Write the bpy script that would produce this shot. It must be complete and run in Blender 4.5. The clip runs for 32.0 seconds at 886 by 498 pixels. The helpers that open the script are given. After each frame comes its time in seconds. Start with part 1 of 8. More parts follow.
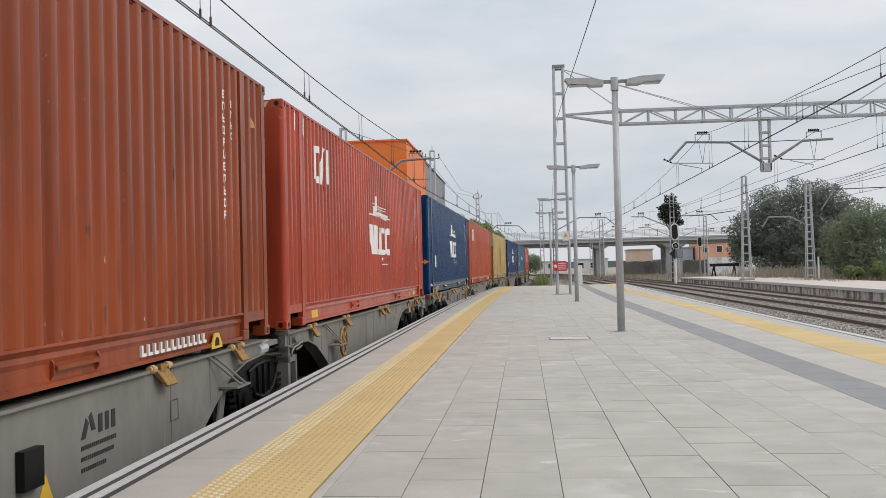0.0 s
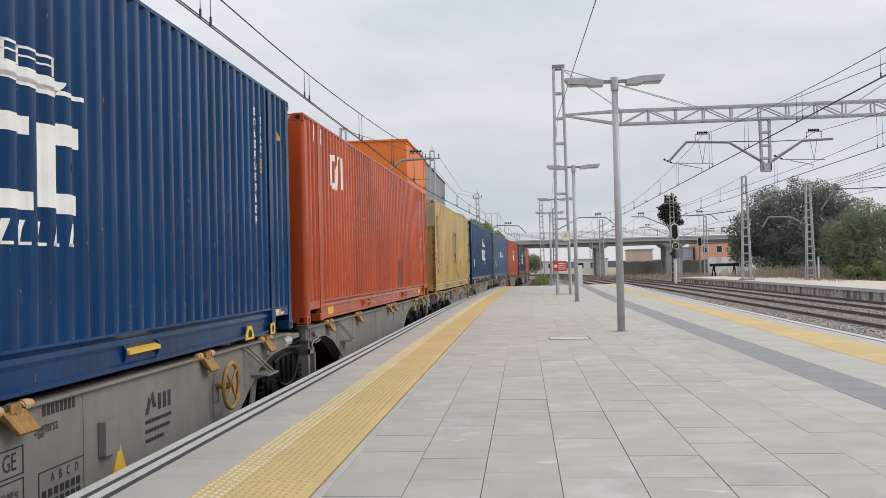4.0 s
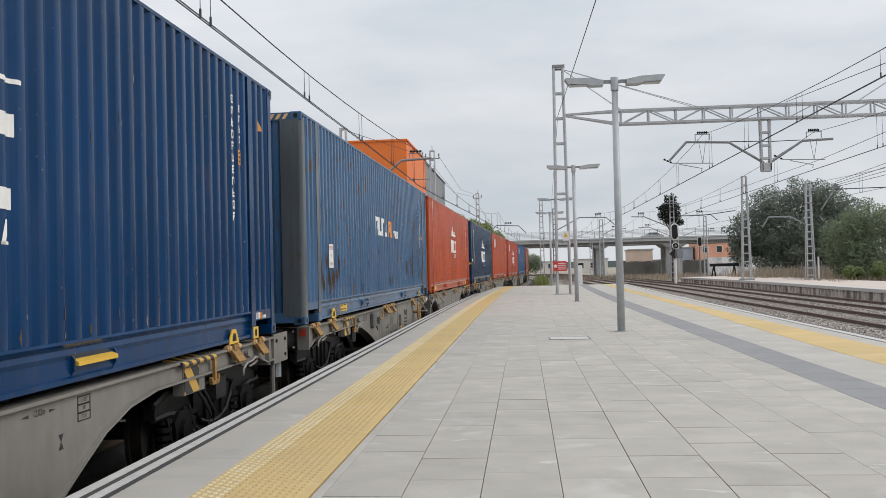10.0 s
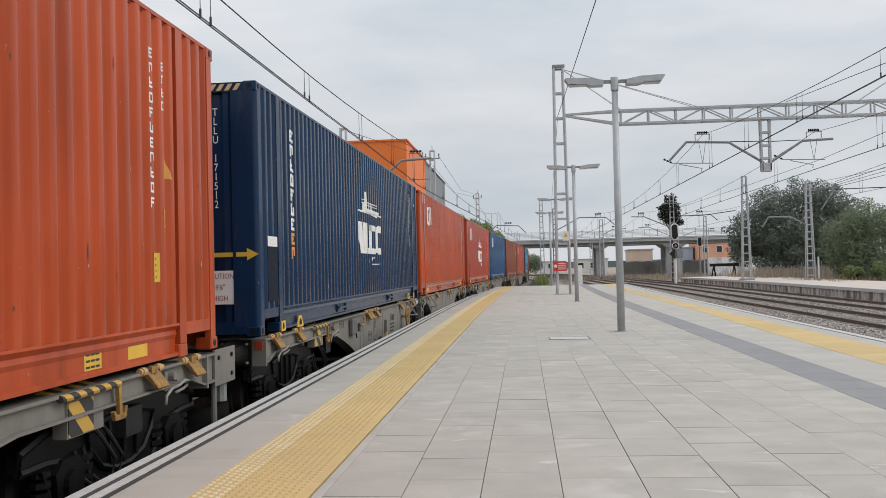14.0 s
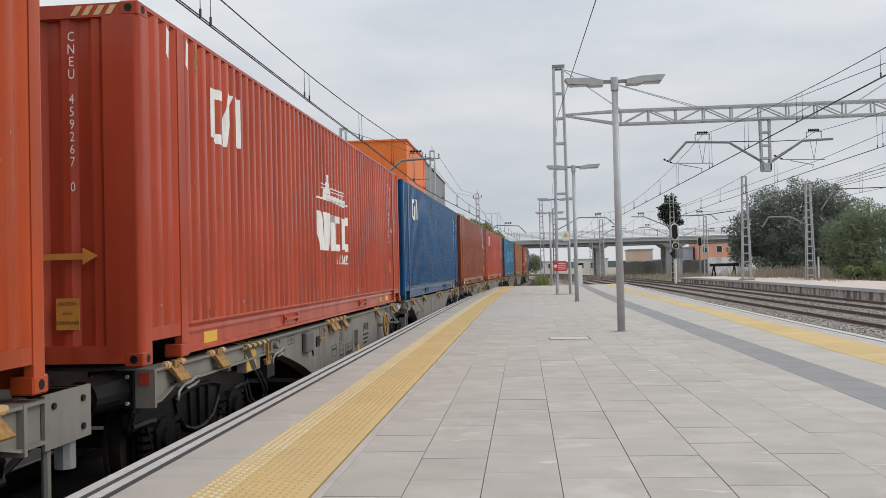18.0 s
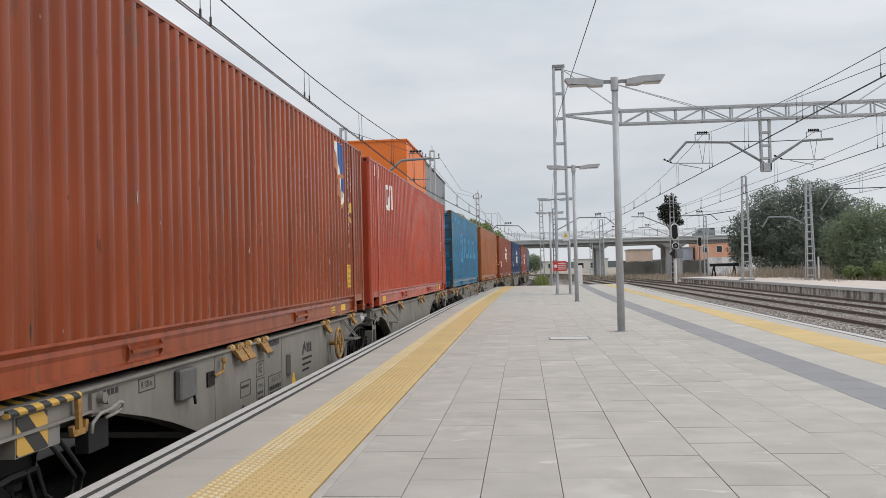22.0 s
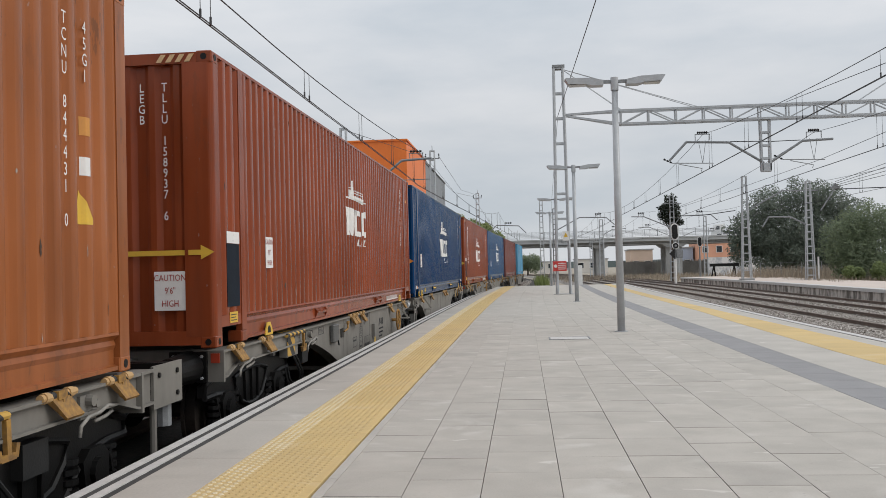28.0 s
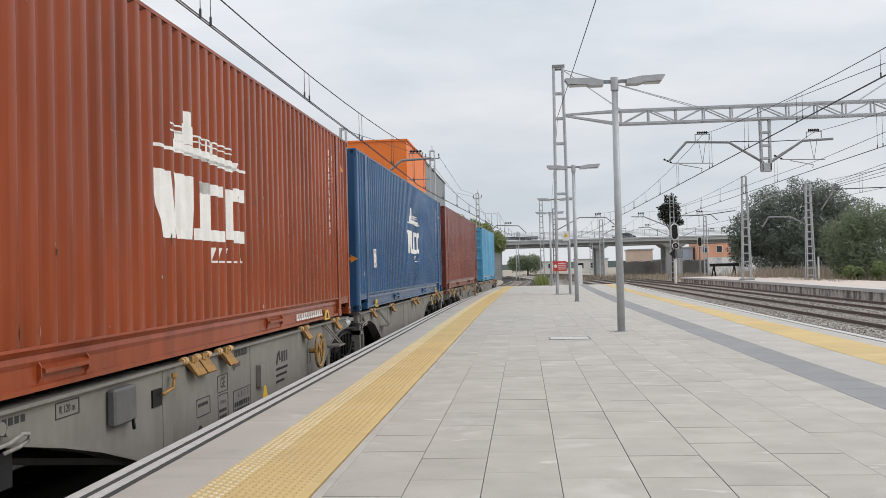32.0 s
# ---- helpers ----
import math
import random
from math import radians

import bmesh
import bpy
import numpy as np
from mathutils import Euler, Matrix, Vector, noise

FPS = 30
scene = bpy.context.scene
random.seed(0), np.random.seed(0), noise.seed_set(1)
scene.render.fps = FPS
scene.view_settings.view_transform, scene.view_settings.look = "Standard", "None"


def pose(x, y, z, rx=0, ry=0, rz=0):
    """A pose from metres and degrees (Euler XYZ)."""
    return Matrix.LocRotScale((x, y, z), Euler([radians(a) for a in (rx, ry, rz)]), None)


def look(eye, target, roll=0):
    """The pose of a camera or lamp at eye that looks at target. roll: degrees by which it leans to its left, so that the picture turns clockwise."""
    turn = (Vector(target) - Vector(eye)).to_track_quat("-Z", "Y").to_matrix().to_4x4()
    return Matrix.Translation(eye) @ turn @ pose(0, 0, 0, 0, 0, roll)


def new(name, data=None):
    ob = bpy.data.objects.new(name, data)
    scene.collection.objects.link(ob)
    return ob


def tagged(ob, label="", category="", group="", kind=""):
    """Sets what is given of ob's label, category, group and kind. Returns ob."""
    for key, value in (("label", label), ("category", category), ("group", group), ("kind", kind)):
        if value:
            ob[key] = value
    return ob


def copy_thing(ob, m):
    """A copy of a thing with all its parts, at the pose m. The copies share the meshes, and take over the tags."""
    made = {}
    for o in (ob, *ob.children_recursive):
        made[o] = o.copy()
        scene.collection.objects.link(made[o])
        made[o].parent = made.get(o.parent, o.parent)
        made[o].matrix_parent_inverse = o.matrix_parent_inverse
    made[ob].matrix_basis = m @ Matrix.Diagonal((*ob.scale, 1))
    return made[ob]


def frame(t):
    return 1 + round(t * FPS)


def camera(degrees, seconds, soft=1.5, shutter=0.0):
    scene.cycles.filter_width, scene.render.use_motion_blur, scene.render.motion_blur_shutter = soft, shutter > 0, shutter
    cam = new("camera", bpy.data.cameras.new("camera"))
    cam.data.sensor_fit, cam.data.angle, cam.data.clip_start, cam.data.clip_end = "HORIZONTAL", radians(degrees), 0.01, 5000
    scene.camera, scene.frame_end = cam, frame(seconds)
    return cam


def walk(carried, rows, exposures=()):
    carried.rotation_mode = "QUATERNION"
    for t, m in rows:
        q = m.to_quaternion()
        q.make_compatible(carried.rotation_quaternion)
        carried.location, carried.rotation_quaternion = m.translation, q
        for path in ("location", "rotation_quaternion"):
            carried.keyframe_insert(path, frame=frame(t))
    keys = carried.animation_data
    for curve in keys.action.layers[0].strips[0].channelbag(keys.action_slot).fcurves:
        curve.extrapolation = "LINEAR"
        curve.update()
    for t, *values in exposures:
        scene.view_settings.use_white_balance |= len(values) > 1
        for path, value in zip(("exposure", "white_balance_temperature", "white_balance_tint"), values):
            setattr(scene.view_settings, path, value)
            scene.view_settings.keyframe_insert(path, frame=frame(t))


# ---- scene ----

from functools import lru_cache

# ---------- camera: fixed on the platform, platform top is z = 0 ----------
YAW, PITCH, ROLL = 5.118, 1.271, 1.4
cam = camera(52.62, 32.0, soft=0.5)
_aim = Vector((-math.sin(radians(YAW)) * math.cos(radians(PITCH)),
               math.cos(radians(YAW)) * math.cos(radians(PITCH)), math.sin(radians(PITCH))))
EYE = Vector((0, 0, 1.28))
STAND = look(EYE, EYE + _aim, -ROLL)
walk(cam, [(0.0, STAND), (32.0, STAND)], exposures=[(0, 0.0), (2, 0.0), (3, 0.05), (6, -0.03), (7, -0.08), (8, -0.16), (9, -0.05), (10, 0.01), (11, 0.06), (12, 0.0), (13, -0.05), (14, -0.04), (17, -0.05),
                                                  (19, -0.05), (20, 0.0), (22, 0.0), (24, -0.07), (25, 0.0), (28, -0.10), (29, -0.03), (30, 0.03), (31, 0.08), (32, 0.09)])

# ---------- light: an overcast day ----------
world = bpy.data.worlds.new("world")
scene.world = world
world.use_nodes = True
wn, wl = world.node_tree.nodes, world.node_tree.links
wn.clear()
w_out = wn.new("ShaderNodeOutputWorld")
w_bg = wn.new("ShaderNodeBackground")
w_sky = wn.new("ShaderNodeTexSky")
w_sky.sky_type, w_sky.sun_disc = "NISHITA", False
w_sky.sun_elevation, w_sky.sun_rotation = radians(39), radians(95)
w_tc = wn.new("ShaderNodeTexCoord")
w_sep = wn.new("ShaderNodeSeparateXYZ")
wl.new(w_tc.outputs["Generated"], w_sep.inputs[0])
# cloud deck: brighter towards the zenith, broken by broad soft cloud bands
w_map = wn.new("ShaderNodeMapping")
w_map.inputs["Scale"].default_value = (1.0, 1.0, 3.6)
wl.new(w_tc.outputs["Generated"], w_map.inputs[0])
w_noise = wn.new("ShaderNodeTexNoise")
w_noise.inputs["Scale"].default_value = 2.6
w_noise.inputs["Detail"].default_value = 6.0
w_noise.inputs["Roughness"].default_value = 0.52
wl.new(w_map.outputs[0], w_noise.inputs["Vector"])
w_ramp = wn.new("ShaderNodeValToRGB")
w_ramp.color_ramp.elements[0].position, w_ramp.color_ramp.elements[0].color = 0.36, (0.575, 0.625, 0.68, 1)
w_ramp.color_ramp.elements[1].position, w_ramp.color_ramp.elements[1].color = 0.62, (0.755, 0.772, 0.80, 1)
wl.new(w_noise.outputs["Fac"], w_ramp.inputs[0])
w_grad = wn.new("ShaderNodeMapRange")
w_grad.inputs["From Min"].default_value, w_grad.inputs["From Max"].default_value = 0.15, 1.0
w_grad.inputs["To Min"].default_value, w_grad.inputs["To Max"].default_value = 1.0, 1.75
wl.new(w_sep.outputs["Z"], w_grad.inputs["Value"])
w_mul = wn.new("ShaderNodeMixRGB")
w_mul.blend_type = "MULTIPLY"
w_mul.inputs[0].default_value = 1.0
wl.new(w_ramp.outputs[0], w_mul.inputs[1])
wl.new(w_grad.outputs[0], w_mul.inputs[2])
w_sc = wn.new("ShaderNodeMixRGB")
w_sc.blend_type = "MULTIPLY"
w_sc.inputs[0].default_value = 1.0
w_sc.inputs[2].default_value = (0.1, 0.1, 0.1, 1)
wl.new(w_sky.outputs[0], w_sc.inputs[1])
w_mix = wn.new("ShaderNodeMixRGB")
w_mix.inputs[0].default_value = 0.94
wl.new(w_sc.outputs[0], w_mix.inputs[1])
wl.new(w_mul.outputs[0], w_mix.inputs[2])
wl.new(w_mix.outputs[0], w_bg.inputs["Color"])
w_bg.inputs["Strength"].default_value = 1.0
wl.new(w_bg.outputs[0], w_out.inputs[0])
sun_data = bpy.data.lights.new("sun", "SUN")
sun_data.energy, sun_data.angle, sun_data.color = 1.5, radians(35), (1.0, 0.96, 0.9)
sun = new("sun", sun_data)
sun.matrix_world = look((34.2, -3.0, 27.9), (0, 0, 0))


# ---------- materials ----------
def rgb(c):
    return (c[0], c[1], c[2], 1.0)


def mat(name, a, b=None, rough=0.7, metal=0.0, scale=6.0, fine=60.0, bump=0.15, stretch=(1, 1, 1), spread=(0.35, 0.7), by_random=0.0, scuff=0.0, spec=0.4):
    """Two colours mixed by broad and fine noise, with a fine relief."""
    b = b or tuple(v * 0.8 for v in a)
    m = bpy.data.materials.new(name)
    m.use_nodes = True
    n, l = m.node_tree.nodes, m.node_tree.links
    bsdf = n["Principled BSDF"]
    tc = n.new("ShaderNodeTexCoord")
    mp = n.new("ShaderNodeMapping")
    mp.inputs["Scale"].default_value = stretch
    l.new(tc.outputs["Object"], mp.inputs[0])
    if by_random:
        info = n.new("ShaderNodeObjectInfo")
        comb = n.new("ShaderNodeVectorMath")
        comb.operation = "SCALE"
        comb.inputs[0].default_value = (37.0, 91.0, 53.0)
        l.new(info.outputs["Random"], comb.inputs["Scale"])
        l.new(comb.outputs[0], mp.inputs["Location"])
    big = n.new("ShaderNodeTexNoise")
    big.inputs["Scale"].default_value, big.inputs["Detail"].default_value = scale, 5.0
    small = n.new("ShaderNodeTexNoise")
    small.inputs["Scale"].default_value, small.inputs["Detail"].default_value = fine, 3.0
    l.new(mp.outputs[0], big.inputs["Vector"])
    l.new(mp.outputs[0], small.inputs["Vector"])
    mean = n.new("ShaderNodeMixRGB")
    mean.inputs[0].default_value = 0.35
    l.new(big.outputs["Fac"], mean.inputs[1])
    l.new(small.outputs["Fac"], mean.inputs[2])
    ramp = n.new("ShaderNodeValToRGB")
    ramp.color_ramp.elements[0].position, ramp.color_ramp.elements[0].color = spread[0], rgb(b)
    ramp.color_ramp.elements[1].position, ramp.color_ramp.elements[1].color = spread[1], rgb(a)
    l.new(mean.outputs[0], ramp.inputs[0])
    last = ramp.outputs[0]
    if by_random:
        hsv = n.new("ShaderNodeHueSaturation")
        rng = n.new("ShaderNodeMapRange")
        rng.inputs["To Min"].default_value, rng.inputs["To Max"].default_value = 1 - by_random, 1 + by_random
        l.new(info.outputs["Random"], rng.inputs["Value"])
        l.new(rng.outputs[0], hsv.inputs["Value"])
        l.new(last, hsv.inputs["Color"])
        last = hsv.outputs[0]
    if scuff:
        # pale scuffs and darker spills with soft outlines
        for sc, lo, hi, col_ in ((1.7, 0.60, 0.72, (0.66, 0.64, 0.61, 1)), (1.1, 0.58, 0.70, (0.26, 0.245, 0.225, 1)), (38.0, 0.70, 0.73, (0.14, 0.13, 0.12, 1))):
            tn = n.new("ShaderNodeTexNoise")
            tn.inputs["Scale"].default_value, tn.inputs["Detail"].default_value, tn.inputs["Distortion"].default_value = sc, 6.0, 0.6
            l.new(mp.outputs[0], tn.inputs["Vector"])
            rp = n.new("ShaderNodeValToRGB")
            rp.color_ramp.elements[0].position, rp.color_ramp.elements[0].color = lo, (0, 0, 0, 1)
            rp.color_ramp.elements[1].position, rp.color_ramp.elements[1].color = hi, (scuff, scuff, scuff, 1)
            l.new(tn.outputs["Fac"], rp.inputs[0])
            mx = n.new("ShaderNodeMixRGB")
            mx.inputs[2].default_value = col_
            l.new(rp.outputs[0], mx.inputs[0])
            l.new(last, mx.inputs[1])
            last = mx.outputs[0]
    if scuff > 0.25:
        mp2 = n.new("ShaderNodeMapping")
        mp2.inputs["Scale"].default_value = (0.9, 2.6, 1.0)
        l.new(mp.outputs[0], mp2.inputs[0])
        tn = n.new("ShaderNodeTexNoise")
        tn.inputs["Scale"].default_value, tn.inputs["Detail"].default_value, tn.inputs["Distortion"].default_value = 1.5, 7.0, 0.8
        l.new(mp2.outputs[0], tn.inputs["Vector"])
        rp = n.new("ShaderNodeValToRGB")
        rp.color_ramp.elements[0].position, rp.color_ramp.elements[0].color = 0.67, (0, 0, 0, 1)
        rp.color_ramp.elements[1].position, rp.color_ramp.elements[1].color = 0.70, (0.55, 0.55, 0.55, 1)
        l.new(tn.outputs["Fac"], rp.inputs[0])
        mx = n.new("ShaderNodeMixRGB")
        mx.inputs[2].default_value = (0.64, 0.62, 0.58, 1)
        l.new(rp.outputs[0], mx.inputs[0])
        l.new(last, mx.inputs[1])
        last = mx.outputs[0]
    l.new(last, bsdf.inputs["Base Color"])
    bsdf.inputs["Specular IOR Level"].default_value = spec
    bsdf.inputs["Roughness"].default_value, bsdf.inputs["Metallic"].default_value = rough, metal
    if bump:
        bp = n.new("ShaderNodeBump")
        bp.inputs["Strength"].default_value, bp.inputs["Distance"].default_value = bump, 0.01
        l.new(small.outputs["Fac"], bp.inputs["Height"])
        l.new(bp.outputs[0], bsdf.inputs["Normal"])
    return m


def paint_material(name):
    """Container paint: its colour is the object's, faded, streaked and rusting in spots that differ from box to box."""
    m = bpy.data.materials.new(name)
    m.use_nodes = True
    n, l = m.node_tree.nodes, m.node_tree.links
    bsdf = n["Principled BSDF"]
    info = n.new("ShaderNodeObjectInfo")
    tc = n.new("ShaderNodeTexCoord")
    shift = n.new("ShaderNodeVectorMath")
    shift.operation = "SCALE"
    shift.inputs[0].default_value = (17.0, 71.0, 29.0)
    l.new(info.outputs["Random"], shift.inputs["Scale"])
    add = n.new("ShaderNodeVectorMath")
    l.new(tc.outputs["Object"], add.inputs[0])
    l.new(shift.outputs[0], add.inputs[1])

    def tex(scale, stretch, detail=5.0):
        mp = n.new("ShaderNodeMapping")
        mp.inputs["Scale"].default_value = stretch
        l.new(add.outputs[0], mp.inputs[0])
        t = n.new("ShaderNodeTexNoise")
        t.inputs["Scale"].default_value, t.inputs["Detail"].default_value = scale, detail
        t.inputs["Roughness"].default_value = 0.68 if detail > 5.5 else 0.5
        l.new(mp.outputs[0], t.inputs["Vector"])
        return t

    def ramp(src, p0, p1, c0, c1):
        r = n.new("ShaderNodeValToRGB")
        r.color_ramp.elements[0].position, r.color_ramp.elements[0].color = p0, c0
        r.color_ramp.elements[1].position, r.color_ramp.elements[1].color = p1, c1
        l.new(src, r.inputs[0])
        return r

    def mix(kind, fac, a, b):
        x = n.new("ShaderNodeMixRGB")
        x.blend_type = kind
        for sock, v in ((0, fac), (1, a), (2, b)):
            if isinstance(v, (int, float)):
                x.inputs[sock].default_value = v
            elif isinstance(v, tuple):
                x.inputs[sock].default_value = v
            else:
                l.new(v, x.inputs[sock])
        return x.outputs[0]

    fade = ramp(tex(0.5, (1, 1, 1)).outputs["Fac"], 0.3, 0.7, (0.78, 0.78, 0.78, 1), (1.12, 1.12, 1.12, 1))
    col = mix("MULTIPLY", 1.0, info.outputs["Color"], fade.outputs[0])
    streak = ramp(tex(5.0, (1, 1, 0.06)).outputs["Fac"], 0.42, 0.75, (0, 0, 0, 1), (0.45, 0.45, 0.45, 1))
    col = mix("MULTIPLY", streak.outputs[0], col, (0.30, 0.27, 0.25, 1))
    dust = ramp(tex(2.2, (1, 1, 0.35)).outputs["Fac"], 0.5, 0.85, (0, 0, 0, 1), (0.03, 0.03, 0.03, 1))
    col = mix("MIX", dust.outputs[0], col, (0.5, 0.47, 0.43, 1))
    spots = ramp(tex(9.0, (1, 1, 0.24), 8.0).outputs["Fac"], 0.572, 0.60, (0, 0, 0, 1), (1, 1, 1, 1))
    area = ramp(tex(0.9, (1, 1, 0.8), 3.0).outputs["Fac"], 0.42, 0.62, (0.05, 0.05, 0.05, 1), (1, 1, 1, 1))
    worn = mix("MULTIPLY", 1.0, spots.outputs[0], area.outputs[0])
    worn = mix("MULTIPLY", 1.0, worn, info.outputs["Alpha"])
    col = mix("MIX", worn, col, (0.09, 0.05, 0.033, 1))
    chips = ramp(tex(26.0, (1, 1, 0.5), 3.0).outputs["Fac"], 0.74, 0.76, (0, 0, 0, 1), (0.4, 0.4, 0.4, 1))
    col = mix("MIX", chips.outputs[0], col, (0.30, 0.27, 0.25, 1))
    l.new(col, bsdf.inputs["Base Color"])
    bsdf.inputs["Roughness"].default_value = 0.24
    bsdf.inputs["Specular IOR Level"].default_value = 0.22
    bp = n.new("ShaderNodeBump")
    bp.inputs["Strength"].default_value, bp.inputs["Distance"].default_value = 0.25, 0.02
    l.new(tex(3.0, (1, 1, 1)).outputs["Fac"], bp.inputs["Height"])
    l.new(bp.outputs[0], bsdf.inputs["Normal"])
    return m


PAINT = paint_material("container_paint")
TILE = mat("paving_tile", (0.46, 0.43, 0.388), (0.38, 0.355, 0.32), 0.85, scale=3.0, fine=90, bump=0.12, by_random=0.05, scuff=0.3)
SLAB = mat("concrete_slab", (0.48, 0.452, 0.41), (0.395, 0.37, 0.337), 0.85, scale=1.5, fine=50, bump=0.15, scuff=0.3)
JOINT = mat("joint_mortar", (0.33, 0.305, 0.275), (0.20, 0.185, 0.168), 0.95, scale=9, fine=30)
YELLOW = mat("tactile_yellow", (0.60, 0.435, 0.19), (0.50, 0.37, 0.18), 0.8, scale=1.2, fine=40, bump=0.1, by_random=0.04, scuff=0.12)
PALE = mat("pale_nosing", (0.60, 0.58, 0.56), (0.46, 0.45, 0.44), 0.75, scale=8)
GROOVE = mat("dark_groove", (0.075, 0.072, 0.07), (0.045, 0.045, 0.045), 0.9)
GUIDE = mat("grey_guide_paving", (0.285, 0.28, 0.282), (0.235, 0.232, 0.236), 0.85, scale=3, by_random=0.04)
BALLAST = mat("ballast_stone", (0.36, 0.335, 0.31), (0.13, 0.115, 0.10), 0.95, scale=14, fine=40, bump=0.6)
RAILTOP = mat("rusty_rail_steel", (0.19, 0.145, 0.12), (0.11, 0.08, 0.065), 0.6, 0.2, scale=4)
# wheelset rust, its colour lowered to hold the shade under the wagons
SHADED_RUST = mat("shade_darkened_rusty_steel", (0.024, 0.018, 0.015), (0.010, 0.009, 0.008), 0.85, scale=5, spec=0.2)
GALV = mat("galvanised_steel", (0.47, 0.485, 0.50), (0.37, 0.385, 0.40), 0.5, 0.12, scale=6, fine=40, bump=0.05)
DARKGALV = mat("weathered_steel", (0.30, 0.31, 0.32), (0.2, 0.205, 0.21), 0.6, 0.3, scale=6)
WIRE = mat("copper_wire", (0.06, 0.06, 0.06), (0.04, 0.04, 0.045), 0.6, 0.3, bump=0)
WAGON = mat("wagon_grey_paint", (0.225, 0.212, 0.193), (0.155, 0.146, 0.131), 0.6, scale=1.1, fine=9, bump=0.05, stretch=(1, 1, 0.5), spec=0.25)
# black steel, taken almost to zero so bogies and buffers carry the underframe's shade
BLACK = mat("shade_darkened_black_steel", (0.0065, 0.006, 0.006), (0.002, 0.002, 0.002), 0.5, scale=5, spec=0.3)
LEVERGREY = mat("pale_lever_paint", (0.30, 0.285, 0.26), (0.17, 0.16, 0.145), 0.6, scale=12)
# oil-stained ballast, with the shade beneath the train worked into its colour
OILY_SHADED = mat("shade_darkened_oily_ballast", (0.06, 0.052, 0.044), (0.02, 0.018, 0.016), 0.95, scale=14, fine=40, bump=0.6)
RUBBER = mat("black_rubber", (0.02, 0.02, 0.02), (0.012, 0.012, 0.012), 0.6)
AMBER = mat("worn_yellow_steel", (0.44, 0.235, 0.045), (0.15, 0.085, 0.04), 0.6, scale=7, fine=30)
WHITE = mat("white_lettering", (0.80, 0.79, 0.77), (0.66, 0.65, 0.63), 0.6, scale=5, bump=0.03)
BLACKINK = mat("black_lettering", (0.03, 0.03, 0.035), (0.02, 0.02, 0.02), 0.6, bump=0)
LABELORG = mat("orange_label", (0.62, 0.27, 0.045), (0.50, 0.22, 0.05), 0.5, bump=0)
LABELYEL = mat("yellow_label", (0.70, 0.44, 0.05), (0.60, 0.37, 0.05), 0.5, bump=0)
ORANGE = mat("orange_lettering", (0.75, 0.28, 0.04), (0.65, 0.24, 0.04), 0.5, bump=0)
REDMARK = mat("red_lettering", (0.38, 0.04, 0.035), (0.30, 0.03, 0.028), 0.5, bump=0)
CONCRETE = mat("grey_concrete", (0.42, 0.42, 0.41), (0.30, 0.30, 0.295), 0.9, scale=0.8, fine=12)
EARTH = mat("dry_earth", (0.38, 0.33, 0.27), (0.27, 0.24, 0.19), 0.95, scale=0.4, fine=9)


# ---------- mesh helpers ----------
def box(bm, x0, x1, y0, y1, z0, z1):
    v = [bm.verts.new(p) for p in ((x0, y0, z0), (x1, y0, z0), (x1, y1, z0), (x0, y1, z0), (x0, y0, z1), (x1, y0, z1), (x1, y1, z1), (x0, y1, z1))]
    for f in ((3, 2, 1, 0), (4, 5, 6, 7), (0, 1, 5, 4), (1, 2, 6, 5), (2, 3, 7, 6), (3, 0, 4, 7)):
        bm.faces.new([v[i] for i in f])


def prism(bm, poly, axis, c0, c1):
    """A closed outline, in the plane across the axis, drawn out from c0 to c1."""
    def at(p, c):
        return {"x": (c, p[0], p[1]), "y": (p[0], c, p[1]), "z": (p[0], p[1], c)}[axis]
    a = [bm.verts.new(at(p, c0)) for p in poly]
    b = [bm.verts.new(at(p, c1)) for p in poly]
    k = len(poly)
    faces = [bm.faces.new(a), bm.faces.new(b[::-1])]
    for i in range(k):
        faces.append(bm.faces.new((a[i], b[i], b[(i + 1) % k], a[(i + 1) % k])))
    bmesh.ops.recalc_face_normals(bm, faces=faces)


def tube(bm, p, q, r, n=8, r2=None):
    p, q = Vector(p), Vector(q)
    r2 = r if r2 is None else r2
    d = q - p
    m = d.to_track_quat("Z", "Y").to_matrix()
    a = [bm.verts.new(p + m @ Vector((r * math.cos(2 * math.pi * i / n), r * math.sin(2 * math.pi * i / n), 0))) for i in range(n)]
    b = [bm.verts.new(q + m @ Vector((r2 * math.cos(2 * math.pi * i / n), r2 * math.sin(2 * math.pi * i / n), 0))) for i in range(n)]
    for i in range(n):
        bm.faces.new((a[i], a[(i + 1) % n], b[(i + 1) % n], b[i]))
    bm.faces.new(a[::-1])
    bm.faces.new(b)


def sweep(bm, pts, r, n=5):
    """A continuous round wire or pipe through the points."""
    pts = [Vector(p) for p in pts]
    rows = []
    for i, p in enumerate(pts):
        d = pts[min(i + 1, len(pts) - 1)] - pts[max(i - 1, 0)]
        m = d.to_track_quat("Z", "Y").to_matrix()
        rows.append([bm.verts.new(p + m @ Vector((r * math.cos(2 * math.pi * j / n), r * math.sin(2 * math.pi * j / n), 0))) for j in range(n)])
    for a, b in zip(rows, rows[1:]):
        for j in range(n):
            bm.faces.new((a[j], a[(j + 1) % n], b[(j + 1) % n], b[j]))
    bm.faces.new(rows[0][::-1])
    bm.faces.new(rows[-1])


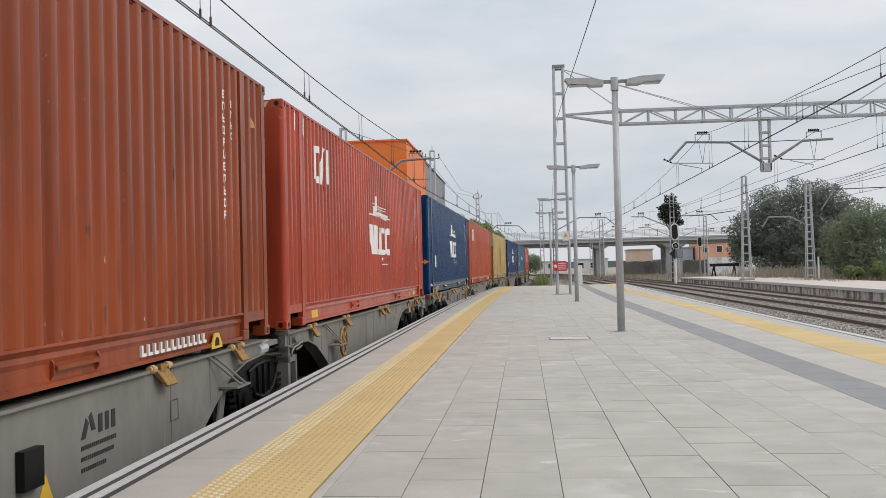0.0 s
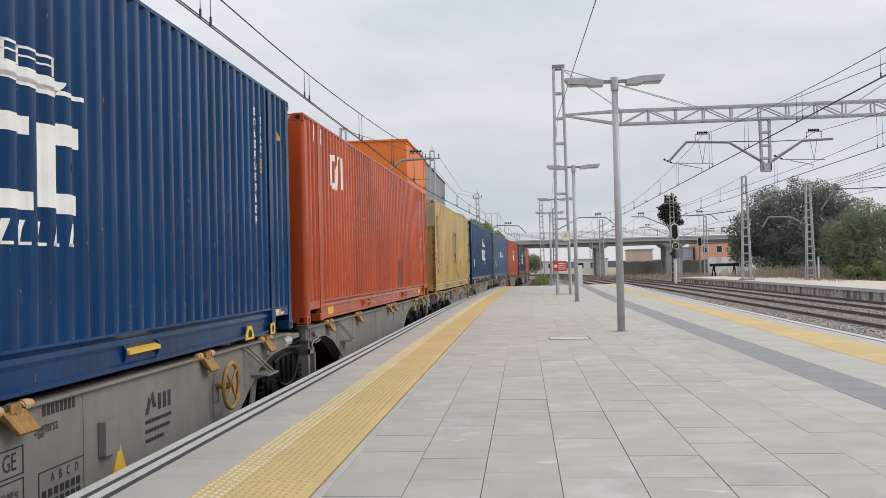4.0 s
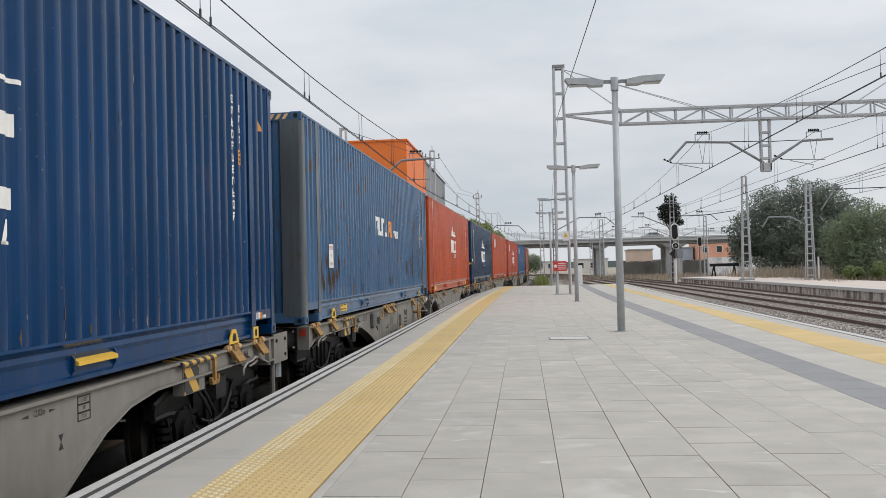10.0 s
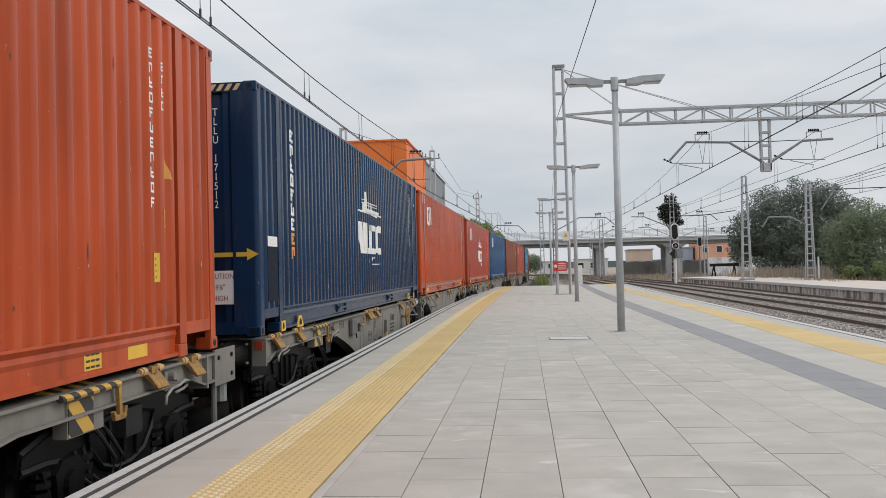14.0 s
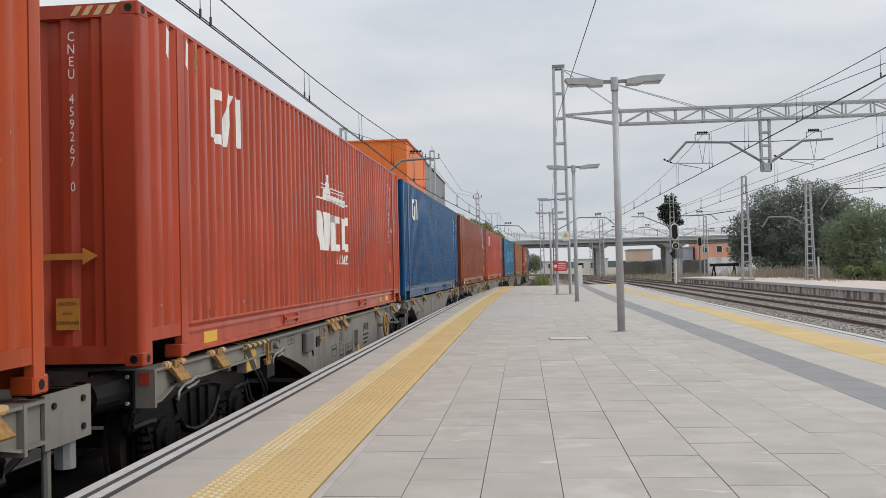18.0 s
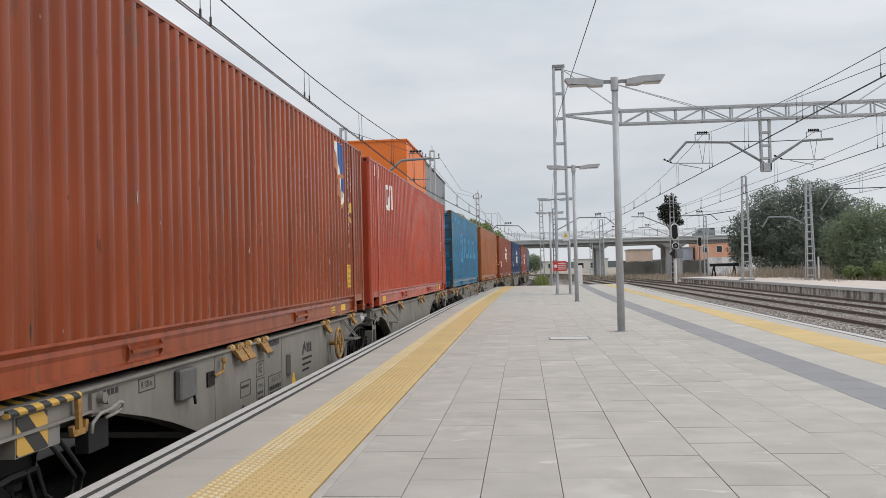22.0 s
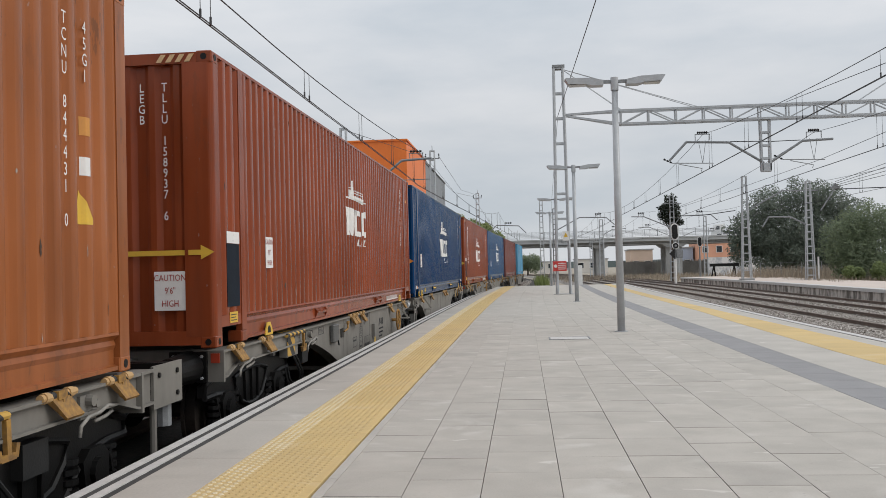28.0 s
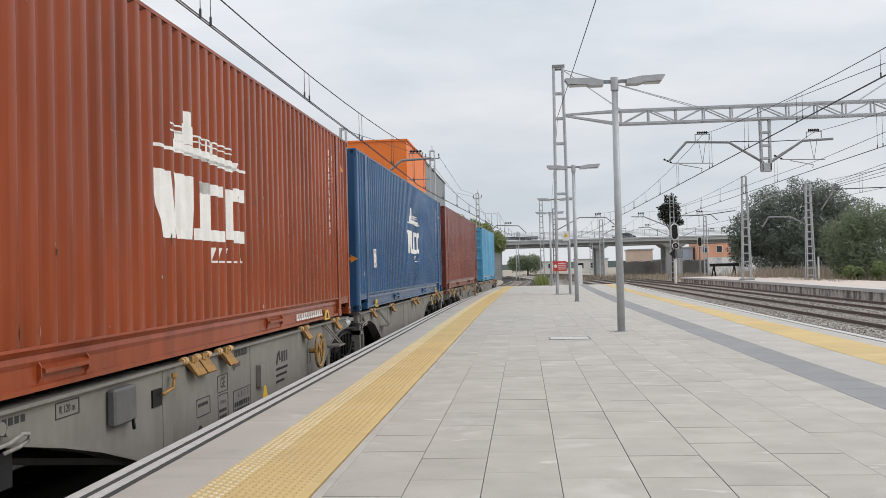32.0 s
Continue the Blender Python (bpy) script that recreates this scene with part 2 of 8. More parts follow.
def bar(bm, p, q, w, h):
    """A straight rectangular bar from p to q."""
    p, q = Vector(p), Vector(q)
    m = (q - p).to_track_quat("Z", "Y").to_matrix()
    o = [m @ Vector(c) for c in ((-w / 2, -h / 2, 0), (w / 2, -h / 2, 0), (w / 2, h / 2, 0), (-w / 2, h / 2, 0))]
    a = [bm.verts.new(p + c) for c in o]
    b = [bm.verts.new(q + c) for c in o]
    for i in range(4):
        bm.faces.new((a[i], a[(i + 1) % 4], b[(i + 1) % 4], b[i]))
    bm.faces.new(a[::-1])
    bm.faces.new(b)


def mesh_of(bm, name, material, smooth=False):
    me = bpy.data.meshes.new(name)
    if smooth:
        for f in bm.faces:
            f.smooth = True
    bm.to_mesh(me)
    bm.free()
    me.materials.append(material)
    return me


def part(name, bm, material, parent=None, label="", smooth=False):
    ob = new(name, mesh_of(bm, name, material, smooth))
    if parent:
        ob.parent = parent
    if label:
        ob["label"] = label
    return ob


def piece(name, me, parent=None, m=None, label=""):
    ob = new(name, me)
    if parent:
        ob.parent = parent
    if m is not None:
        ob.matrix_basis = m
    if label:
        ob["label"] = label
    return ob


def thing(name, label, category, m=None, group="", kind=""):
    ob = new(name)
    ob.empty_display_size = 0.2
    if m is not None:
        ob.matrix_basis = m
    return tagged(ob, label, category, group, kind)


def structure(name, bm, material, label, category):
    return tagged(part(name, bm, material), label, category, kind="structure")


def bm_new():
    return bmesh.new()


# ---------- plan: the curve of the station ----------
KNOT_S = (-200, 0, 25, 45, 60, 80, 100, 125, 150, 200, 260)
KNOT_PSI = (0, 0, 0.0178, 0.0310, 0.0442, 0.0505, 0.0450, 0.0, -0.045, -0.11, -0.16)
_s = np.arange(-200.0, 260.0, 0.25)
_psi = np.interp(_s, KNOT_S, KNOT_PSI)
_x = np.cumsum(np.sin(_psi)) * 0.25
_y = np.cumsum(np.cos(_psi)) * 0.25
_x -= np.interp(0, _s, _x)
_y -= np.interp(0, _s, _y)
TRACK_X = -4.24     # axis of the goods train's track beside the camera
RAIL = -0.586       # top of rail


def on_track(s, across=0.0):
    """x, y and heading (radians, to the right) at s metres along the track's axis."""
    p = float(np.interp(s, _s, _psi))
    return (TRACK_X + float(np.interp(s, _s, _x)) + across * math.cos(p), float(np.interp(s, _s, _y)) - across * math.sin(p), p)


def bend(y):
    """How far the platform has swung to the right at y."""
    return 0.0 if y < 20 else 0.62 * ((y - 20) / 40) ** 2


def bend_right(y):
    return float(np.interp(y, _y, _x)) * 0.9


def bend_tracks(y):
    """The tracks beyond the platform swing less, and back again."""
    return float(np.interp(y, (0, 20, 33, 48, 60, 74, 86, 120, 160, 230), (0, 0.15, 0.33, 0.47, 0.62, 0.70, 0.66, 0.2, -1.5, -7.0)))


END = 61.0


def strip(bm, x0, x1, y0, y1, z0, z1, curve=bend, step=4.0):
    """A long slab between two lines that follow the platform's curve."""
    n = max(1, int(math.ceil((y1 - y0) / step)))
    rows = []
    for i in range(n + 1):
        y = y0 + (y1 - y0) * i / n
        c = curve(y)
        rows.append([bm.verts.new(p) for p in ((x0 + c, y, z0), (x1 + c, y, z0), (x1 + c, y, z1), (x0 + c, y, z1))])
    for a, b in zip(rows, rows[1:]):
        for i in range(4):
            bm.faces.new((a[i], a[(i + 1) % 4], b[(i + 1) % 4], b[i]))
    bm.faces.new(rows[0][::-1])
    bm.faces.new(rows[-1])
    bmesh.ops.recalc_face_normals(bm, faces=bm.faces)


# ---------- ground, platforms and tracks ----------
bm = bm_new()
g = [bm.verts.new(p) for p in ((-1500, -400, -0.98), (1500, -400, -0.98), (1500, 3000, -0.98), (-1500, 3000, -0.98))]
bm.faces.new(g)
structure("ground", bm, EARTH, "dry earth and stony ground of the station", "ground")

bm = bm_new()
strip(bm, -2.60, 5.30, -30, END, -0.95, -0.025)
platform = structure("platform", bm, JOINT, "concrete island platform between the tracks", "platform")
# ramp and earth past the end of the platform
bm = bm_new()
prism(bm, [(-1.9, -0.95), (5.9, -0.95), (5.9, -0.2), (-1.9, -0.2)], "y", END, END + 9)
structure("pavement", bm, EARTH, "worn earth strip behind the platform's end", "ground")

STRIPS = (("nosing", -2.70, -2.625, PALE, 0.0), ("groove_strip", -2.625, -2.565, GROOVE, -0.006), ("nosing", -2.565, -2.495, PALE, 0.0),
          ("groove_strip", -2.495, -2.435, GROOVE, -0.006), ("groove_strip", 5.36, 5.41, GROOVE, -0.006), ("nosing", 5.41, 5.55, PALE, 0.0))
for nm, x0, x1, m_, z in STRIPS:
    bm = bm_new()
    strip(bm, x0, x1, -30, END, -0.22, z, curve=bend if x1 < 0 else bend_right)
    part(nm, bm, m_, platform)
# long edge slabs, the tactile bands and the guide strip, piece by piece
def slab(bm, x0, x1, y0, y1, c0, c1, z, z_low):
    """One slab between two curves, with worn upper edges."""
    q = [(x0 + c0(y0), y0), (x1 + c1(y0), y0), (x1 + c1(y1), y1), (x0 + c0(y1), y1)]
    e = 0.0022
    cx, cy = sum(p[0] for p in q) / 4, sum(p[1] for p in q) / 4
    low = [bm.verts.new((x, y, z_low)) for x, y in q]
    mid = [bm.verts.new((x, y, z - e)) for x, y in q]
    top = [bm.verts.new((x + math.copysign(e, cx - x), y + math.copysign(e, cy - y), z)) for x, y in q]
    for i in range(4):
        j = (i + 1) % 4
        bm.faces.new((low[i], low[j], mid[j], mid[i]))
        bm.faces.new((mid[i], mid[j], top[j], top[i]))
    bm.faces.new(top)


def row_of_slabs(name, x0, x1, material, length, gap, c0, c1=None, z=0.0, y_from=3.0, y_to=END, y_near=26.0):
    c1 = c1 or c0
    rest = bm_new()
    slab(rest, x0, x1, -30, y_from - gap, c0, c1, z, z - 0.05)
    for i in range(int((y_to - y_from) / length)):
        y = y_from + i * length
        near = y < y_near
        b = bm_new() if near else rest
        slab(b, x0 + 0.002, x1 - 0.002, y + gap / 2, y + length - gap / 2, c0, c1, z, z - 0.05)
        if near:
            part(name, b, material, platform)
    part(name, rest, material, platform)["kind"] = "stuff"


def skew(y):
    """The inner edge of the right-hand band closes in on its outer edge."""
    return float(np.interp(y, (0, 13, 17, 20, 24, 30, 61), (0.11, 0.11, 0.20, 0.27, 0.41, 0.46, 0.46))) + bend(y)


row_of_slabs("edge_slab", -2.435, -1.965, SLAB, 1.55, 0.007, bend)
row_of_slabs("tactile_slab", -1.965, -1.258, YELLOW, 0.80, 0.003, bend, z=0.002)
row_of_slabs("border_slab", -1.244, -1.178, SLAB, 1.24, 0.006, bend)
row_of_slabs("guide_slab", 3.01, 3.53, GUIDE, 0.62, 0.004, bend)
row_of_slabs("paving_slab", 3.53, 4.17, SLAB, 1.24, 0.004, bend, skew)
row_of_slabs("tactile_slab", 4.17, 5.11, YELLOW, 0.80, 0.003, skew, bend, z=0.002, y_near=34)
row_of_slabs("edge_slab", 5.11, 5.36, SLAB, 1.55, 0.005, bend, bend_right)

# tiles of the walking surface: nine files with staggered joints
FILES = (-1.178, -0.722, -0.276, 0.187, 0.66, 1.132, 1.605, 2.072, 2.541, 3.01)
TL = 0.617


def flat(v):
    return 0.0


# joints: wide and dark in the worn files, tight towards the guide strip and farther off
SEAM = (0.0012, 0.0022, 0.0026, 0.0024, 0.0026, 0.0022, 0.0022, 0.0010, 0.0006, 0.001)
CROSS = (0.0010, 0.0022, 0.0038, 0.006)
TILE_MESH = {}


def tile_mesh(col, kind, far):
    if (col, kind, far) not in TILE_MESH:
        x0, x1 = FILES[col], FILES[col + 1]
        f = (1.0, 0.55, 0.25)[far]
        b = bm_new()
        slab(b, -(x1 - x0) / 2 + SEAM[col] / 2 * f, (x1 - x0) / 2 - SEAM[col + 1] / 2 * f, -TL / 2 + CROSS[kind] / 2 * f, TL / 2 - CROSS[kind] / 2 * f, flat, flat, 0.0, -0.04)
        b.normal_update()
        for fc in b.faces:
            nx, ny, nz = fc.normal
            seam = SEAM[col] if nx < 0 else SEAM[col + 1]
            if nz < 0.95 and far < 2 and (seam > 0.0015 if abs(nx) > abs(ny) else kind > 1 - far and (kind > 1 or ny > 0)):
                fc.material_index = 1
        me = mesh_of(b, "paving_tile", TILE)
        me.materials.append(JOINT)
        TILE_MESH[(col, kind, far)] = me
    return TILE_MESH[(col, kind, far)]


rng = random.Random(11)
rest = bm_new()
tiles = []
for col in range(9):
    y = 3.2 - (0.0, 0.36, 0.05, 0.30, 0.30, 0.62, 0.22, 0.0, 0.41)[col] * TL
    while y < END - TL:
        tiles.append((y + TL / 2, col))
        y += TL
tiles.sort()
for i, (y, col) in enumerate(tiles):
    z = rng.uniform(-0.0016, 0.0012)
    x = (FILES[col] + FILES[col + 1]) / 2 + bend(y)
    kind = rng.choice((0, 1, 2, 2, 3) if col < 6 else (0, 0, 0, 1, 2))
    if i < 300:
        tilt = 0.12 if y < 12 else 0.05
        piece("paving_tile", tile_mesh(col, kind, 0 if y < 8.5 else 1 if y < 12 else 2), platform, pose(x, y, z, rng.uniform(-tilt, tilt), rng.uniform(-tilt, tilt), rng.uniform(-0.06, 0.06)))
    else:
        hw = (FILES[col + 1] - FILES[col]) / 2 - 0.0005
        slab(rest, x - hw, x + hw, y - TL / 2 + 0.0006, y + TL / 2 - 0.0006, flat, flat, z * 0.4, -0.04)
part("paving_tile", rest, TILE, platform)["kind"] = "stuff"
b = bm_new()
slab(b, -1.178, 3.01, -30, 2.2, flat, flat, 0.0, -0.04)
for col in range(9):
    slab(b, FILES[col] + 0.001, FILES[col + 1] - 0.001, 2.203, min(y for y, c in tiles if c == col) - TL / 2, flat, flat, 0.0, -0.04)
part("paving_tile", b, TILE, platform)["kind"] = "stuff"

# raised studs of the tactile bands: pale worn rows along the edge, yellow ones behind
def studs(x0, rows, dx, dy, y0, y1, r, material, curve=bend):
    vs, fs = [], []
    for i in range(rows):
        y = y0 + (i % 2) * dy / 2
        while y < y1:
            x = x0 + i * dx + curve(y)
            k = len(vs)
            for rr, z in ((r, 0.002), (r * 0.55, 0.0075)):
                vs += [(x + rr * math.cos(a), y + rr * math.sin(a), z) for a in (0.52, 1.57, 2.62, 3.67, 4.71, 5.76)]
            for j in range(6):
                fs.append((k + j, k + (j + 1) % 6, k + 6 + (j + 1) % 6, k + 6 + j))
            fs.append(tuple(range(k + 6, k + 12)))
            y += dy
    me = bpy.data.meshes.new("studs")
    me.from_pydata(vs, [], fs)
    me.materials.append(material)
    ob = piece("studs", me, platform)
    ob["kind"] = "stuff"
    ob["label"] = "raised round studs of the tactile band"


PALESTUD = mat("worn_stud_tops", (0.66, 0.58, 0.42), (0.58, 0.47, 0.27), 0.8, scale=3)
studs(-1.935, 4, 0.05, 0.066, 4.0, 52.0, 0.021, PALESTUD)
studs(-1.735, 9, 0.05, 0.066, 4.0, 46.0, 0.019, YELLOW)

# tracks: ballast bed, sleepers, rails
def ballast_bed(axis, half, y0, y1, name, label, material=None):
    bm = bm_new()
    rng = random.Random(5)
    ys = np.arange(y0, y1, 1.5)
    rows = []
    for y in ys:
        x = axis(y)
        rows.append([bm.verts.new((x + u, y, RAIL - 0.17 + z + rng.uniform(-0.02, 0.02))) for u, z in
                     ((-half - 0.7, -0.3), (-half, -0.02), (-0.9, 0), (0.9, 0), (half, -0.02), (half + 0.7, -0.3))])
    for a, b in zip(rows, rows[1:]):
        for i in range(5):
            bm.faces.new((a[i], a[i + 1], b[i + 1], b[i]))
    structure(name, bm, material or BALLAST, label, "track bed")
    return rows


def left_axis(y):
    return TRACK_X + float(np.interp(y, _y, _x))


def track1(y):
    return 7.25 + bend_tracks(y)


def track2(y):
    return 10.6 + bend_tracks(y)


def track3(y):
    return 14.0 + bend_tracks(y)


RAIL_SHAPE = [(-0.07, -0.172), (0.07, -0.172), (0.07, -0.155), (0.012, -0.13), (0.012, -0.045), (0.036, -0.035), (0.036, -0.004), (0.028, 0), (-0.028, 0),
              (-0.036, -0.004), (-0.036, -0.035), (-0.012, -0.045), (-0.012, -0.13), (-0.07, -0.155)]
b = bm_new()
prism(b, [(-1.3, -0.22), (1.3, -0.22), (1.3, 0.0), (1.15, 0.03), (0.5, 0.0), (-0.5, 0.0), (-1.15, 0.03), (-1.3, 0.0)], "y", -0.13, 0.13)
SLEEPER = mesh_of(b, "sleeper", mat("sleeper_concrete", (0.36, 0.33, 0.30), (0.24, 0.21, 0.18), 0.9, by_random=0.12))


def railway(axis, y0, y1, label, y_sleeper=(20, 70)):
    t = thing("railway_track", label, "railway track", kind="structure")
    for side in (-0.834, 0.834):
        bm = bm_new()
        ys = np.arange(y0, y1, 3.0)
        rows = [[bm.verts.new((axis(y) + side + u, y, RAIL + z)) for u, z in RAIL_SHAPE] for y in ys]
        k = len(RAIL_SHAPE)
        for a, c in zip(rows, rows[1:]):
            for i in range(k):
                bm.faces.new((a[i], c[i], c[(i + 1) % k], a[(i + 1) % k]))
        part("rail", bm, RAILTOP, t)
    y = y_sleeper[0]
    while y < y_sleeper[1]:
        piece("sleeper", SLEEPER, t, pose(axis(y), y, RAIL - 0.132))
        y += 0.6
    return t


ballast_bed(left_axis, 2.0, -40, 200, "ballast_left", "oily ballast bed, coloured darker for the shade under the goods train", OILY_SHADED)
ballast_bed(track1, 2.2, -20, 230, "ballast_near", "loose grey and brown ballast beside the platform")
ballast_bed(track2, 1.6, -20, 230, "ballast_middle", "grey ballast bed between the platforms")
ballast_bed(track3, 1.6, -20, 230, "ballast_far", "grey ballast bed beside the far platform")
railway(left_axis, -40, 200, "broad gauge track that curves away past the platform's end", (60, 110))
railway(track1, 0, 230, "broad gauge track on concrete sleepers beside the platform", (12, 75))
railway(track2, 0, 230, "rusty middle track on dusty concrete sleepers", (22, 90))
railway(track3, 0, 230, "rusty track on concrete sleepers by the far platform", (30, 80))

# loose stones on the near ballast shoulder and between the rails
def stones(name, axis, u0, u1, y0, y1, count, size, seed, label):
    r = random.Random(seed)
    vs, fs = [], []
    for _ in range(count):
        y = y0 + (y1 - y0) * r.random() ** 1.6
        x = axis(y) + r.uniform(u0, u1)
        s = size * r.uniform(0.6, 1.3)
        z = RAIL - 0.17 + r.uniform(-0.01, 0.05)
        k = len(vs)
        a = r.uniform(0, 6.3)
        ring_ = [(s * r.uniform(0.7, 1.1) * math.cos(a + i * 1.5708), s * r.uniform(0.7, 1.1) * math.sin(a + i * 1.5708)) for i in range(4)]
        vs += [(x + p, y + q, z + r.uniform(-0.3, 0.2) * s) for p, q in ring_]
        vs += [(x + r.uniform(-0.3, 0.3) * s, y + r.uniform(-0.3, 0.3) * s, z + s * r.uniform(0.6, 0.9)), (x, y, z - s)]
        for i in range(4):
            fs += [(k + i, k + (i + 1) % 4, k + 4), (k + (i + 1) % 4, k + i, k + 5)]
    me = bpy.data.meshes.new(name)
    me.from_pydata(vs, [], fs)
    me.materials.append(STONES)
    tagged(piece(name, me), label, "ballast", kind="stuff")


STONES = bpy.data.materials.new("ballast_stones")
STONES.use_nodes = True
_n, _l = STONES.node_tree.nodes, STONES.node_tree.links
_geo, _ramp = _n.new("ShaderNodeNewGeometry"), _n.new("ShaderNodeValToRGB")
_ramp.color_ramp.elements[0].color, _ramp.color_ramp.elements[1].color = (0.16, 0.135, 0.115, 1), (0.55, 0.51, 0.47, 1)
_l.new(_geo.outputs["Random Per Island"], _ramp.inputs[0])
_l.new(_ramp.outputs[0], _n["Principled BSDF"].inputs["Base Color"])
_n["Principled BSDF"].inputs["Roughness"].default_value = 0.95
stones("ballast_stones", track1, 0.9, 2.4, 18, 75, 16000, 0.036, 61, "loose pale ballast stones between the tracks")
stones("ballast_stones", track2, -0.78, 0.78, 22, 80, 6000, 0.033, 62, "brown ballast stones between the rails")
stones("ballast_stones", track2, 0.9, 2.5, 26, 85, 9000, 0.036, 63, "ballast stones between the two far tracks")
stones("ballast_stones", track3, -0.78, 1.6, 30, 85, 7000, 0.036, 64, "ballast stones beside the far platform")
stones("ballast_stones", left_axis, -1.5, 1.5, 62, 130, 5000, 0.05, 65, "ballast stones on the goods track past the platform")

# far platform
FAR_X = 15.65
PINK = mat("pinkish_paving", (0.62, 0.53, 0.47), (0.50, 0.43, 0.385), 0.85, scale=1.0)
STONE = mat("stained_platform_wall", (0.50, 0.46, 0.42), (0.13, 0.115, 0.10), 0.95, scale=1.6, fine=9, stretch=(1, 1, 0.25), spread=(0.43, 0.56))


def far_bend(y):
    return bend_tracks(y) if y < 60 else float(np.interp(y, (60, 75, 95), (0.62, 0.6, -0.1)))


bm = bm_new()
strip(bm, FAR_X + 0.06, FAR_X + 5.9, -20, 92, -0.98, -0.16, curve=far_bend)
far_platform = structure("platform_far", bm, STONE, "old far platform with a stained wall and a pale coping", "platform")
bm = bm_new()
strip(bm, FAR_X, FAR_X + 0.55, -20, 92, -0.29, -0.13, curve=far_bend)
part("coping", bm, PALE, far_platform)
bm = bm_new()
strip(bm, FAR_X + 0.56, FAR_X + 5.8, -20, 92, -0.3, -0.135, curve=far_bend)
part("paving", bm, PINK, far_platform)

# ---------- street lamps, masts and wires ----------
def street_lamp(x, y, h=4.85):
    t = thing("street_lamp", "grey galvanised steel platform lamp with two flat heads", "lamp", pose(x, y, 0), group="platform lamps")
    bm = bm_new()
    tube(bm, (0, 0, 0.012), (0, 0, h - 0.22), 0.075, 20, 0.058)
    part("pole", bm, GALV, t, smooth=True)
    bm = bm_new()
    tube(bm, (0, 0, 0), (0, 0, 0.012), 0.13, 20)
    part("base_plate", bm, GALV, t)
    bm = bm_new()
    tube(bm, (0, 0, h - 0.22), (0, 0, h + 0.03), 0.075, 20)
    part("collar", bm, GALV, t)
    for sgn in (-1, 1):
        bm = bm_new()
        bar(bm, (sgn * 0.07, 0, h - 0.05), (sgn * 0.24, 0, h - 0.045), 0.06, 0.06)
        part("bracket", bm, DARKGALV, t)
        bm = bm_new()
        top = [(0.22, -0.075), (0.22, 0.02), (0.5, 0.07), (0.92, 0.085), (0.95, 0.07), (0.88, -0.035), (0.55, -0.045), (0.45, -0.075)]
        prism(bm, [(sgn * u, h - 0.05 + v) for u, v in top], "y", -0.13, 0.13)
        head = part("lamp_head", bm, GALV, t)
        bm = bm_new()
        box(bm, min(sgn * 0.56, sgn * 0.86), max(sgn * 0.56, sgn * 0.86), -0.1, 0.1, h - 0.11, h - 0.094)
        part("diffuser", bm, mat("lamp_glass", (0.5, 0.5, 0.48), (0.45, 0.45, 0.44), 0.2, bump=0), head)
    return t


lamp_y = (17.4, 32.27, 47.6, 59.5)
first = street_lamp(1.83, lamp_y[0])
for i, y in enumerate(lamp_y[1:]):
    copy_thing(first, pose((1.86, 1.75, 1.80)[i], y, 0))


def lattice(t, x, y, z0, z1, w0, w1, d0, d1, pitch, leg=0.07, shade=None, split=True):
    """A tapered four-legged lattice mast with batten plates on its faces."""
    shade = shade or GALV
    def at(z, sx, sy):
        f = (z - z0) / (z1 - z0)
        return (x + sx * (w0 + (w1 - w0) * f) / 2, y + sy * (d0 + (d1 - d0) * f) / 2, z)
    for sx in (-1, 1):
        for sy in (-1, 1):
            bm = bm_new()
            bar(bm, at(z0, sx, sy), at(z1, sx, sy), leg, leg)
            part("leg", bm, shade, t)
    n = int((z1 - z0) / pitch)
    rest = None if split else bm_new()
    for i in range(1, n + 1):
        z = z0 + (z1 - z0) * i / n - 0.03
        for s in (-1, 1):
            for p, q, w, h in ((at(z, -1, s), at(z, 1, s), 0.012, 0.085), (at(z, s, -1), at(z, s, 1), 0.085, 0.012)):
                bm = bm_new() if split else rest
                bar(bm, p, q, w, h)
                if split:
                    part("batten", bm, shade, t)
    if not split:
        part("battens", rest, shade, t)["kind"] = "stuff"


def mast(x, y, z0, z1, w0=0.5, w1=0.34, label="grey steel lattice catenary mast", pitch=0.75, leg=0.07, shade=None):
    t = thing("catenary_mast", label, "mast", group="catenary masts")
    lattice(t, x, y, z0, z1, w0, w1, w0 * 0.8, w1 * 0.8, pitch, leg, shade, split=y < 75)
    bm = bm_new()
    box(bm, x - w0 * 0.75, x + w0 * 0.75, y - w0 * 0.75, y + w0 * 0.75, z0 - 0.3, z0)
    part("footing", bm, CONCRETE, t)
    return t


def insulator(bm, p, q, r=0.06, n=4):
    p, q = Vector(p), Vector(q)
    for i in range(n):
        a, b = p.lerp(q, (i + 0.15) / n), p.lerp(q, (i + 0.75) / n)
        tube(bm, a, b, r, 10, r * 0.6)
    tube(bm, p, q, r * 0.3, 6)


GY = 41.0
portal = mast(1.79, GY, 0.02, 10.3, 0.60, 0.40, "tall grey lattice mast that carries a catenary beam", pitch=1.05, leg=0.085)
bm = bm_new()
box(bm, 1.52, 2.08, GY - 0.2, GY + 0.2, 10.3, 10.42)
part("cap", bm, DARKGALV, portal)
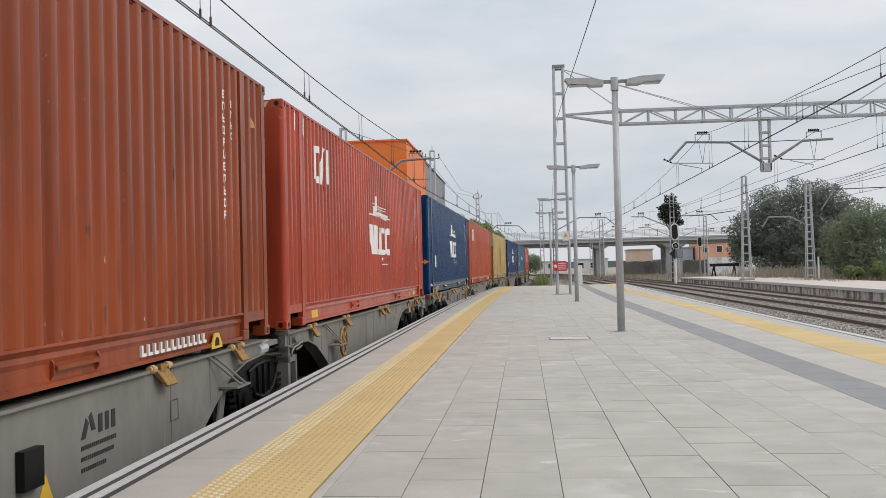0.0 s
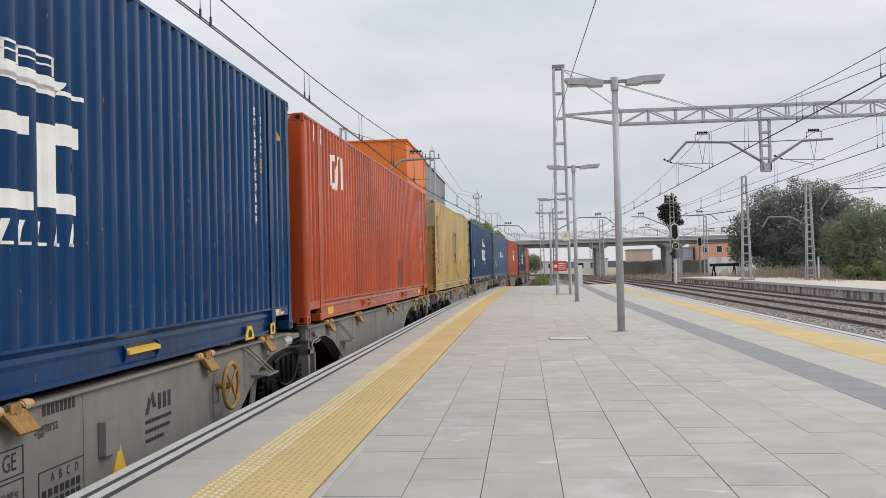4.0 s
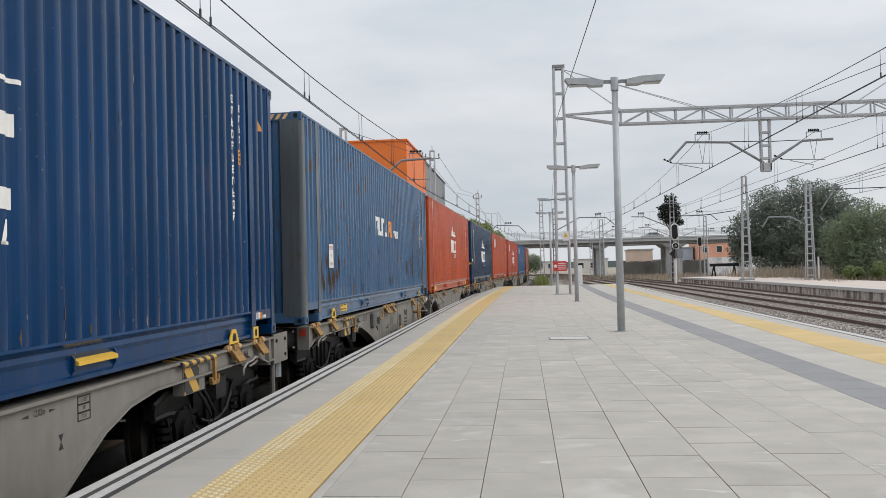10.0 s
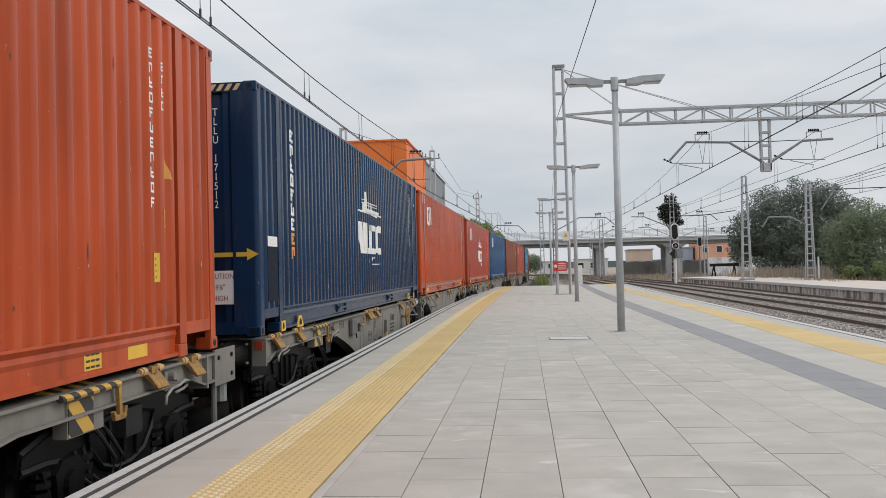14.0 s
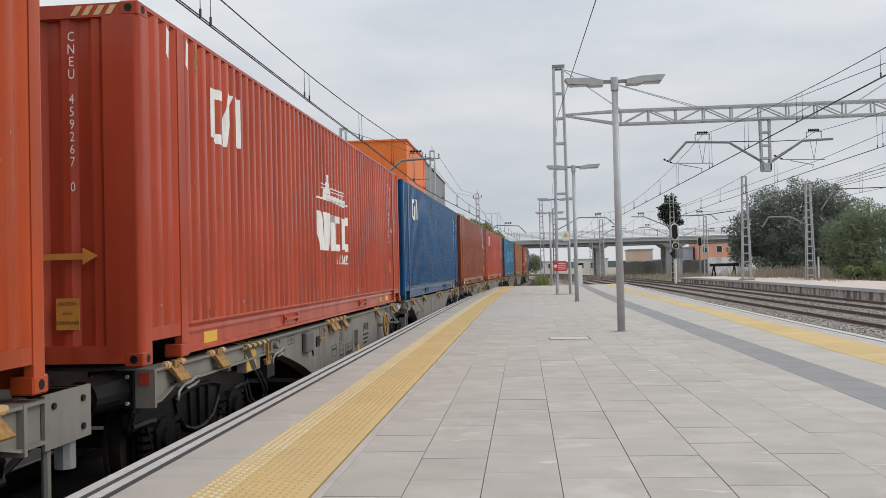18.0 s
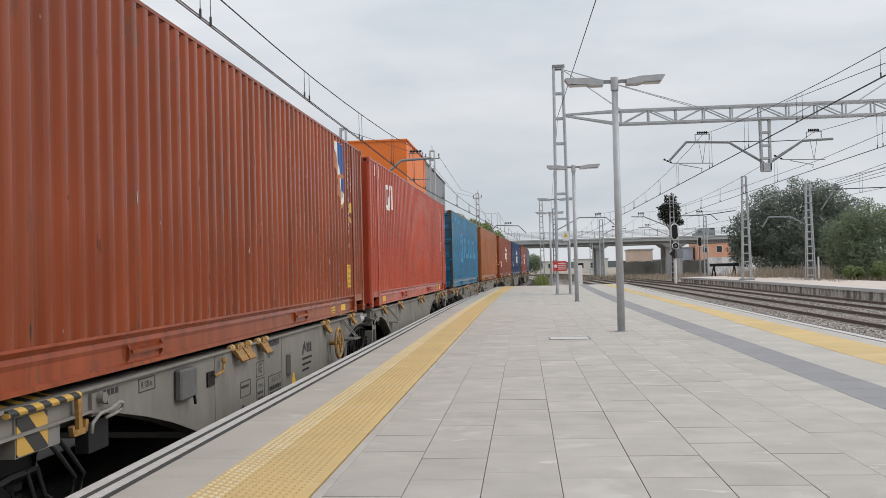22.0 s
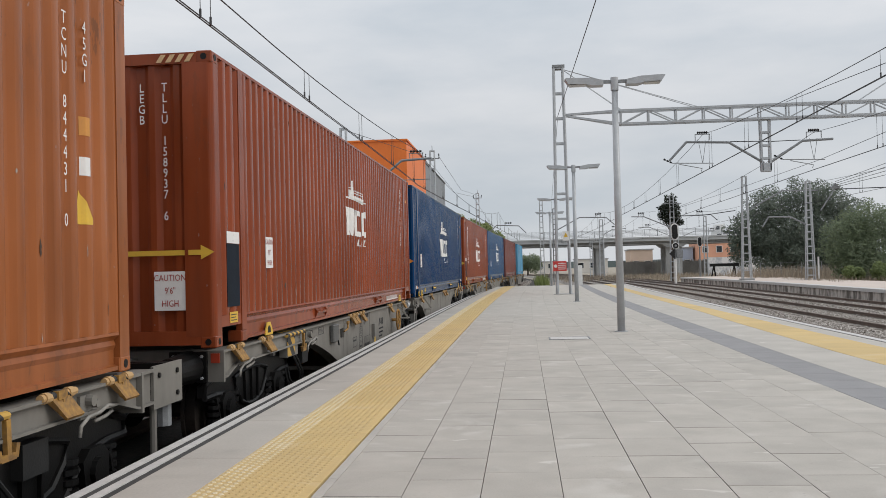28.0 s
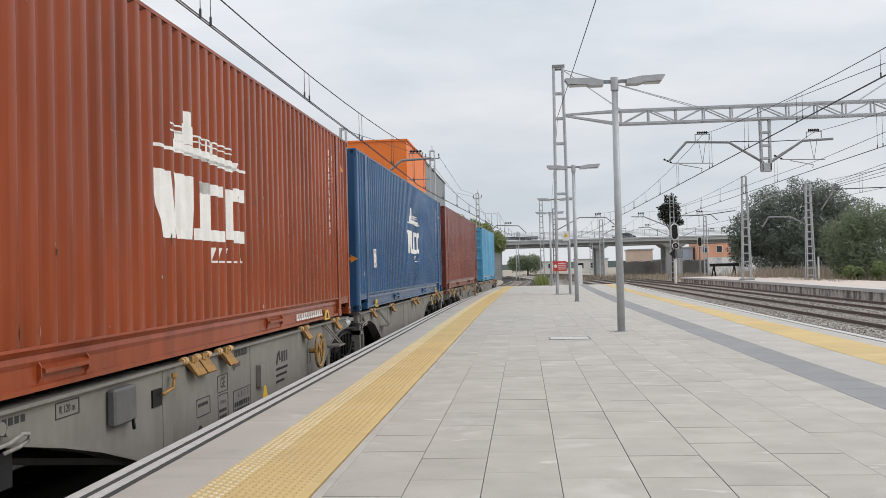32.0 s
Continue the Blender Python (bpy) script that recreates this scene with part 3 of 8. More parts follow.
# warning signs on the mast
bm = bm_new()
box(bm, 1.32, 1.92, GY - 0.36, GY - 0.34, 1.05, 1.50)
sign = part("warning_board", bm, mat("red_board", (0.62, 0.06, 0.05), (0.52, 0.05, 0.045), 0.5, bump=0), portal, "red warning board with white lines")
for k in range(4):
    bm = bm_new()
    box(bm, 1.54, 1.88, GY - 0.366, GY - 0.361, 1.13 + 0.085 * k, 1.16 + 0.085 * k)
    part("text_line", bm, WHITE, sign)
bm = bm_new()
tube(bm, (1.43, GY - 0.366, 1.28), (1.43, GY - 0.361, 1.28), 0.075, 16)
part("emblem", bm, WHITE, sign)
bm = bm_new()
box(bm, 1.78, 2.06, GY - 0.34, GY - 0.32, 2.42, 2.84)
plate = part("danger_plate", bm, WHITE, portal, "white plate with a yellow triangle")
bm = bm_new()
prism(bm, [(1.83, 2.58), (2.01, 2.58), (1.92, 2.79)], "y", GY - 0.346, GY - 0.341)
part("triangle", bm, LABELYEL, plate)

# the beam: a tapered box truss hung from the mast
def beam_truss(x0, x1, z_bot, z_top):
    t = thing("catenary_beam", "grey steel truss beam over the tracks, stayed from its mast", "beam")
    yb = (GY - 0.22, GY + 0.22)
    xa = x0 + 2.5
    for y in yb:
        bm = bm_new()
        bar(bm, (x0, GY, z_top - 0.07), (xa, y, z_top), 0.09, 0.09)
        bar(bm, (xa, y, z_top), (x1, y, z_top), 0.09, 0.09)
        part("top_chord", bm, GALV, t)
        bm = bm_new()
        bar(bm, (x0, GY, z_top - 0.12), (xa, y, z_bot), 0.09, 0.09)
        bar(bm, (xa, y, z_bot), (x1, y, z_bot), 0.09, 0.09)
        part("bottom_chord", bm, GALV, t)
    xs = np.arange(xa, x1, 1.22)
    for i, x in enumerate(xs):
        for y in yb:
            bm = bm_new()
            bar(bm, (x, y, z_bot), (x, y, z_top), 0.06, 0.06)
            part("post", bm, GALV, t)
            if i + 1 < len(xs):
                bm = bm_new()
                up = i % 2 == 0
                bar(bm, (x, y, z_bot if up else z_top), (xs[i + 1], y, z_top if up else z_bot), 0.05, 0.05)
                part("diagonal", bm, GALV, t)
        bm = bm_new()
        bar(bm, (x, yb[0], z_top), (x, yb[1], z_top), 0.05, 0.05)
        bar(bm, (x, yb[0], z_bot), (x, yb[1], z_bot), 0.05, 0.05)
        part("tie", bm, GALV, t)
    for y, xe in ((yb[0], xa), (yb[0], x0 + 6.0), (yb[1], xa + 0.2), (yb[1], x0 + 6.1)):
        bm = bm_new()
        tube(bm, (1.95, GY, 10.25), (xe, y, z_top), 0.018, 6)
        part("stay", bm, GALV, t)
    return t


beam = beam_truss(2.05, 21.5, 7.62, 8.22)
for y in (GY - 0.22, GY + 0.22):
    bm = bm_new()
    tube(bm, (14.9, y, 8.25), (18.0, y, 10.2), 0.018, 6)
    part("stay", bm, GALV, beam)
mast(21.8, GY, -0.9, 10.3, 0.66, 0.42, "tall grey lattice mast at the beam's far end", 1.05, 0.085)

# drop post with two cantilevers
drop = thing("drop_post", "hanging steel post with two catenary cantilevers", "post")
lattice(drop, 10.87, GY, 5.3, 7.62, 0.36, 0.40, 0.3, 0.3, 0.55, 0.06)
bm = bm_new()
box(bm, 10.68, 11.08, GY - 0.18, GY + 0.18, 5.26, 5.62)
part("foot_plate", bm, GALV, drop)
for pts in (((10.8, 5.65), (9.29, 6.63), (7.43, 6.71), (6.66, 5.9)), ((11.0, 5.62), (12.48, 6.58), (13.8, 6.62))):
    bm = bm_new()
    for p, q in zip(pts, pts[1:]):
        tube(bm, (p[0], GY, p[1]), (q[0], GY, q[1]), 0.055, 10)
    part("cantilever", bm, DARKGALV, drop)
for cx, cz in ((8.14, 6.75), (12.98, 6.68)):
    bm = bm_new()
    for u in (-0.32, 0.32):
        bar(bm, (cx + u, GY, cz), (cx + u, GY, cz + 0.3), 0.03, 0.03)
    bar(bm, (cx - 0.34, GY, cz + 0.28), (cx + 0.34, GY, cz + 0.28), 0.03, 0.03)
    part("saddle", bm, DARKGALV, drop)
    for u in (-0.24, 0.0):
        bm = bm_new()
        insulator(bm, (cx + u, GY, cz + 0.36), (cx + u + 0.24, GY, cz + 0.36), 0.07, 3)
        part("insulator", bm, BLACK, drop)
    bm = bm_new()
    tube(bm, (cx - 0.18, GY, cz), (cx - 0.02, GY, 5.72), 0.012, 5)
    tube(bm, (cx + 0.14, GY, cz), (cx - 0.02, GY, 5.72), 0.012, 5)
    tube(bm, (cx - 1.35, GY, 5.78), (cx + 0.45, GY, 5.72), 0.02, 6)
    tube(bm, (cx - 1.05, GY, 5.72), (cx - 0.05, GY, 5.5), 0.018, 6)
    tube(bm, (cx - 0.05, GY, 5.5), (cx - 0.1, GY, 5.36), 0.015, 6)
    part("steady_arm", bm, DARKGALV, drop)
    bm = bm_new()
    insulator(bm, (cx - 1.75, GY, 5.98), (cx - 1.35, GY, 5.78), 0.05, 3)
    part("insulator", bm, BLACK, drop)


def catenary(axis, y0, y1, contact, top_at, sag, label, hang=6.5, twin=0.02, r=0.011, y_first=None, gap=0.42):
    """A sagging messenger wire with droppers and a double contact wire below it; spans run between the y's given."""
    t = thing("catenary_wire", label, "overhead wire")
    def zm(y):
        f = (y - y0) / (y1 - y0)
        return top_at - 4 * sag * f * (1 - f)
    n = 16
    ys = [y0 + (y1 - y0) * i / n for i in range(n + 1)]
    bm = bm_new()
    sweep(bm, [(axis(p), p, zm(p)) for p in ys], r)
    part("messenger_wire", bm, WIRE, t)
    for u in (-twin, twin):
        bm = bm_new()
        sweep(bm, [(axis(p) + u, p, contact) for p in ys], r * 0.9)
        part("contact_wire", bm, WIRE, t)
    y = y_first or y0 + 1.6
    k = 0
    while y < y1 - 1:
        bm = bm_new()
        tube(bm, (axis(y), y, contact), (axis(y), y, zm(y)), 0.006, 4)
        tube(bm, (axis(y), y, contact), (axis(y), y, contact + 0.12), 0.018, 5)
        part("dropper", bm, WIRE, t)
        y += (gap, hang)[k % 2]
        k += 1
    return t


def ax_left(y):
    return float(np.interp(y, (-12, 18, 24, 36.5), (-4.26, -4.24, -4.2, -4.2))) if y < 36.5 else left_axis(y) - 0.12 - 0.35 * max(0.0, 1 - (y - 36.5) / 20)


def ax1(y):
    return 8.16 + float(np.interp(y, (0, 75, 100, 150, 200), (0, 0, 0.15, -0.9, -4.0)))


def ax2(y):
    return 12.97 + float(np.interp(y, (0, 41, 60, 80, 100, 150, 200), (0, 0, 0.15, 0.45, 0.3, -0.8, -4.0)))


def ax3(y):
    return 19.9 + float(np.interp(y, (0, 53, 70, 100, 150, 200), (0.8, 0.75, 0.2, -0.3, -1.2, -4.0)))


for y0, y1 in ((-12, 36.5), (36.5, 80), (80, 120)):
    catenary(ax_left, y0, y1, 4.74, 6.2, 0.97, "black contact and messenger wire over the goods train's track", hang=5.35, gap=0.4, y_first=11.65 - 5.75 * 3 if y0 < 0 else None)
for y0, y1 in ((-12, 41), (41, 99), (99, 150), (150, 200)):
    catenary(ax1, y0, y1, 5.36, 7.03, 1.12, "black contact and messenger wire over the near track", hang=5.7, gap=0.55, y_first=26.7 - 6.25 * 5 if y0 < 0 else 47.5 if y0 == 41 else None)
    catenary(ax2, y0, y1, 5.29, 6.93, 0.85, "black contact and messenger wire over the far track", hang=6.4, gap=0.5, y_first=33.4 - 6.9 * 6 if y0 < 0 else 47.0 if y0 == 41 else None)
for y0, y1 in ((20, 70), (70, 100), (100, 150)):
    catenary(ax3, y0, y1, 5.3, 6.85, 0.5, "black contact and messenger wire beyond the far platform")


def wire_run(name, pts, label, r=0.012):
    t = thing("feeder_wire", label, "overhead wire")
    bm = bm_new()
    sweep(bm, pts, r)
    part("wire", bm, WIRE, t)


wire_run("earth_wire", [(2.40, -10, 7.9), (2.12, 15, 7.95), (1.72, 41, 8.1)], "single dark wire from the mast over the platform", 0.013)
wire_run("earth_wire", [(1.72, 41, 8.1), (3.0, 91, 8.0), (4.5, 141, 8.0)], "single dark wire between the platform masts")
for z0, z1 in ((6.83, 7.24), (6.70, 7.0), (6.57, 6.76), (6.44, 6.52)):
    wire_run("feeder_wire", [(22.32, 66.2, z0), (22.32, 57, z1 - 0.12), (22.5, 30, z1 + 0.1), (22.5, 5, z1 + 0.6)], "dark feeder wire along the far side of the station", 0.017)
wire_run("feeder_wire", [(22.3, 66.3, 6.30), (40, 66.3, 6.42)], "dark steel span wire behind the far platform", 0.035)
wire_run("feeder_wire", [(16.4, 71.0, 5.24), (16.9, 86, 5.72), (17.2, 100, 6.42)], "dark feeder cable between two masts", 0.035)
wire_run("feeder_wire", [(11.76, 4, 5.95), (11.76, 29.85, 7.55), (11.76, 40.8, 8.30)], "grey wire anchored on the catenary beam", 0.013)
wire_run("feeder_wire", [(10.9, 41, 6.62), (9.35, 41, 6.66)], "thin tie wire from the drop post", 0.02)
wire_run("feeder_wire", [(10.9, 41, 6.60), (12.4, 41, 6.62)], "thin tie wire from the drop post", 0.02)
wire_run("feeder_wire", [(16.5, 5, 7.7), (16.5, 42, 7.0), (16.5, 51, 6.82), (16.6, 70, 6.9), (16.6, 100, 7.2)], "dark wire over the far platform", 0.014)

# left mast with its cantilever over the goods train's track
left_mast = mast(-7.24, 36.2, -0.9, 7.15, 0.30, 0.22, "grey lattice catenary mast behind the goods train", pitch=0.55, leg=0.05)
bm = bm_new()
for p, q in zip(((-7.1, 4.4), (-5.42, 5.27), (-4.85, 5.74), (-3.62, 5.80)), ((-5.42, 5.27), (-4.85, 5.74), (-3.62, 5.80))):
    tube(bm, (p[0], 36.2, p[1]), (q[0], 36.2, q[1]), 0.05, 8)
part("cantilever", bm, DARKGALV, left_mast)
bm = bm_new()
for u in (-0.26, 0.26):
    bar(bm, (-4.25 + u, 36.2, 5.78), (-4.25 + u, 36.2, 6.04), 0.03, 0.03)
bar(bm, (-4.55, 36.2, 6.02), (-3.95, 36.2, 6.02), 0.03, 0.03)
part("saddle", bm, DARKGALV, left_mast)
bm = bm_new()
insulator(bm, (-4.5, 36.2, 6.10), (-4.0, 36.2, 6.10), 0.06, 4)
part("insulator", bm, BLACK, left_mast)
bm = bm_new()
tube(bm, (-5.6, 36.2, 4.93), (-3.7, 36.2, 4.95), 0.02, 6)
part("steady_arm", bm, DARKGALV, left_mast)

# further masts of the goods track, each with a cross of insulators on top
for x, y, zt in ((-6.05, 61.0, 9.4), (-4.85, 98.0, 9.5), (-5.6, 150.0, 9.3)):
    m_ = mast(x, y, -0.9, zt, 0.42, 0.30, "grey lattice catenary mast beside the curving goods track", pitch=0.6, leg=0.06)
    bm = bm_new()
    bar(bm, (x - 0.5, y, zt - 0.55), (x + 0.5, y, zt - 0.55), 0.06, 0.06)
    tube(bm, (x, y, zt), (x, y, zt + 0.35), 0.02, 6)
    part("cross_arm", bm, DARKGALV, m_)
    for u in (-0.45, 0.45):
        bm = bm_new()
        insulator(bm, (x + u, y, zt - 0.5), (x + u, y, zt - 0.2), 0.05, 3)
        part("insulator", bm, BLACK, m_)
    if y == 98.0:
        bm = bm_new()
        sweep(bm, [(x + 0.2, y, 4.7), (-3.52, y, 5.24), (-2.82, y, 5.9), (-0.43, y, 5.77), (0.35, y, 5.0)], 0.055, 8)
        part("cantilever", bm, DARKGALV, m_)
        bm = bm_new()
        insulator(bm, (-1.9, y, 6.12), (-1.15, y, 6.1), 0.11, 3)
        part("insulator", bm, BLACK, m_)
wire_run("earth_wire", [(-7.24, 36.2, 7.1), (-6.5, 61, 9.0), (-6.0, 80, 8.1), (-5.3, 98, 9.1), (-5.6, 150, 9.0)], "dark wire between the masts of the goods track")
wire_run("earth_wire", [(-5.6, 61, 9.0), (-5.4, 80, 8.3), (-4.4, 98, 9.1)], "dark wire between the masts of the goods track")

# masts of the far platform
m1 = mast(16.8, 69.6, 0.0, 7.75, 0.62, 0.30, "grey lattice catenary mast on the far platform", pitch=0.62, leg=0.07)
bm = bm_new()
for p, q in (((17.0, 5.15), (19.6, 6.55)), ((19.6, 6.55), (22.2, 6.5))):
    tube(bm, (p[0], 69.6, p[1]), (q[0], 69.6, q[1]), 0.05, 8)
part("cantilever", bm, DARKGALV, m1)
m2 = mast(20.45, 66.3, -0.3, 6.95, 0.56, 0.28, "grey lattice catenary mast behind the far platform", pitch=0.5, leg=0.07)
bm = bm_new()
for p, q in (((20.4, 3.75), (19.2, 4.4)), ((19.2, 4.4), (17.65, 4.45)), ((17.65, 4.45), (17.2, 3.72))):
    tube(bm, (p[0], 66.3, p[1]), (q[0], 66.3, q[1]), 0.05, 8)
part("cantilever", bm, DARKGALV, m2)
bm = bm_new()
tube(bm, (21.3, 66.3, 4.8), (22.35, 66.3, 6.4), 0.05, 8)
prism(bm, [(22.0, 6.35), (22.7, 6.35), (22.35, 6.75)], "y", 66.2, 66.4)
part("strut", bm, DARKGALV, m2)
bm = bm_new()
box(bm, 20.95, 21.05, 66.2, 66.3, -0.1, 1.5)
part("marker_post", bm, WHITE, m2)

# masts in the distance, between the right-hand tracks
def arm_of(m_, y, pts, at_ins, r=0.055):
    """A bent cantilever tube with its insulator saddle."""
    bm = bm_new()
    sweep(bm, [(p[0], y, p[1]) for p in pts], r, 8)
    part("cantilever", bm, DARKGALV, m_)
    x, z = at_ins
    bm = bm_new()
    for u in (-0.28, 0.28):
        bar(bm, (x + u, y, z), (x + u, y, z + 0.28), 0.05, 0.05)
    bar(bm, (x - 0.3, y, z + 0.27), (x + 0.3, y, z + 0.27), 0.04, 0.04)
    part("saddle", bm, DARKGALV, m_)
    bm = bm_new()
    insulator(bm, (x - 0.35, y, z + 0.38), (x + 0.35, y, z + 0.38), 0.10, 3)
    part("insulator", bm, BLACK, m_)


m_ = mast(3.5, 99.0, -0.9, 7.6, 0.46, 0.32, "dark grey lattice mast past the platform's end", pitch=0.55, leg=0.08, shade=DARKGALV)
arm_of(m_, 99.0, ((3.7, 5.2), (6.25, 6.55), (9.1, 6.47), (10.0, 5.65)), (8.25, 6.5))
m_ = mast(16.3, 100.0, -0.9, 8.75, 0.52, 0.38, "lattice mast overgrown by a climbing plant", pitch=0.6, leg=0.08)
bm = bm_new()
bar(bm, (15.3, 99.6, 7.85), (17.3, 99.6, 7.8), 0.10, 0.10)
part("cross_arm", bm, DARKGALV, m_)
arm_of(m_, 100.0, ((16.1, 5.25), (13.33, 6.46), (11.92, 6.51)), (13.0, 6.5))
arm_of(m_, 100.0, ((16.5, 5.4), (17.3, 6.45), (20.5, 6.5), (21.2, 5.86)), (19.3, 6.52))
m_ = mast(25.2, 150.0, -0.9, 7.4, 0.55, 0.40, "grey lattice mast beyond the main signal", pitch=0.7, leg=0.08)
arm_of(m_, 150.0, ((24.9, 5.4), (20.86, 7.3), (19.0, 7.35)), (20.4, 7.35))
arm_of(m_, 150.0, ((25.5, 5.4), (28.1, 6.49), (31.3, 6.41)), (30.85, 6.45))
m_ = mast(13.1, 152.0, -0.98, 8.9, 0.78, 0.55, "pale lattice mast under the road bridge", pitch=0.9, leg=0.11)
arm_of(m_, 152.0, ((13.4, 6.3), (14.9, 7.2), (17.2, 7.3)), (15.2, 7.3))
m_ = mast(25.4, 128.0, -0.9, 7.75, 0.5, 0.34, "grey lattice mast in the distance", pitch=0.7, leg=0.08)
for x, y, h in ((2.33, 112, 9.64), (-1.0, 150, 5.2), (11.2, 150, 5.0)):
    mast(x, y, -0.9, h, 0.5, 0.34, "grey lattice mast in the distance", pitch=0.7, leg=0.08)

# ---------- the goods train ----------
P_ART, P_END, BOX45 = 14.47, 15.12, 13.716
SPEED = (8.1313, 0.7591, 0.2008, -0.3059, -0.1688, 0.1434)
TRIM = ((0, 0.08), (1, 0.30), (2, 0.27), (3, 0.32), (4.5, 0.1), (6, -0.10), (7, 0.05), (8, -0.10), (9, -0.30), (10, -0.28), (11, 0.05), (12, 0.0), (13, 0.0), (14, 0.08), (17, 0.28), (18, 0.20), (19, 0.22),
        (20, -0.08), (21, 0.0), (22, 0.04), (23, -0.04), (24, -0.02), (25, -0.12), (28, -0.20), (29, -0.16), (30, -0.35), (31, -0.10), (32, 0.45))


def run(t):
    """Metres that the train has moved towards the camera at t seconds."""
    u = (t - 16) / 16
    return sum(c * 16 * u ** (i + 1) for i, c in enumerate(SPEED)) + float(np.interp(t, [a for a, b in TRIM], [b for a, b in TRIM]))


FIRST_END = -110.782       # far end of the first box, on the run's scale
ends = []
_o = FIRST_END
for k in range(24):
    ends.append(_o)
    _o += P_ART if k % 2 == 0 else P_END
DECK = 1.155 + RAIL
riders = []                # things that ride: (object, middle on the run's scale, height, half base)


def side_profile(L, width, pitch=0.2155, deep=0.031, margin=0.16):
    """Breakpoints (y, depth) of a corrugated wall."""
    n = int((L - 2 * margin) / pitch)
    p = (L - 2 * margin) / n
    pts = [(-L / 2 + margin * 0.6, 0.0)]
    y = -L / 2 + margin
    for i in range(n):
        pts += [(y + 0.19 * p, 0.0), (y + 0.225 * p, 0.08 * deep), (y + 0.365 * p, 0.92 * deep), (y + 0.40 * p, deep), (y + 0.60 * p, deep), (y + 0.635 * p, 0.92 * deep), (y + 0.775 * p, 0.08 * deep), (y + 0.81 * p, 0.0)]
        y += p
    pts.append((L / 2 - margin * 0.6, 0.0))
    return pts


H_BOX, RAIL_H, TOP_H = 2.896, 0.30, 0.045


@lru_cache(None)
def wall_mesh(L, width):
    bm = bm_new()
    x = width / 2 - 0.012
    z0, z1 = RAIL_H - 0.02, H_BOX - TOP_H + 0.01
    row = [(bm.verts.new((x - d, y, z0)), bm.verts.new((x - d, y, z1))) for y, d in side_profile(L, width)]
    for a, b in zip(row, row[1:]):
        bm.faces.new((a[0], b[0], b[1], a[1]))
    return mesh_of(bm, "side_wall", PAINT, smooth=True)


@lru_cache(None)
def sill_mesh(L, width, key):
    """The bottom side rail: a ledge, a sloping skirt and a lower lip."""
    bm = bm_new()
    w = width / 2
    inset = 0.78 if key == "long" else 0.18
    prism(bm, [(w - 0.06, RAIL_H), (w - 0.008, RAIL_H), (w - 0.004, RAIL_H - 0.02), (w - 0.046, RAIL_H - 0.06), (w - 0.034, RAIL_H - 0.095), (w - 0.05, RAIL_H - 0.13), (w - 0.05, 0.06), (w - 0.015, 0.05), (w - 0.015, 0.02), (w - 0.075, 0.02)], "y", -L / 2 + inset, L / 2 - inset)
    return mesh_of(bm, "bottom_rail", PAINT)


@lru_cache(None)
def prim(kind, *a):
    bm = bm_new()
    if kind == "box":
        box(bm, *a)
    return mesh_of(bm, "piece", PAINT)


@lru_cache(None)
def post_mesh(wide):
    """A corner post with a rounded outer edge; x grows outwards, y towards the box's middle."""
    bm = bm_new()
    r = 0.055 if wide > 0.15 else 0.015
    arc = [(-r + r * math.sin(t), r - r * math.cos(t)) for t in [math.pi / 2 * i / 5 for i in range(6)]]
    prism(bm, [(-wide, 0.0)] + [(x, y) for x, y in arc] + [(0.0, 0.17), (-0.06, 0.17), (-0.06, 0.06), (-wide, 0.06)], "z", 0.11, H_BOX - 0.11)
    return mesh_of(bm, "corner_post", PAINT)


@lru_cache(None)
def casting_mesh():
    bm = bm_new()
    box(bm, -0.081, 0.081, -0.089, 0.089, -0.059, 0.059)
    bmesh.ops.bevel(bm, geom=bm.edges[:], offset=0.012, segments=1, affect="EDGES")
    # dark hand holes on the outward and end faces
    return mesh_of(bm, "corner_casting", PAINT)


@lru_cache(None)
def hole_mesh():
    bm = bm_new()
    pts = [(0.04 * math.cos(t) * 0.8, 0.055 * math.sin(t) * 0.6) for t in [2 * math.pi * i / 12 for i in range(12)]]
    prism(bm, pts, "x", -0.002, 0.002)
    return mesh_of(bm, "hand_hole", BLACK)


@lru_cache(None)
def end_wall_mesh(width):
    """The closed end: upright corrugations between the posts."""
    bm = bm_new()
    w = width / 2 - 0.12
    n = 9
    p = 2 * w / n
    pts = [(-w, 0.0)]
    for i in range(n):
        x = -w + i * p
        pts += [(x + 0.12 * p, 0.0), (x + 0.32 * p, 0.045), (x + 0.68 * p, 0.045), (x + 0.88 * p, 0.0)]
    pts.append((w, 0.0))
    row = [(bm.verts.new((x, d, 0.16)), bm.verts.new((x, d, H_BOX - 0.11))) for x, d in pts]
    for a, b in zip(row, row[1:]):
        bm.faces.new((a[0], b[0], b[1], a[1]))
    return mesh_of(bm, "end_wall", PAINT)


@lru_cache(None)
def leaf_mesh(w):
    """A door leaf with pressed horizontal panels."""
    bm = bm_new()
    h0, h1 = 0.14, H_BOX - 0.13
    zs = [(h0, 0.0)]
    n = 5
    p = (h1 - h0) / n
    for i in range(n):
        z = h0 + i * p
        zs += [(z + 0.08, 0.0), (z + 0.12, 0.035), (z + p - 0.09, 0.035), (z + p - 0.05, 0.0)]
    zs.append((h1, 0.0))
    row = [(bm.verts.new((-w / 2, d, z)), bm.verts.new((w / 2, d, z))) for z, d in zs]
    for a, b in zip(row, row[1:]):
        bm.faces.new((a[0], b[0], b[1], a[1])[::-1])
    return mesh_of(bm, "door_leaf", PAINT)


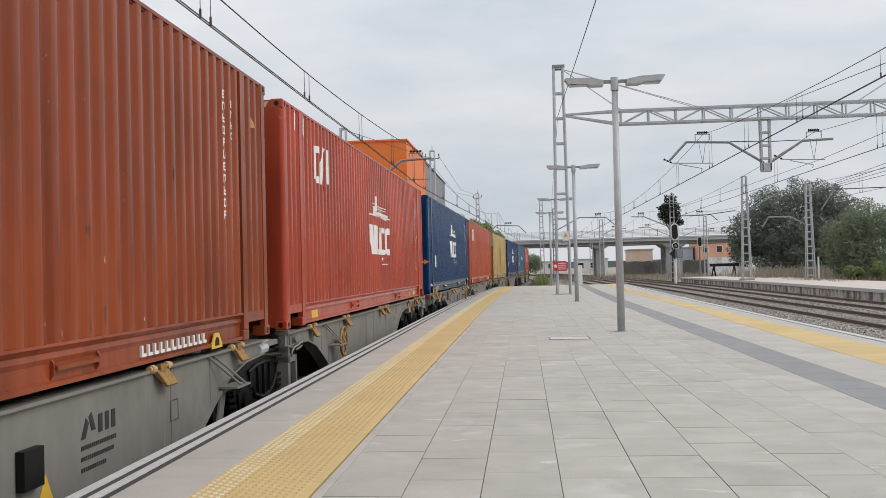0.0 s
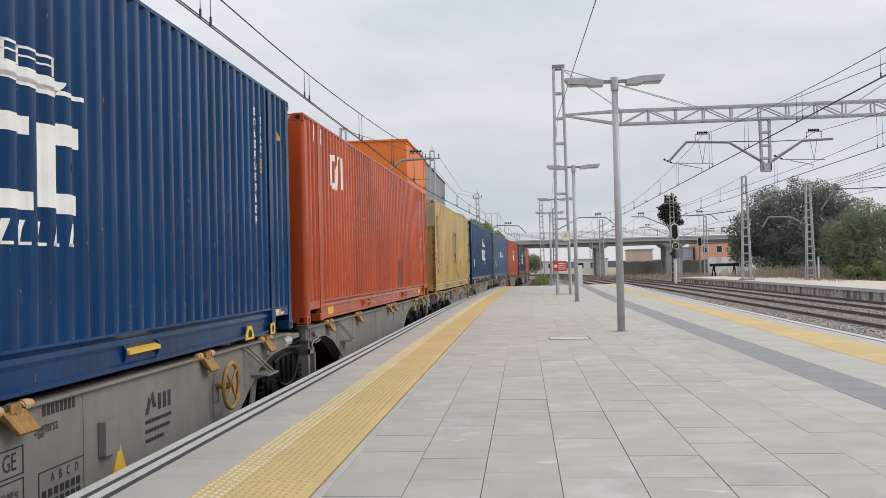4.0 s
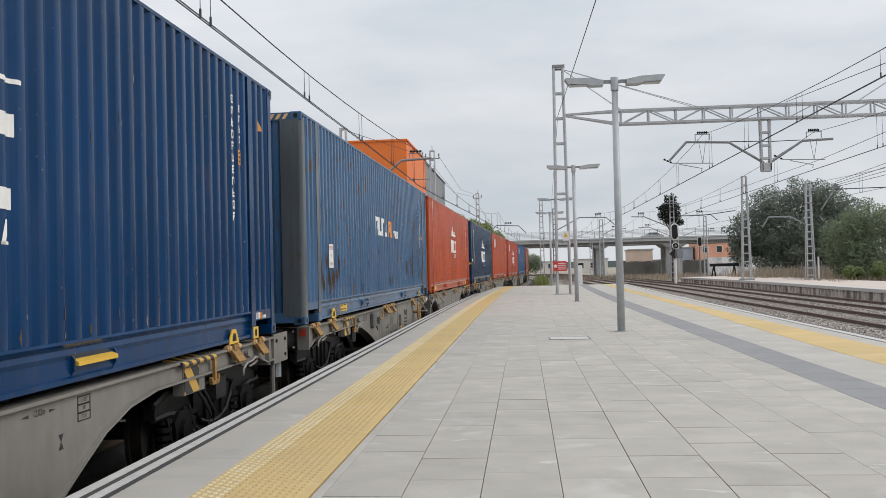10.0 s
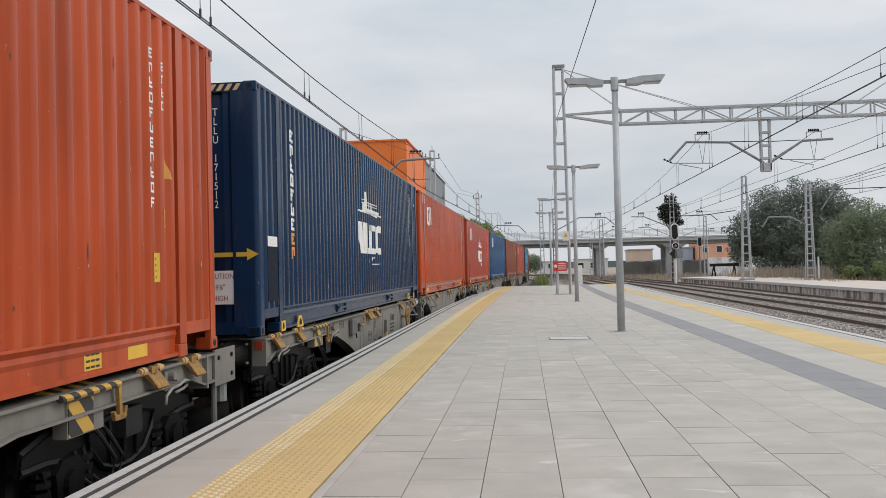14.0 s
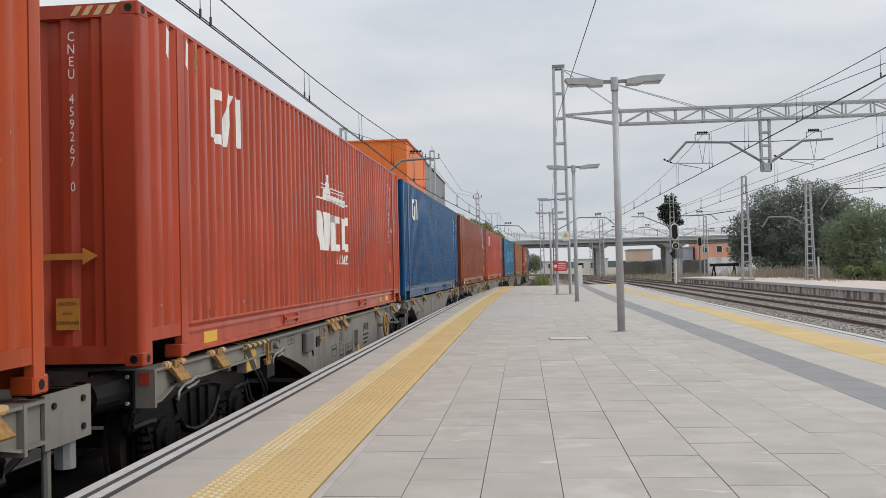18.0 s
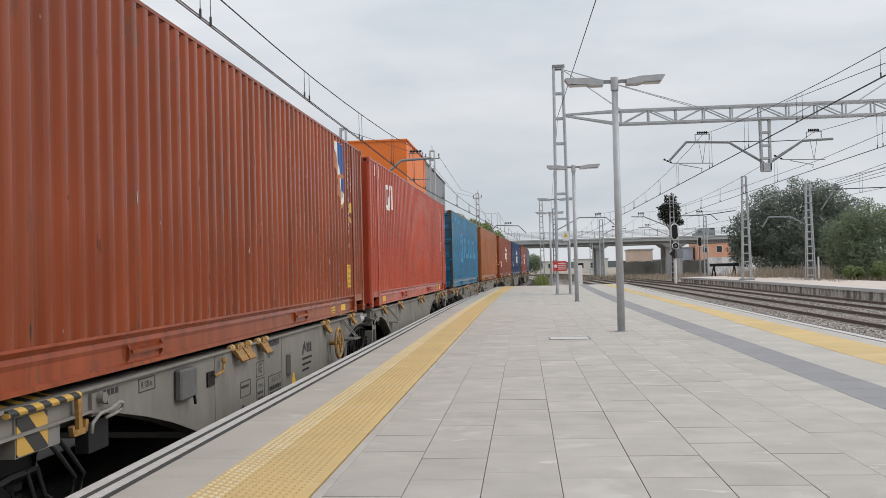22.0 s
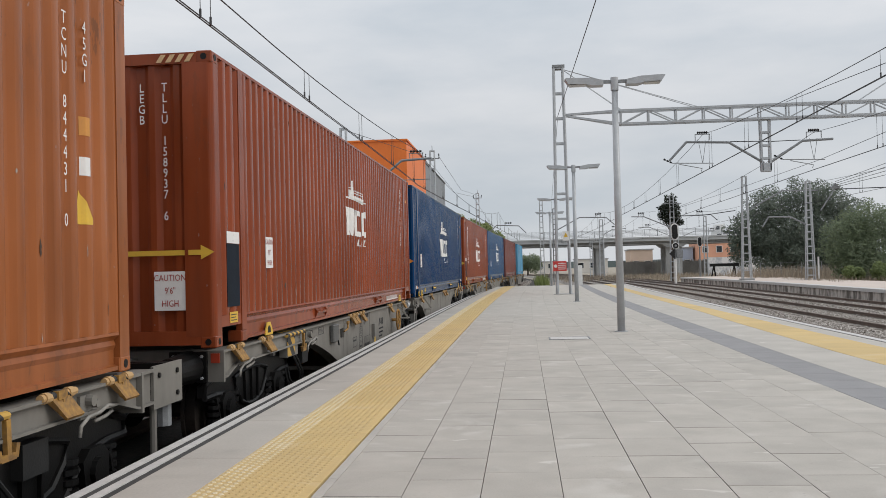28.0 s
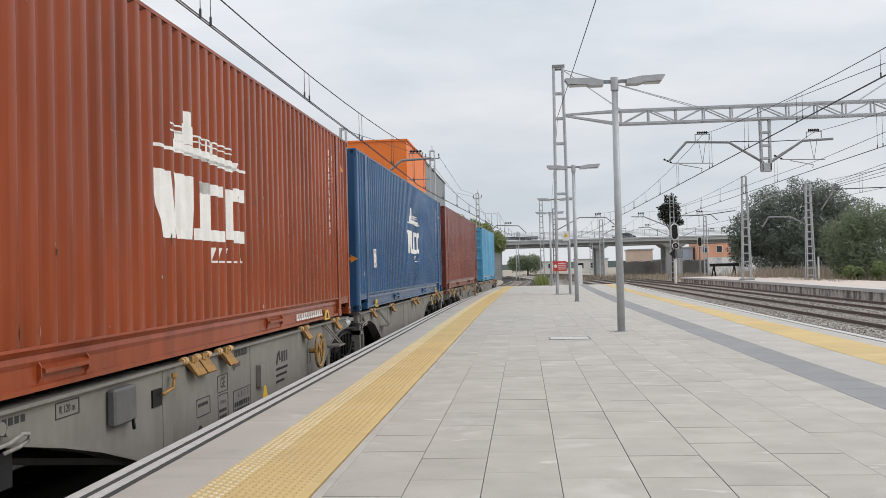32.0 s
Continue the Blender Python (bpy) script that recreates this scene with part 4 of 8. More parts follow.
@lru_cache(None)
def rod_mesh():
    bm = bm_new()
    tube(bm, (0, 0, 0.03), (0, 0, H_BOX - 0.05), 0.018, 8)
    for z in (0.75, 1.95):
        box(bm, -0.03, 0.03, -0.022, 0.03, z - 0.018, z + 0.018)
    for z in (0.12, H_BOX - 0.15):
        prism(bm, [(-0.034, z - 0.055), (0.034, z - 0.055), (0.034, z - 0.01), (0.02, z + 0.05), (-0.02, z + 0.05), (-0.034, z - 0.01)], "y", -0.022, 0.03)
    return mesh_of(bm, "locking_bar", GALV)


@lru_cache(None)
def handle_mesh():
    bm = bm_new()
    bar(bm, (0, -0.03, 0.01), (0.24, -0.034, 0.0), 0.012, 0.022)
    bar(bm, (0.24, -0.034, 0.0), (0.38, -0.03, -0.012), 0.012, 0.028)
    box(bm, 0.15, 0.185, -0.045, 0.01, -0.055, 0.04)
    bar(bm, (0.165, -0.04, 0.03), (0.15, -0.02, 0.085), 0.012, 0.02)
    tube(bm, (0.0, -0.03, -0.03), (0.0, -0.03, 0.035), 0.027, 8)
    return mesh_of(bm, "door_handle", GALV)


def clip_poly(poly, y0, y1):
    """Cut a convex outline of (y, z) to y0..y1."""
    for lim, keep in ((y0, 1), (y1, -1)):
        out = []
        for i, p in enumerate(poly):
            q = poly[(i + 1) % len(poly)]
            a, b = (p[0] - lim) * keep, (q[0] - lim) * keep
            if a >= 0:
                out.append(p)
            if a * b < 0:
                f = a / (a - b)
                out.append((lim, p[1] + (q[1] - p[1]) * f))
        poly = out
        if len(poly) < 3:
            return []
    return poly


def painted(name, polys, material, parent, L, width, label=""):
    """Paint that follows the corrugated wall: each convex outline cut facet by facet."""
    bm = bm_new()
    x = width / 2 - 0.012 + 0.0025
    prof = side_profile(L, width)
    for poly in polys:
        lo, hi = min(p[0] for p in poly), max(p[0] for p in poly)
        for (ya, da), (yb, db) in zip(prof, prof[1:]):
            if yb < lo or ya > hi or yb - ya < 1e-6:
                continue
            cut = clip_poly(poly, max(ya, lo), min(yb, hi))
            if len(cut) >= 3:
                vs = [bm.verts.new((x - (da + (db - da) * (y - ya) / (yb - ya)), y, z)) for y, z in cut]
                try:
                    bm.faces.new(vs)
                except ValueError:
                    pass
    bmesh.ops.recalc_face_normals(bm, faces=bm.faces)
    return part(name, bm, material, parent, label)


def quad(y0, y1, z0, z1, lean=0.0):
    return [(y0, z0), (y1, z0), (y1 + lean, z1), (y0 + lean, z1)]


def ship_logo(y0=-1.03, y1=1.28, z0=1.03, z1=1.60):
    """A white ship over three heavy notched blocks and a thin row of slanted strokes: plain shapes only."""
    P = [[(-1.22, 1.755), (1.1, 1.755), (1.1, 1.785), (-1.22, 1.785)],
         [(-0.86, 1.785), (0.74, 1.72), (0.86, 1.84), (-0.86, 1.86)],
         quad(-0.84, -0.36, 1.86, 1.95), quad(-0.66, -0.40, 1.95, 2.03), quad(-0.58, -0.44, 2.03, 2.16), quad(-0.92, -0.62, 1.985, 2.0), quad(-0.92, -0.66, 1.925, 1.94)]
    for i in range(6):
        u = -0.26 + 0.185 * i
        P += [quad(u, u + 0.025, 1.85, 1.97)]
    P += [quad(-0.36, 0.72, 1.955, 1.972), quad(-0.36, 0.72, 1.905, 1.917)]
    P += [[(-1.10, 0.99), (-0.80, 0.99), (-0.92, 1.57), (-1.26, 1.57)], [(-0.74, 0.99), (-0.46, 0.99), (-0.36, 1.57), (-0.86, 1.57)]]
    P += [quad(-0.26, 0.02, 1.10, 1.55), quad(-0.34, 0.42, 0.99, 1.10), quad(-0.26, 0.38, 1.44, 1.55)]
    P += [quad(0.50, 0.76, 1.02, 1.54), quad(0.76, 1.02, 0.99, 1.12), quad(0.76, 1.04, 1.43, 1.57)]
    for i in range(5):
        u = 0.06 + 0.20 * i
        P += [quad(u, u + 0.045, 0.78, 0.93, 0.05)]
        P += [quad(u, u + 0.13, 0.78, 0.80)]
    fy, fz = (y1 - y0) / 2.30, (z1 - z0) / 0.58
    return [[(y0 + (y + 1.26) * fy, z0 + (z - 0.99) * fz) for y, z in q] for q in P]


LOGO_AT = {10: (-1.03, 1.13, 1.03, 1.60), 7: (-0.67, 1.10, 1.30, 1.77), 16: (-0.67, 1.10, 1.32, 1.79), 2: (-0.74, 1.45, 1.13, 1.72), 5: (-0.72, 1.45, 1.12, 1.69), 17: (-0.72, 1.45, 1.12, 1.69), 19: (-0.72, 1.45, 1.12, 1.69)}


def lease_logo(y=-5.24, z=2.02):
    """Two heavy upright shapes with a slanted stroke."""
    return [quad(y, y + 0.14, z + 0.02, z + 0.5), quad(y + 0.10, y + 0.34, z + 0.42, z + 0.52), quad(y + 0.06, y + 0.28, z - 0.02, z + 0.08),
            [(y + 0.30, z - 0.02), (y + 0.44, z - 0.02), (y + 0.66, z + 0.54), (y + 0.50, z + 0.54)], quad(y + 0.72, y + 0.88, z + 0.02, z + 0.54)]


def block_row(y0, y1, z0, z1, n):
    """A row of plain blocks where a brand stands."""
    w = (y1 - y0) / n
    out = []
    for i in range(n):
        u = y0 + i * w
        out += [quad(u + 0.06 * w, u + 0.36 * w, z0, z1), quad(u + 0.36 * w, u + 0.86 * w, z0 if i % 2 else z1 - 0.24 * (z1 - z0), (z0 + 0.24 * (z1 - z0)) if i % 2 else z1)]
        if i % 3 == 0:
            out += [quad(u + 0.6 * w, u + 0.86 * w, z0 + 0.3 * (z1 - z0), z1 - 0.3 * (z1 - z0))]
    return out


def ring(cy, cz, r0, r1, squash=1.0, n=24):
    out = []
    for i in range(n):
        a, b = 2 * math.pi * i / n, 2 * math.pi * (i + 1) / n
        out.append([(cy + r0 * math.cos(a), cz + squash * r0 * math.sin(a)), (cy + r1 * math.cos(a), cz + squash * r1 * math.sin(a)),
                    (cy + r1 * math.cos(b), cz + squash * r1 * math.sin(b)), (cy + r0 * math.cos(b), cz + squash * r0 * math.sin(b))])
    return out


def column_marks(y, z_top, n, w=0.075, h=0.10, gap=0.045, slot=()):
    """An upright row of short marks, each a plain block with a notch."""
    P = []
    z = z_top
    for i in range(n):
        if i in slot:
            z -= h * 1.2
            continue
        s = min(w, h) * 0.26
        P += [quad(y, y + s, z - h, z)]
        if i % 3 != 1:
            P += [quad(y + s, y + w, z - h, z - h + s)]
        if i % 3 != 2:
            P += [quad(y + s, y + w, z - s, z)]
        if i % 2:
            P += [quad(y + w - s, y + w, z - h + s, z - s)]
        else:
            P += [quad(y + s, y + w * 0.8, z - h / 2 - s / 2, z - h / 2 + s / 2)]
        z -= h + gap
    return P


def text_mesh(body, size, material, name="lettering"):
    cu = bpy.data.curves.new(name, "FONT")
    cu.body, cu.size, cu.align_x, cu.align_y, cu.resolution_u = body, size, "CENTER", "CENTER", 2
    tmp = bpy.data.objects.new(name, cu)
    me = bpy.data.meshes.new_from_object(tmp)
    bpy.data.objects.remove(tmp)
    for v in me.vertices:
        v.co.x *= 0.8
    me.materials.clear()
    me.materials.append(material)
    return me


def side_sign(parent, width, y, z, w, h, ground, lines, ink, size):
    """A flat label on the wall's outer plane."""
    bm = bm_new()
    x = width / 2 - 0.008
    box(bm, x, x + 0.004, y - w / 2, y + w / 2, z - h / 2, z + h / 2)
    lab = part("label_plate", bm, ground, parent)
    for i, ln in enumerate(lines):
        zz = z + h / 2 - (i + 0.5) * h / len(lines)
        piece("lettering", text_mesh(ln, size, ink), lab, Matrix.Translation((x + 0.006, y, zz)) @ pose(0, 0, 0, 90, 0, 90))
    return lab


def container(k, L, color, label, doors=False, width=2.5):
    """A box: walls, roof, rails, posts, castings, and doors or a closed end towards the platform's near end."""
    t = thing("shipping_container", label, "container", group="containers of the goods train")
    w = width / 2
    long_box = L > 13
    made = []

    def add(name, me, m=None, label=""):
        ob = piece(name, me, t, m, label)
        made.append(ob)
        return ob

    add("side_wall", wall_mesh(L, width))
    add("side_wall", wall_mesh(L, width), pose(0, 0, 0, 0, 0, 180))
    add("roof", prim("box", -w + 0.03, w - 0.03, -L / 2 + 0.08, L / 2 - 0.08, H_BOX - 0.05, H_BOX - 0.02))
    key = "long" if long_box else "short"
    for rz in (0, 180):
        r = add("bottom_rail", sill_mesh(L, width, key), pose(0, 0, 0, 0, 0, rz))
        add("top_rail", prim("box", w - 0.07, w - 0.010, -L / 2 + 0.15, L / 2 - 0.15, H_BOX - 0.034, H_BOX - 0.002), pose(0, 0, 0, 0, 0, rz))
        for sy in (-1, 1):
            m_ = pose(0, 0, 0, 0, 0, rz) @ Matrix.Translation((w - 0.003, sy * (L / 2 - 0.002), 0)) @ Matrix.Diagonal((1, -sy, 1, 1))
            add("corner_post", post_mesh((0.30 if long_box else 0.11) if not (doors and sy * (1 if rz == 0 else -1) < 0) else 0.11), m_)
            for z in (0.059, H_BOX - 0.059):
                add("corner_casting", casting_mesh(), pose(0, 0, 0, 0, 0, rz) @ Matrix.Translation((w - 0.081, sy * (L / 2 - 0.089), z)))
                piece("hand_hole", hole_mesh(), t, pose(0, 0, 0, 0, 0, rz) @ Matrix.Translation((w + 0.001, sy * (L / 2 - 0.089), z)))
                if rz == 0 and sy < 0:
                    piece("hand_hole", hole_mesh(), t, Matrix.Translation((w - 0.081, -L / 2 - 0.001, z)) @ pose(0, 0, 0, 0, 0, 90))
            if long_box:
                yp = sy * 6.0
                add("inner_post", prim("box", w - 0.07, w - 0.002, -0.075, 0.075, 0.12, H_BOX - 0.03), pose(0, 0, 0, 0, 0, rz) @ Matrix.Translation((0, yp, 0)))
                add("corner_casting", casting_mesh(), pose(0, 0, 0, 0, 0, rz) @ Matrix.Translation((w - 0.081, yp, 0.059)))
                add("end_rail", prim("box", w - 0.055, w - 0.01, -0.36, 0.36, 0.19, RAIL_H), pose(0, 0, 0, 0, 0, rz) @ Matrix.Translation((0, sy * (L / 2 - 0.43), 0)))
    for sy in (-1, 1):
        add("end_rail", prim("box", -w + 0.1, w - 0.1, -0.04, 0.04, 0.03, 0.17), pose(0, sy * (L / 2 - 0.045), 0))
        add("end_rail", prim("box", -w + 0.1, w - 0.1, -0.04, 0.04, H_BOX - 0.12, H_BOX - 0.012), pose(0, sy * (L / 2 - 0.045), 0))
    add("end_wall", end_wall_mesh(width), pose(0, L / 2 - 0.03, 0, 0, 0, 180))
    if doors:
        lw = w - 0.11
        for sx in (-1, 1):
            leaf = add("door_leaf", leaf_mesh(lw), pose(sx * (lw / 2 + 0.004), -L / 2 + 0.02, 0))
            for u in ((-0.44, -0.055) if sx > 0 else (0.055, 0.44)):
                piece("locking_bar", rod_mesh(), leaf, pose(u * lw, -0.035, 0))
                piece("door_handle", handle_mesh(), leaf, pose(u * lw - 0.02, -0.035, 0.66 if abs(u) > 0.2 or k == 5 else 0.46))
        for sx in (-1, 1):
            for z in (0.35, 1.05, 1.8, 2.5):
                add("hinge", prim("box", -0.055, 0.055, -0.02, 0.02, -0.04, 0.04), pose(sx * (w - 0.10), -L / 2 - 0.012, z))
    else:
        add("end_wall", end_wall_mesh(width), pose(0, -L / 2 + 0.03, 0))
    wear = {4: 0.85, 6: 1.0, 14: 0.5, 15: 0.5, 12: 0.5, 0: 0.3, 20: 0.3, 21: 0.0}.get(k, 0.18)
    for o in made:
        o.color = (*color, wear)
        if k == 4 and o.name.startswith("corner_post"):
            o.color = (0.46, 0.31, 0.12, 1.0)
        if k == 6 and o.name.startswith(("corner_post", "inner_post")):
            o.color = (0.10, 0.115, 0.13, 0.8)
        if k == 14 and o.name.startswith("corner_post"):
            o.color = (0.06, 0.07, 0.075, 1.0)
        if k == 14 and o.name.startswith(("corner_casting", "top_rail")):
            o.color = (0.12, 0.088, 0.064, 1.0)
    # grapple ledges on the bottom rail
    for sy in (-1, 1):
        bm = bm_new()
        y = sy * 2.43
        prism(bm, [(w - 0.05, 0.168), (w - 0.004, 0.150), (w - 0.004, 0.122), (w - 0.05, 0.138)], "y", y - 0.29, y + 0.29)
        o = part("grapple_ledge", bm, PAINT, t)
        if k in (2, 5, 17):
            o.data.materials[0] = LABELYEL
        o.color = (*color, 0.3)
        for u in (-0.305, 0.305):
            bm = bm_new()
            prism(bm, [(w - 0.05, 0.21), (w - 0.022, 0.17), (w - 0.022, 0.10), (w - 0.05, 0.06)], "y", y + u - 0.008, y + u + 0.008)
            o = part("ledge_rib", bm, PAINT, t)
            o.color = (*color, 0.3)
    return t


RED, ORANGE_RED, BROWN, BLUE = (0.415, 0.064, 0.030), (0.43, 0.070, 0.020), (0.255, 0.055, 0.019), (0.0, 0.034, 0.114)
NAVY, SLATE, SKY, TAN, RUSTY = (0.007, 0.028, 0.075), (0.048, 0.115, 0.225), (0.02, 0.16, 0.30), (0.52, 0.35, 0.125), (0.34, 0.11, 0.035)
BOXES = [
    # colour, words, length, doors, marks
    (BROWN, "weathered red-brown long container with a white web line", 13.716, False, "webline"),
    (RED, "brick-red long container with white ship mark", 13.716, False, "lease ship"),
    (BLUE, "deep blue long container with white ship mark and yellow ledges", 13.716, False, "ship arrow"),
    (ORANGE_RED, "orange-red long container with a dark patch", 13.716, False, "lease patch"),
    (TAN, "mustard-yellow dented container with a black mark", 12.192, False, "black"),
    (BLUE, "deep blue long container with white ship mark", 13.716, True, "ship arrow"),
    (SLATE, "faded slate-blue long container with rust stains", 13.716, False, "unit arrow"),
    (ORANGE_RED, "orange-red long container with white ship mark", 13.716, False, "ship"),
    (NAVY, "dark navy long container with white column marks and ship", 13.716, False, "ship arrow column"),
    (ORANGE_RED, "orange-red long container with a lessor's mark", 13.716, False, "lease"),
    (RED, "brick-red long container with two white marks", 13.716, False, "lease ship"),
    ((0.006, 0.068, 0.185), "mid-blue long container with a lessor's mark", 13.716, False, "lease"),
    (BROWN, "faded red-brown long container with torn graphic, doors first", 13.716, True, "graphic"),
    (RED, "bright brick-red long container with a lessor's mark", 13.716, False, "lease"),
    (SKY, "bright sky-blue container with rust and painted-over letters", 12.192, True, "ghost"),
    (RUSTY, "ochre-brown container with column marks", 12.192, False, "column"),
    (BROWN, "red-brown long container with ship mark, yellow arrow and caution label", 13.716, False, "ship arrow"),
    (BLUE, "deep blue long container with white ship mark and arrow", 13.716, False, "ship arrow"),
    (BROWN, "red-brown long container with column marks and ship", 13.716, False, "ship arrow column"),
    ((0.03, 0.09, 0.20), "blue long container with white ship mark", 13.716, False, "ship arrow"),
    ((0.20, 0.06, 0.045), "plain red-brown long container with doors first", 13.716, True, ""),
    ((0.10, 0.33, 0.52), "small light-blue container with doors first", 9.125, True, ""),
]
GHOST = mat("patched_blue_paint", (0.075, 0.26, 0.42), (0.05, 0.215, 0.37), 0.5)
PATCH = mat("darker_red_patch", (0.25, 0.052, 0.028), (0.19, 0.04, 0.023), 0.6)
DARKSTRIP = mat("dark_blue_strip", (0.010, 0.016, 0.028), (0.006, 0.010, 0.016), 0.6, spec=0.12)
WHITELABEL = mat("white_label", (0.78, 0.77, 0.76), (0.7, 0.69, 0.68), 0.5, bump=0)
STRIPEPAINT = mat("faded_stripe_paint", (0.66, 0.46, 0.26), (0.50, 0.33, 0.17), 0.6, scale=12)
GHOST2 = mat("pale_blue_label", (0.35, 0.52, 0.62), (0.28, 0.45, 0.55), 0.5, bump=0)
ORANGEFILM = mat("faded_orange_film", (0.50, 0.22, 0.10), (0.40, 0.15, 0.07), 0.7, scale=9)
GRAPHIC_BLUE = mat("graphic_blue", (0.03, 0.12, 0.35), (0.02, 0.08, 0.28), 0.5)


def side_text(t, width, y, z, body, size, ink=None):
    piece("lettering", text_mesh(body, size, ink or WHITE), t, Matrix.Translation((width / 2 - 0.005, y, z)) @ pose(0, 0, 0, 90, 0, 90))


def trim_end(t, k, L, width, doors):
    """Marks of the closed end."""
    w = width / 2
    # the closed end: header stripes, upright code, arrow and caution plate
    ye = -L / 2
    bm = bm_new()
    for i in range(4):
        x = w - 0.56 + 0.095 * i
        prism(bm, [(x, H_BOX - 0.105), (x + 0.05, H_BOX - 0.105), (x + 0.10, H_BOX - 0.03), (x + 0.05, H_BOX - 0.03)], "y", ye - 0.003, ye + 0.003)
    part("header_stripes", bm, STRIPEPAINT, t, "faded yellow diagonal stripes")
    if k == 18:
        for y in (-6.36, -6.24, -6.12, -5.96):
            painted("corner_stripe", [[(y, 2.72), (y + 0.06, 2.72), (y + 0.12, 2.82), (y + 0.06, 2.82)]], STRIPEPAINT, t, L, width, "faded yellow diagonal stripe")
    if not doors and L > 13:
        if k in (16, 18, 8, 2, 17, 19):
            code = {16: "TLLU 158937 6", 18: "TLLU 167201", 8: "TLLU 171512"}.get(k, "")
            shift = 0.11 if k == 18 else 0.0
            for word, x in ((code, 0.76 + shift), ("" if k == 18 else "LEGB", 0.53)):
                for i, ch in enumerate(word):
                    if ch != " ":
                        piece("lettering", text_mesh(ch, 0.125, WHITE), t, Matrix.Translation((x, ye + 0.022, 2.55 - 1.2 * shift - 0.105 * i)) @ pose(0, 0, 0, 90, 0, 0))
            ink = ORANGE if k in (2, 17, 19) else LABELYEL
            bm = bm_new()
            box(bm, -0.9, 0.985, ye + 0.012, ye + 0.02, 0.905, 0.955)
            arrow = part("arrow", bm, ink, t, "yellow arrow that points to the corner")
            bm = bm_new()
            prism(bm, [(0.985, 0.905), (1.11, 0.905), (1.11, 0.86), (1.245, 0.93), (1.11, 1.0), (1.11, 0.955), (0.985, 0.955)], "y", ye - 0.004, ye + 0.001)
            part("arrow_tip", bm, ink, arrow)
            sign_x = 0.79
            bm = bm_new()
            box(bm, sign_x - 0.16, sign_x + 0.16, ye + 0.012, ye + 0.02, 0.37, 0.75)
            lab = part("caution_plate", bm, WHITELABEL, t)
            for i, ln in enumerate(("CAUTION", "9'6\"", "HIGH")):
                piece("lettering", text_mesh(ln, 0.09, REDMARK), lab, Matrix.Translation((sign_x, ye + 0.009, 0.685 - 0.125 * i)) @ pose(0, 0, 0, 90, 0, 0))


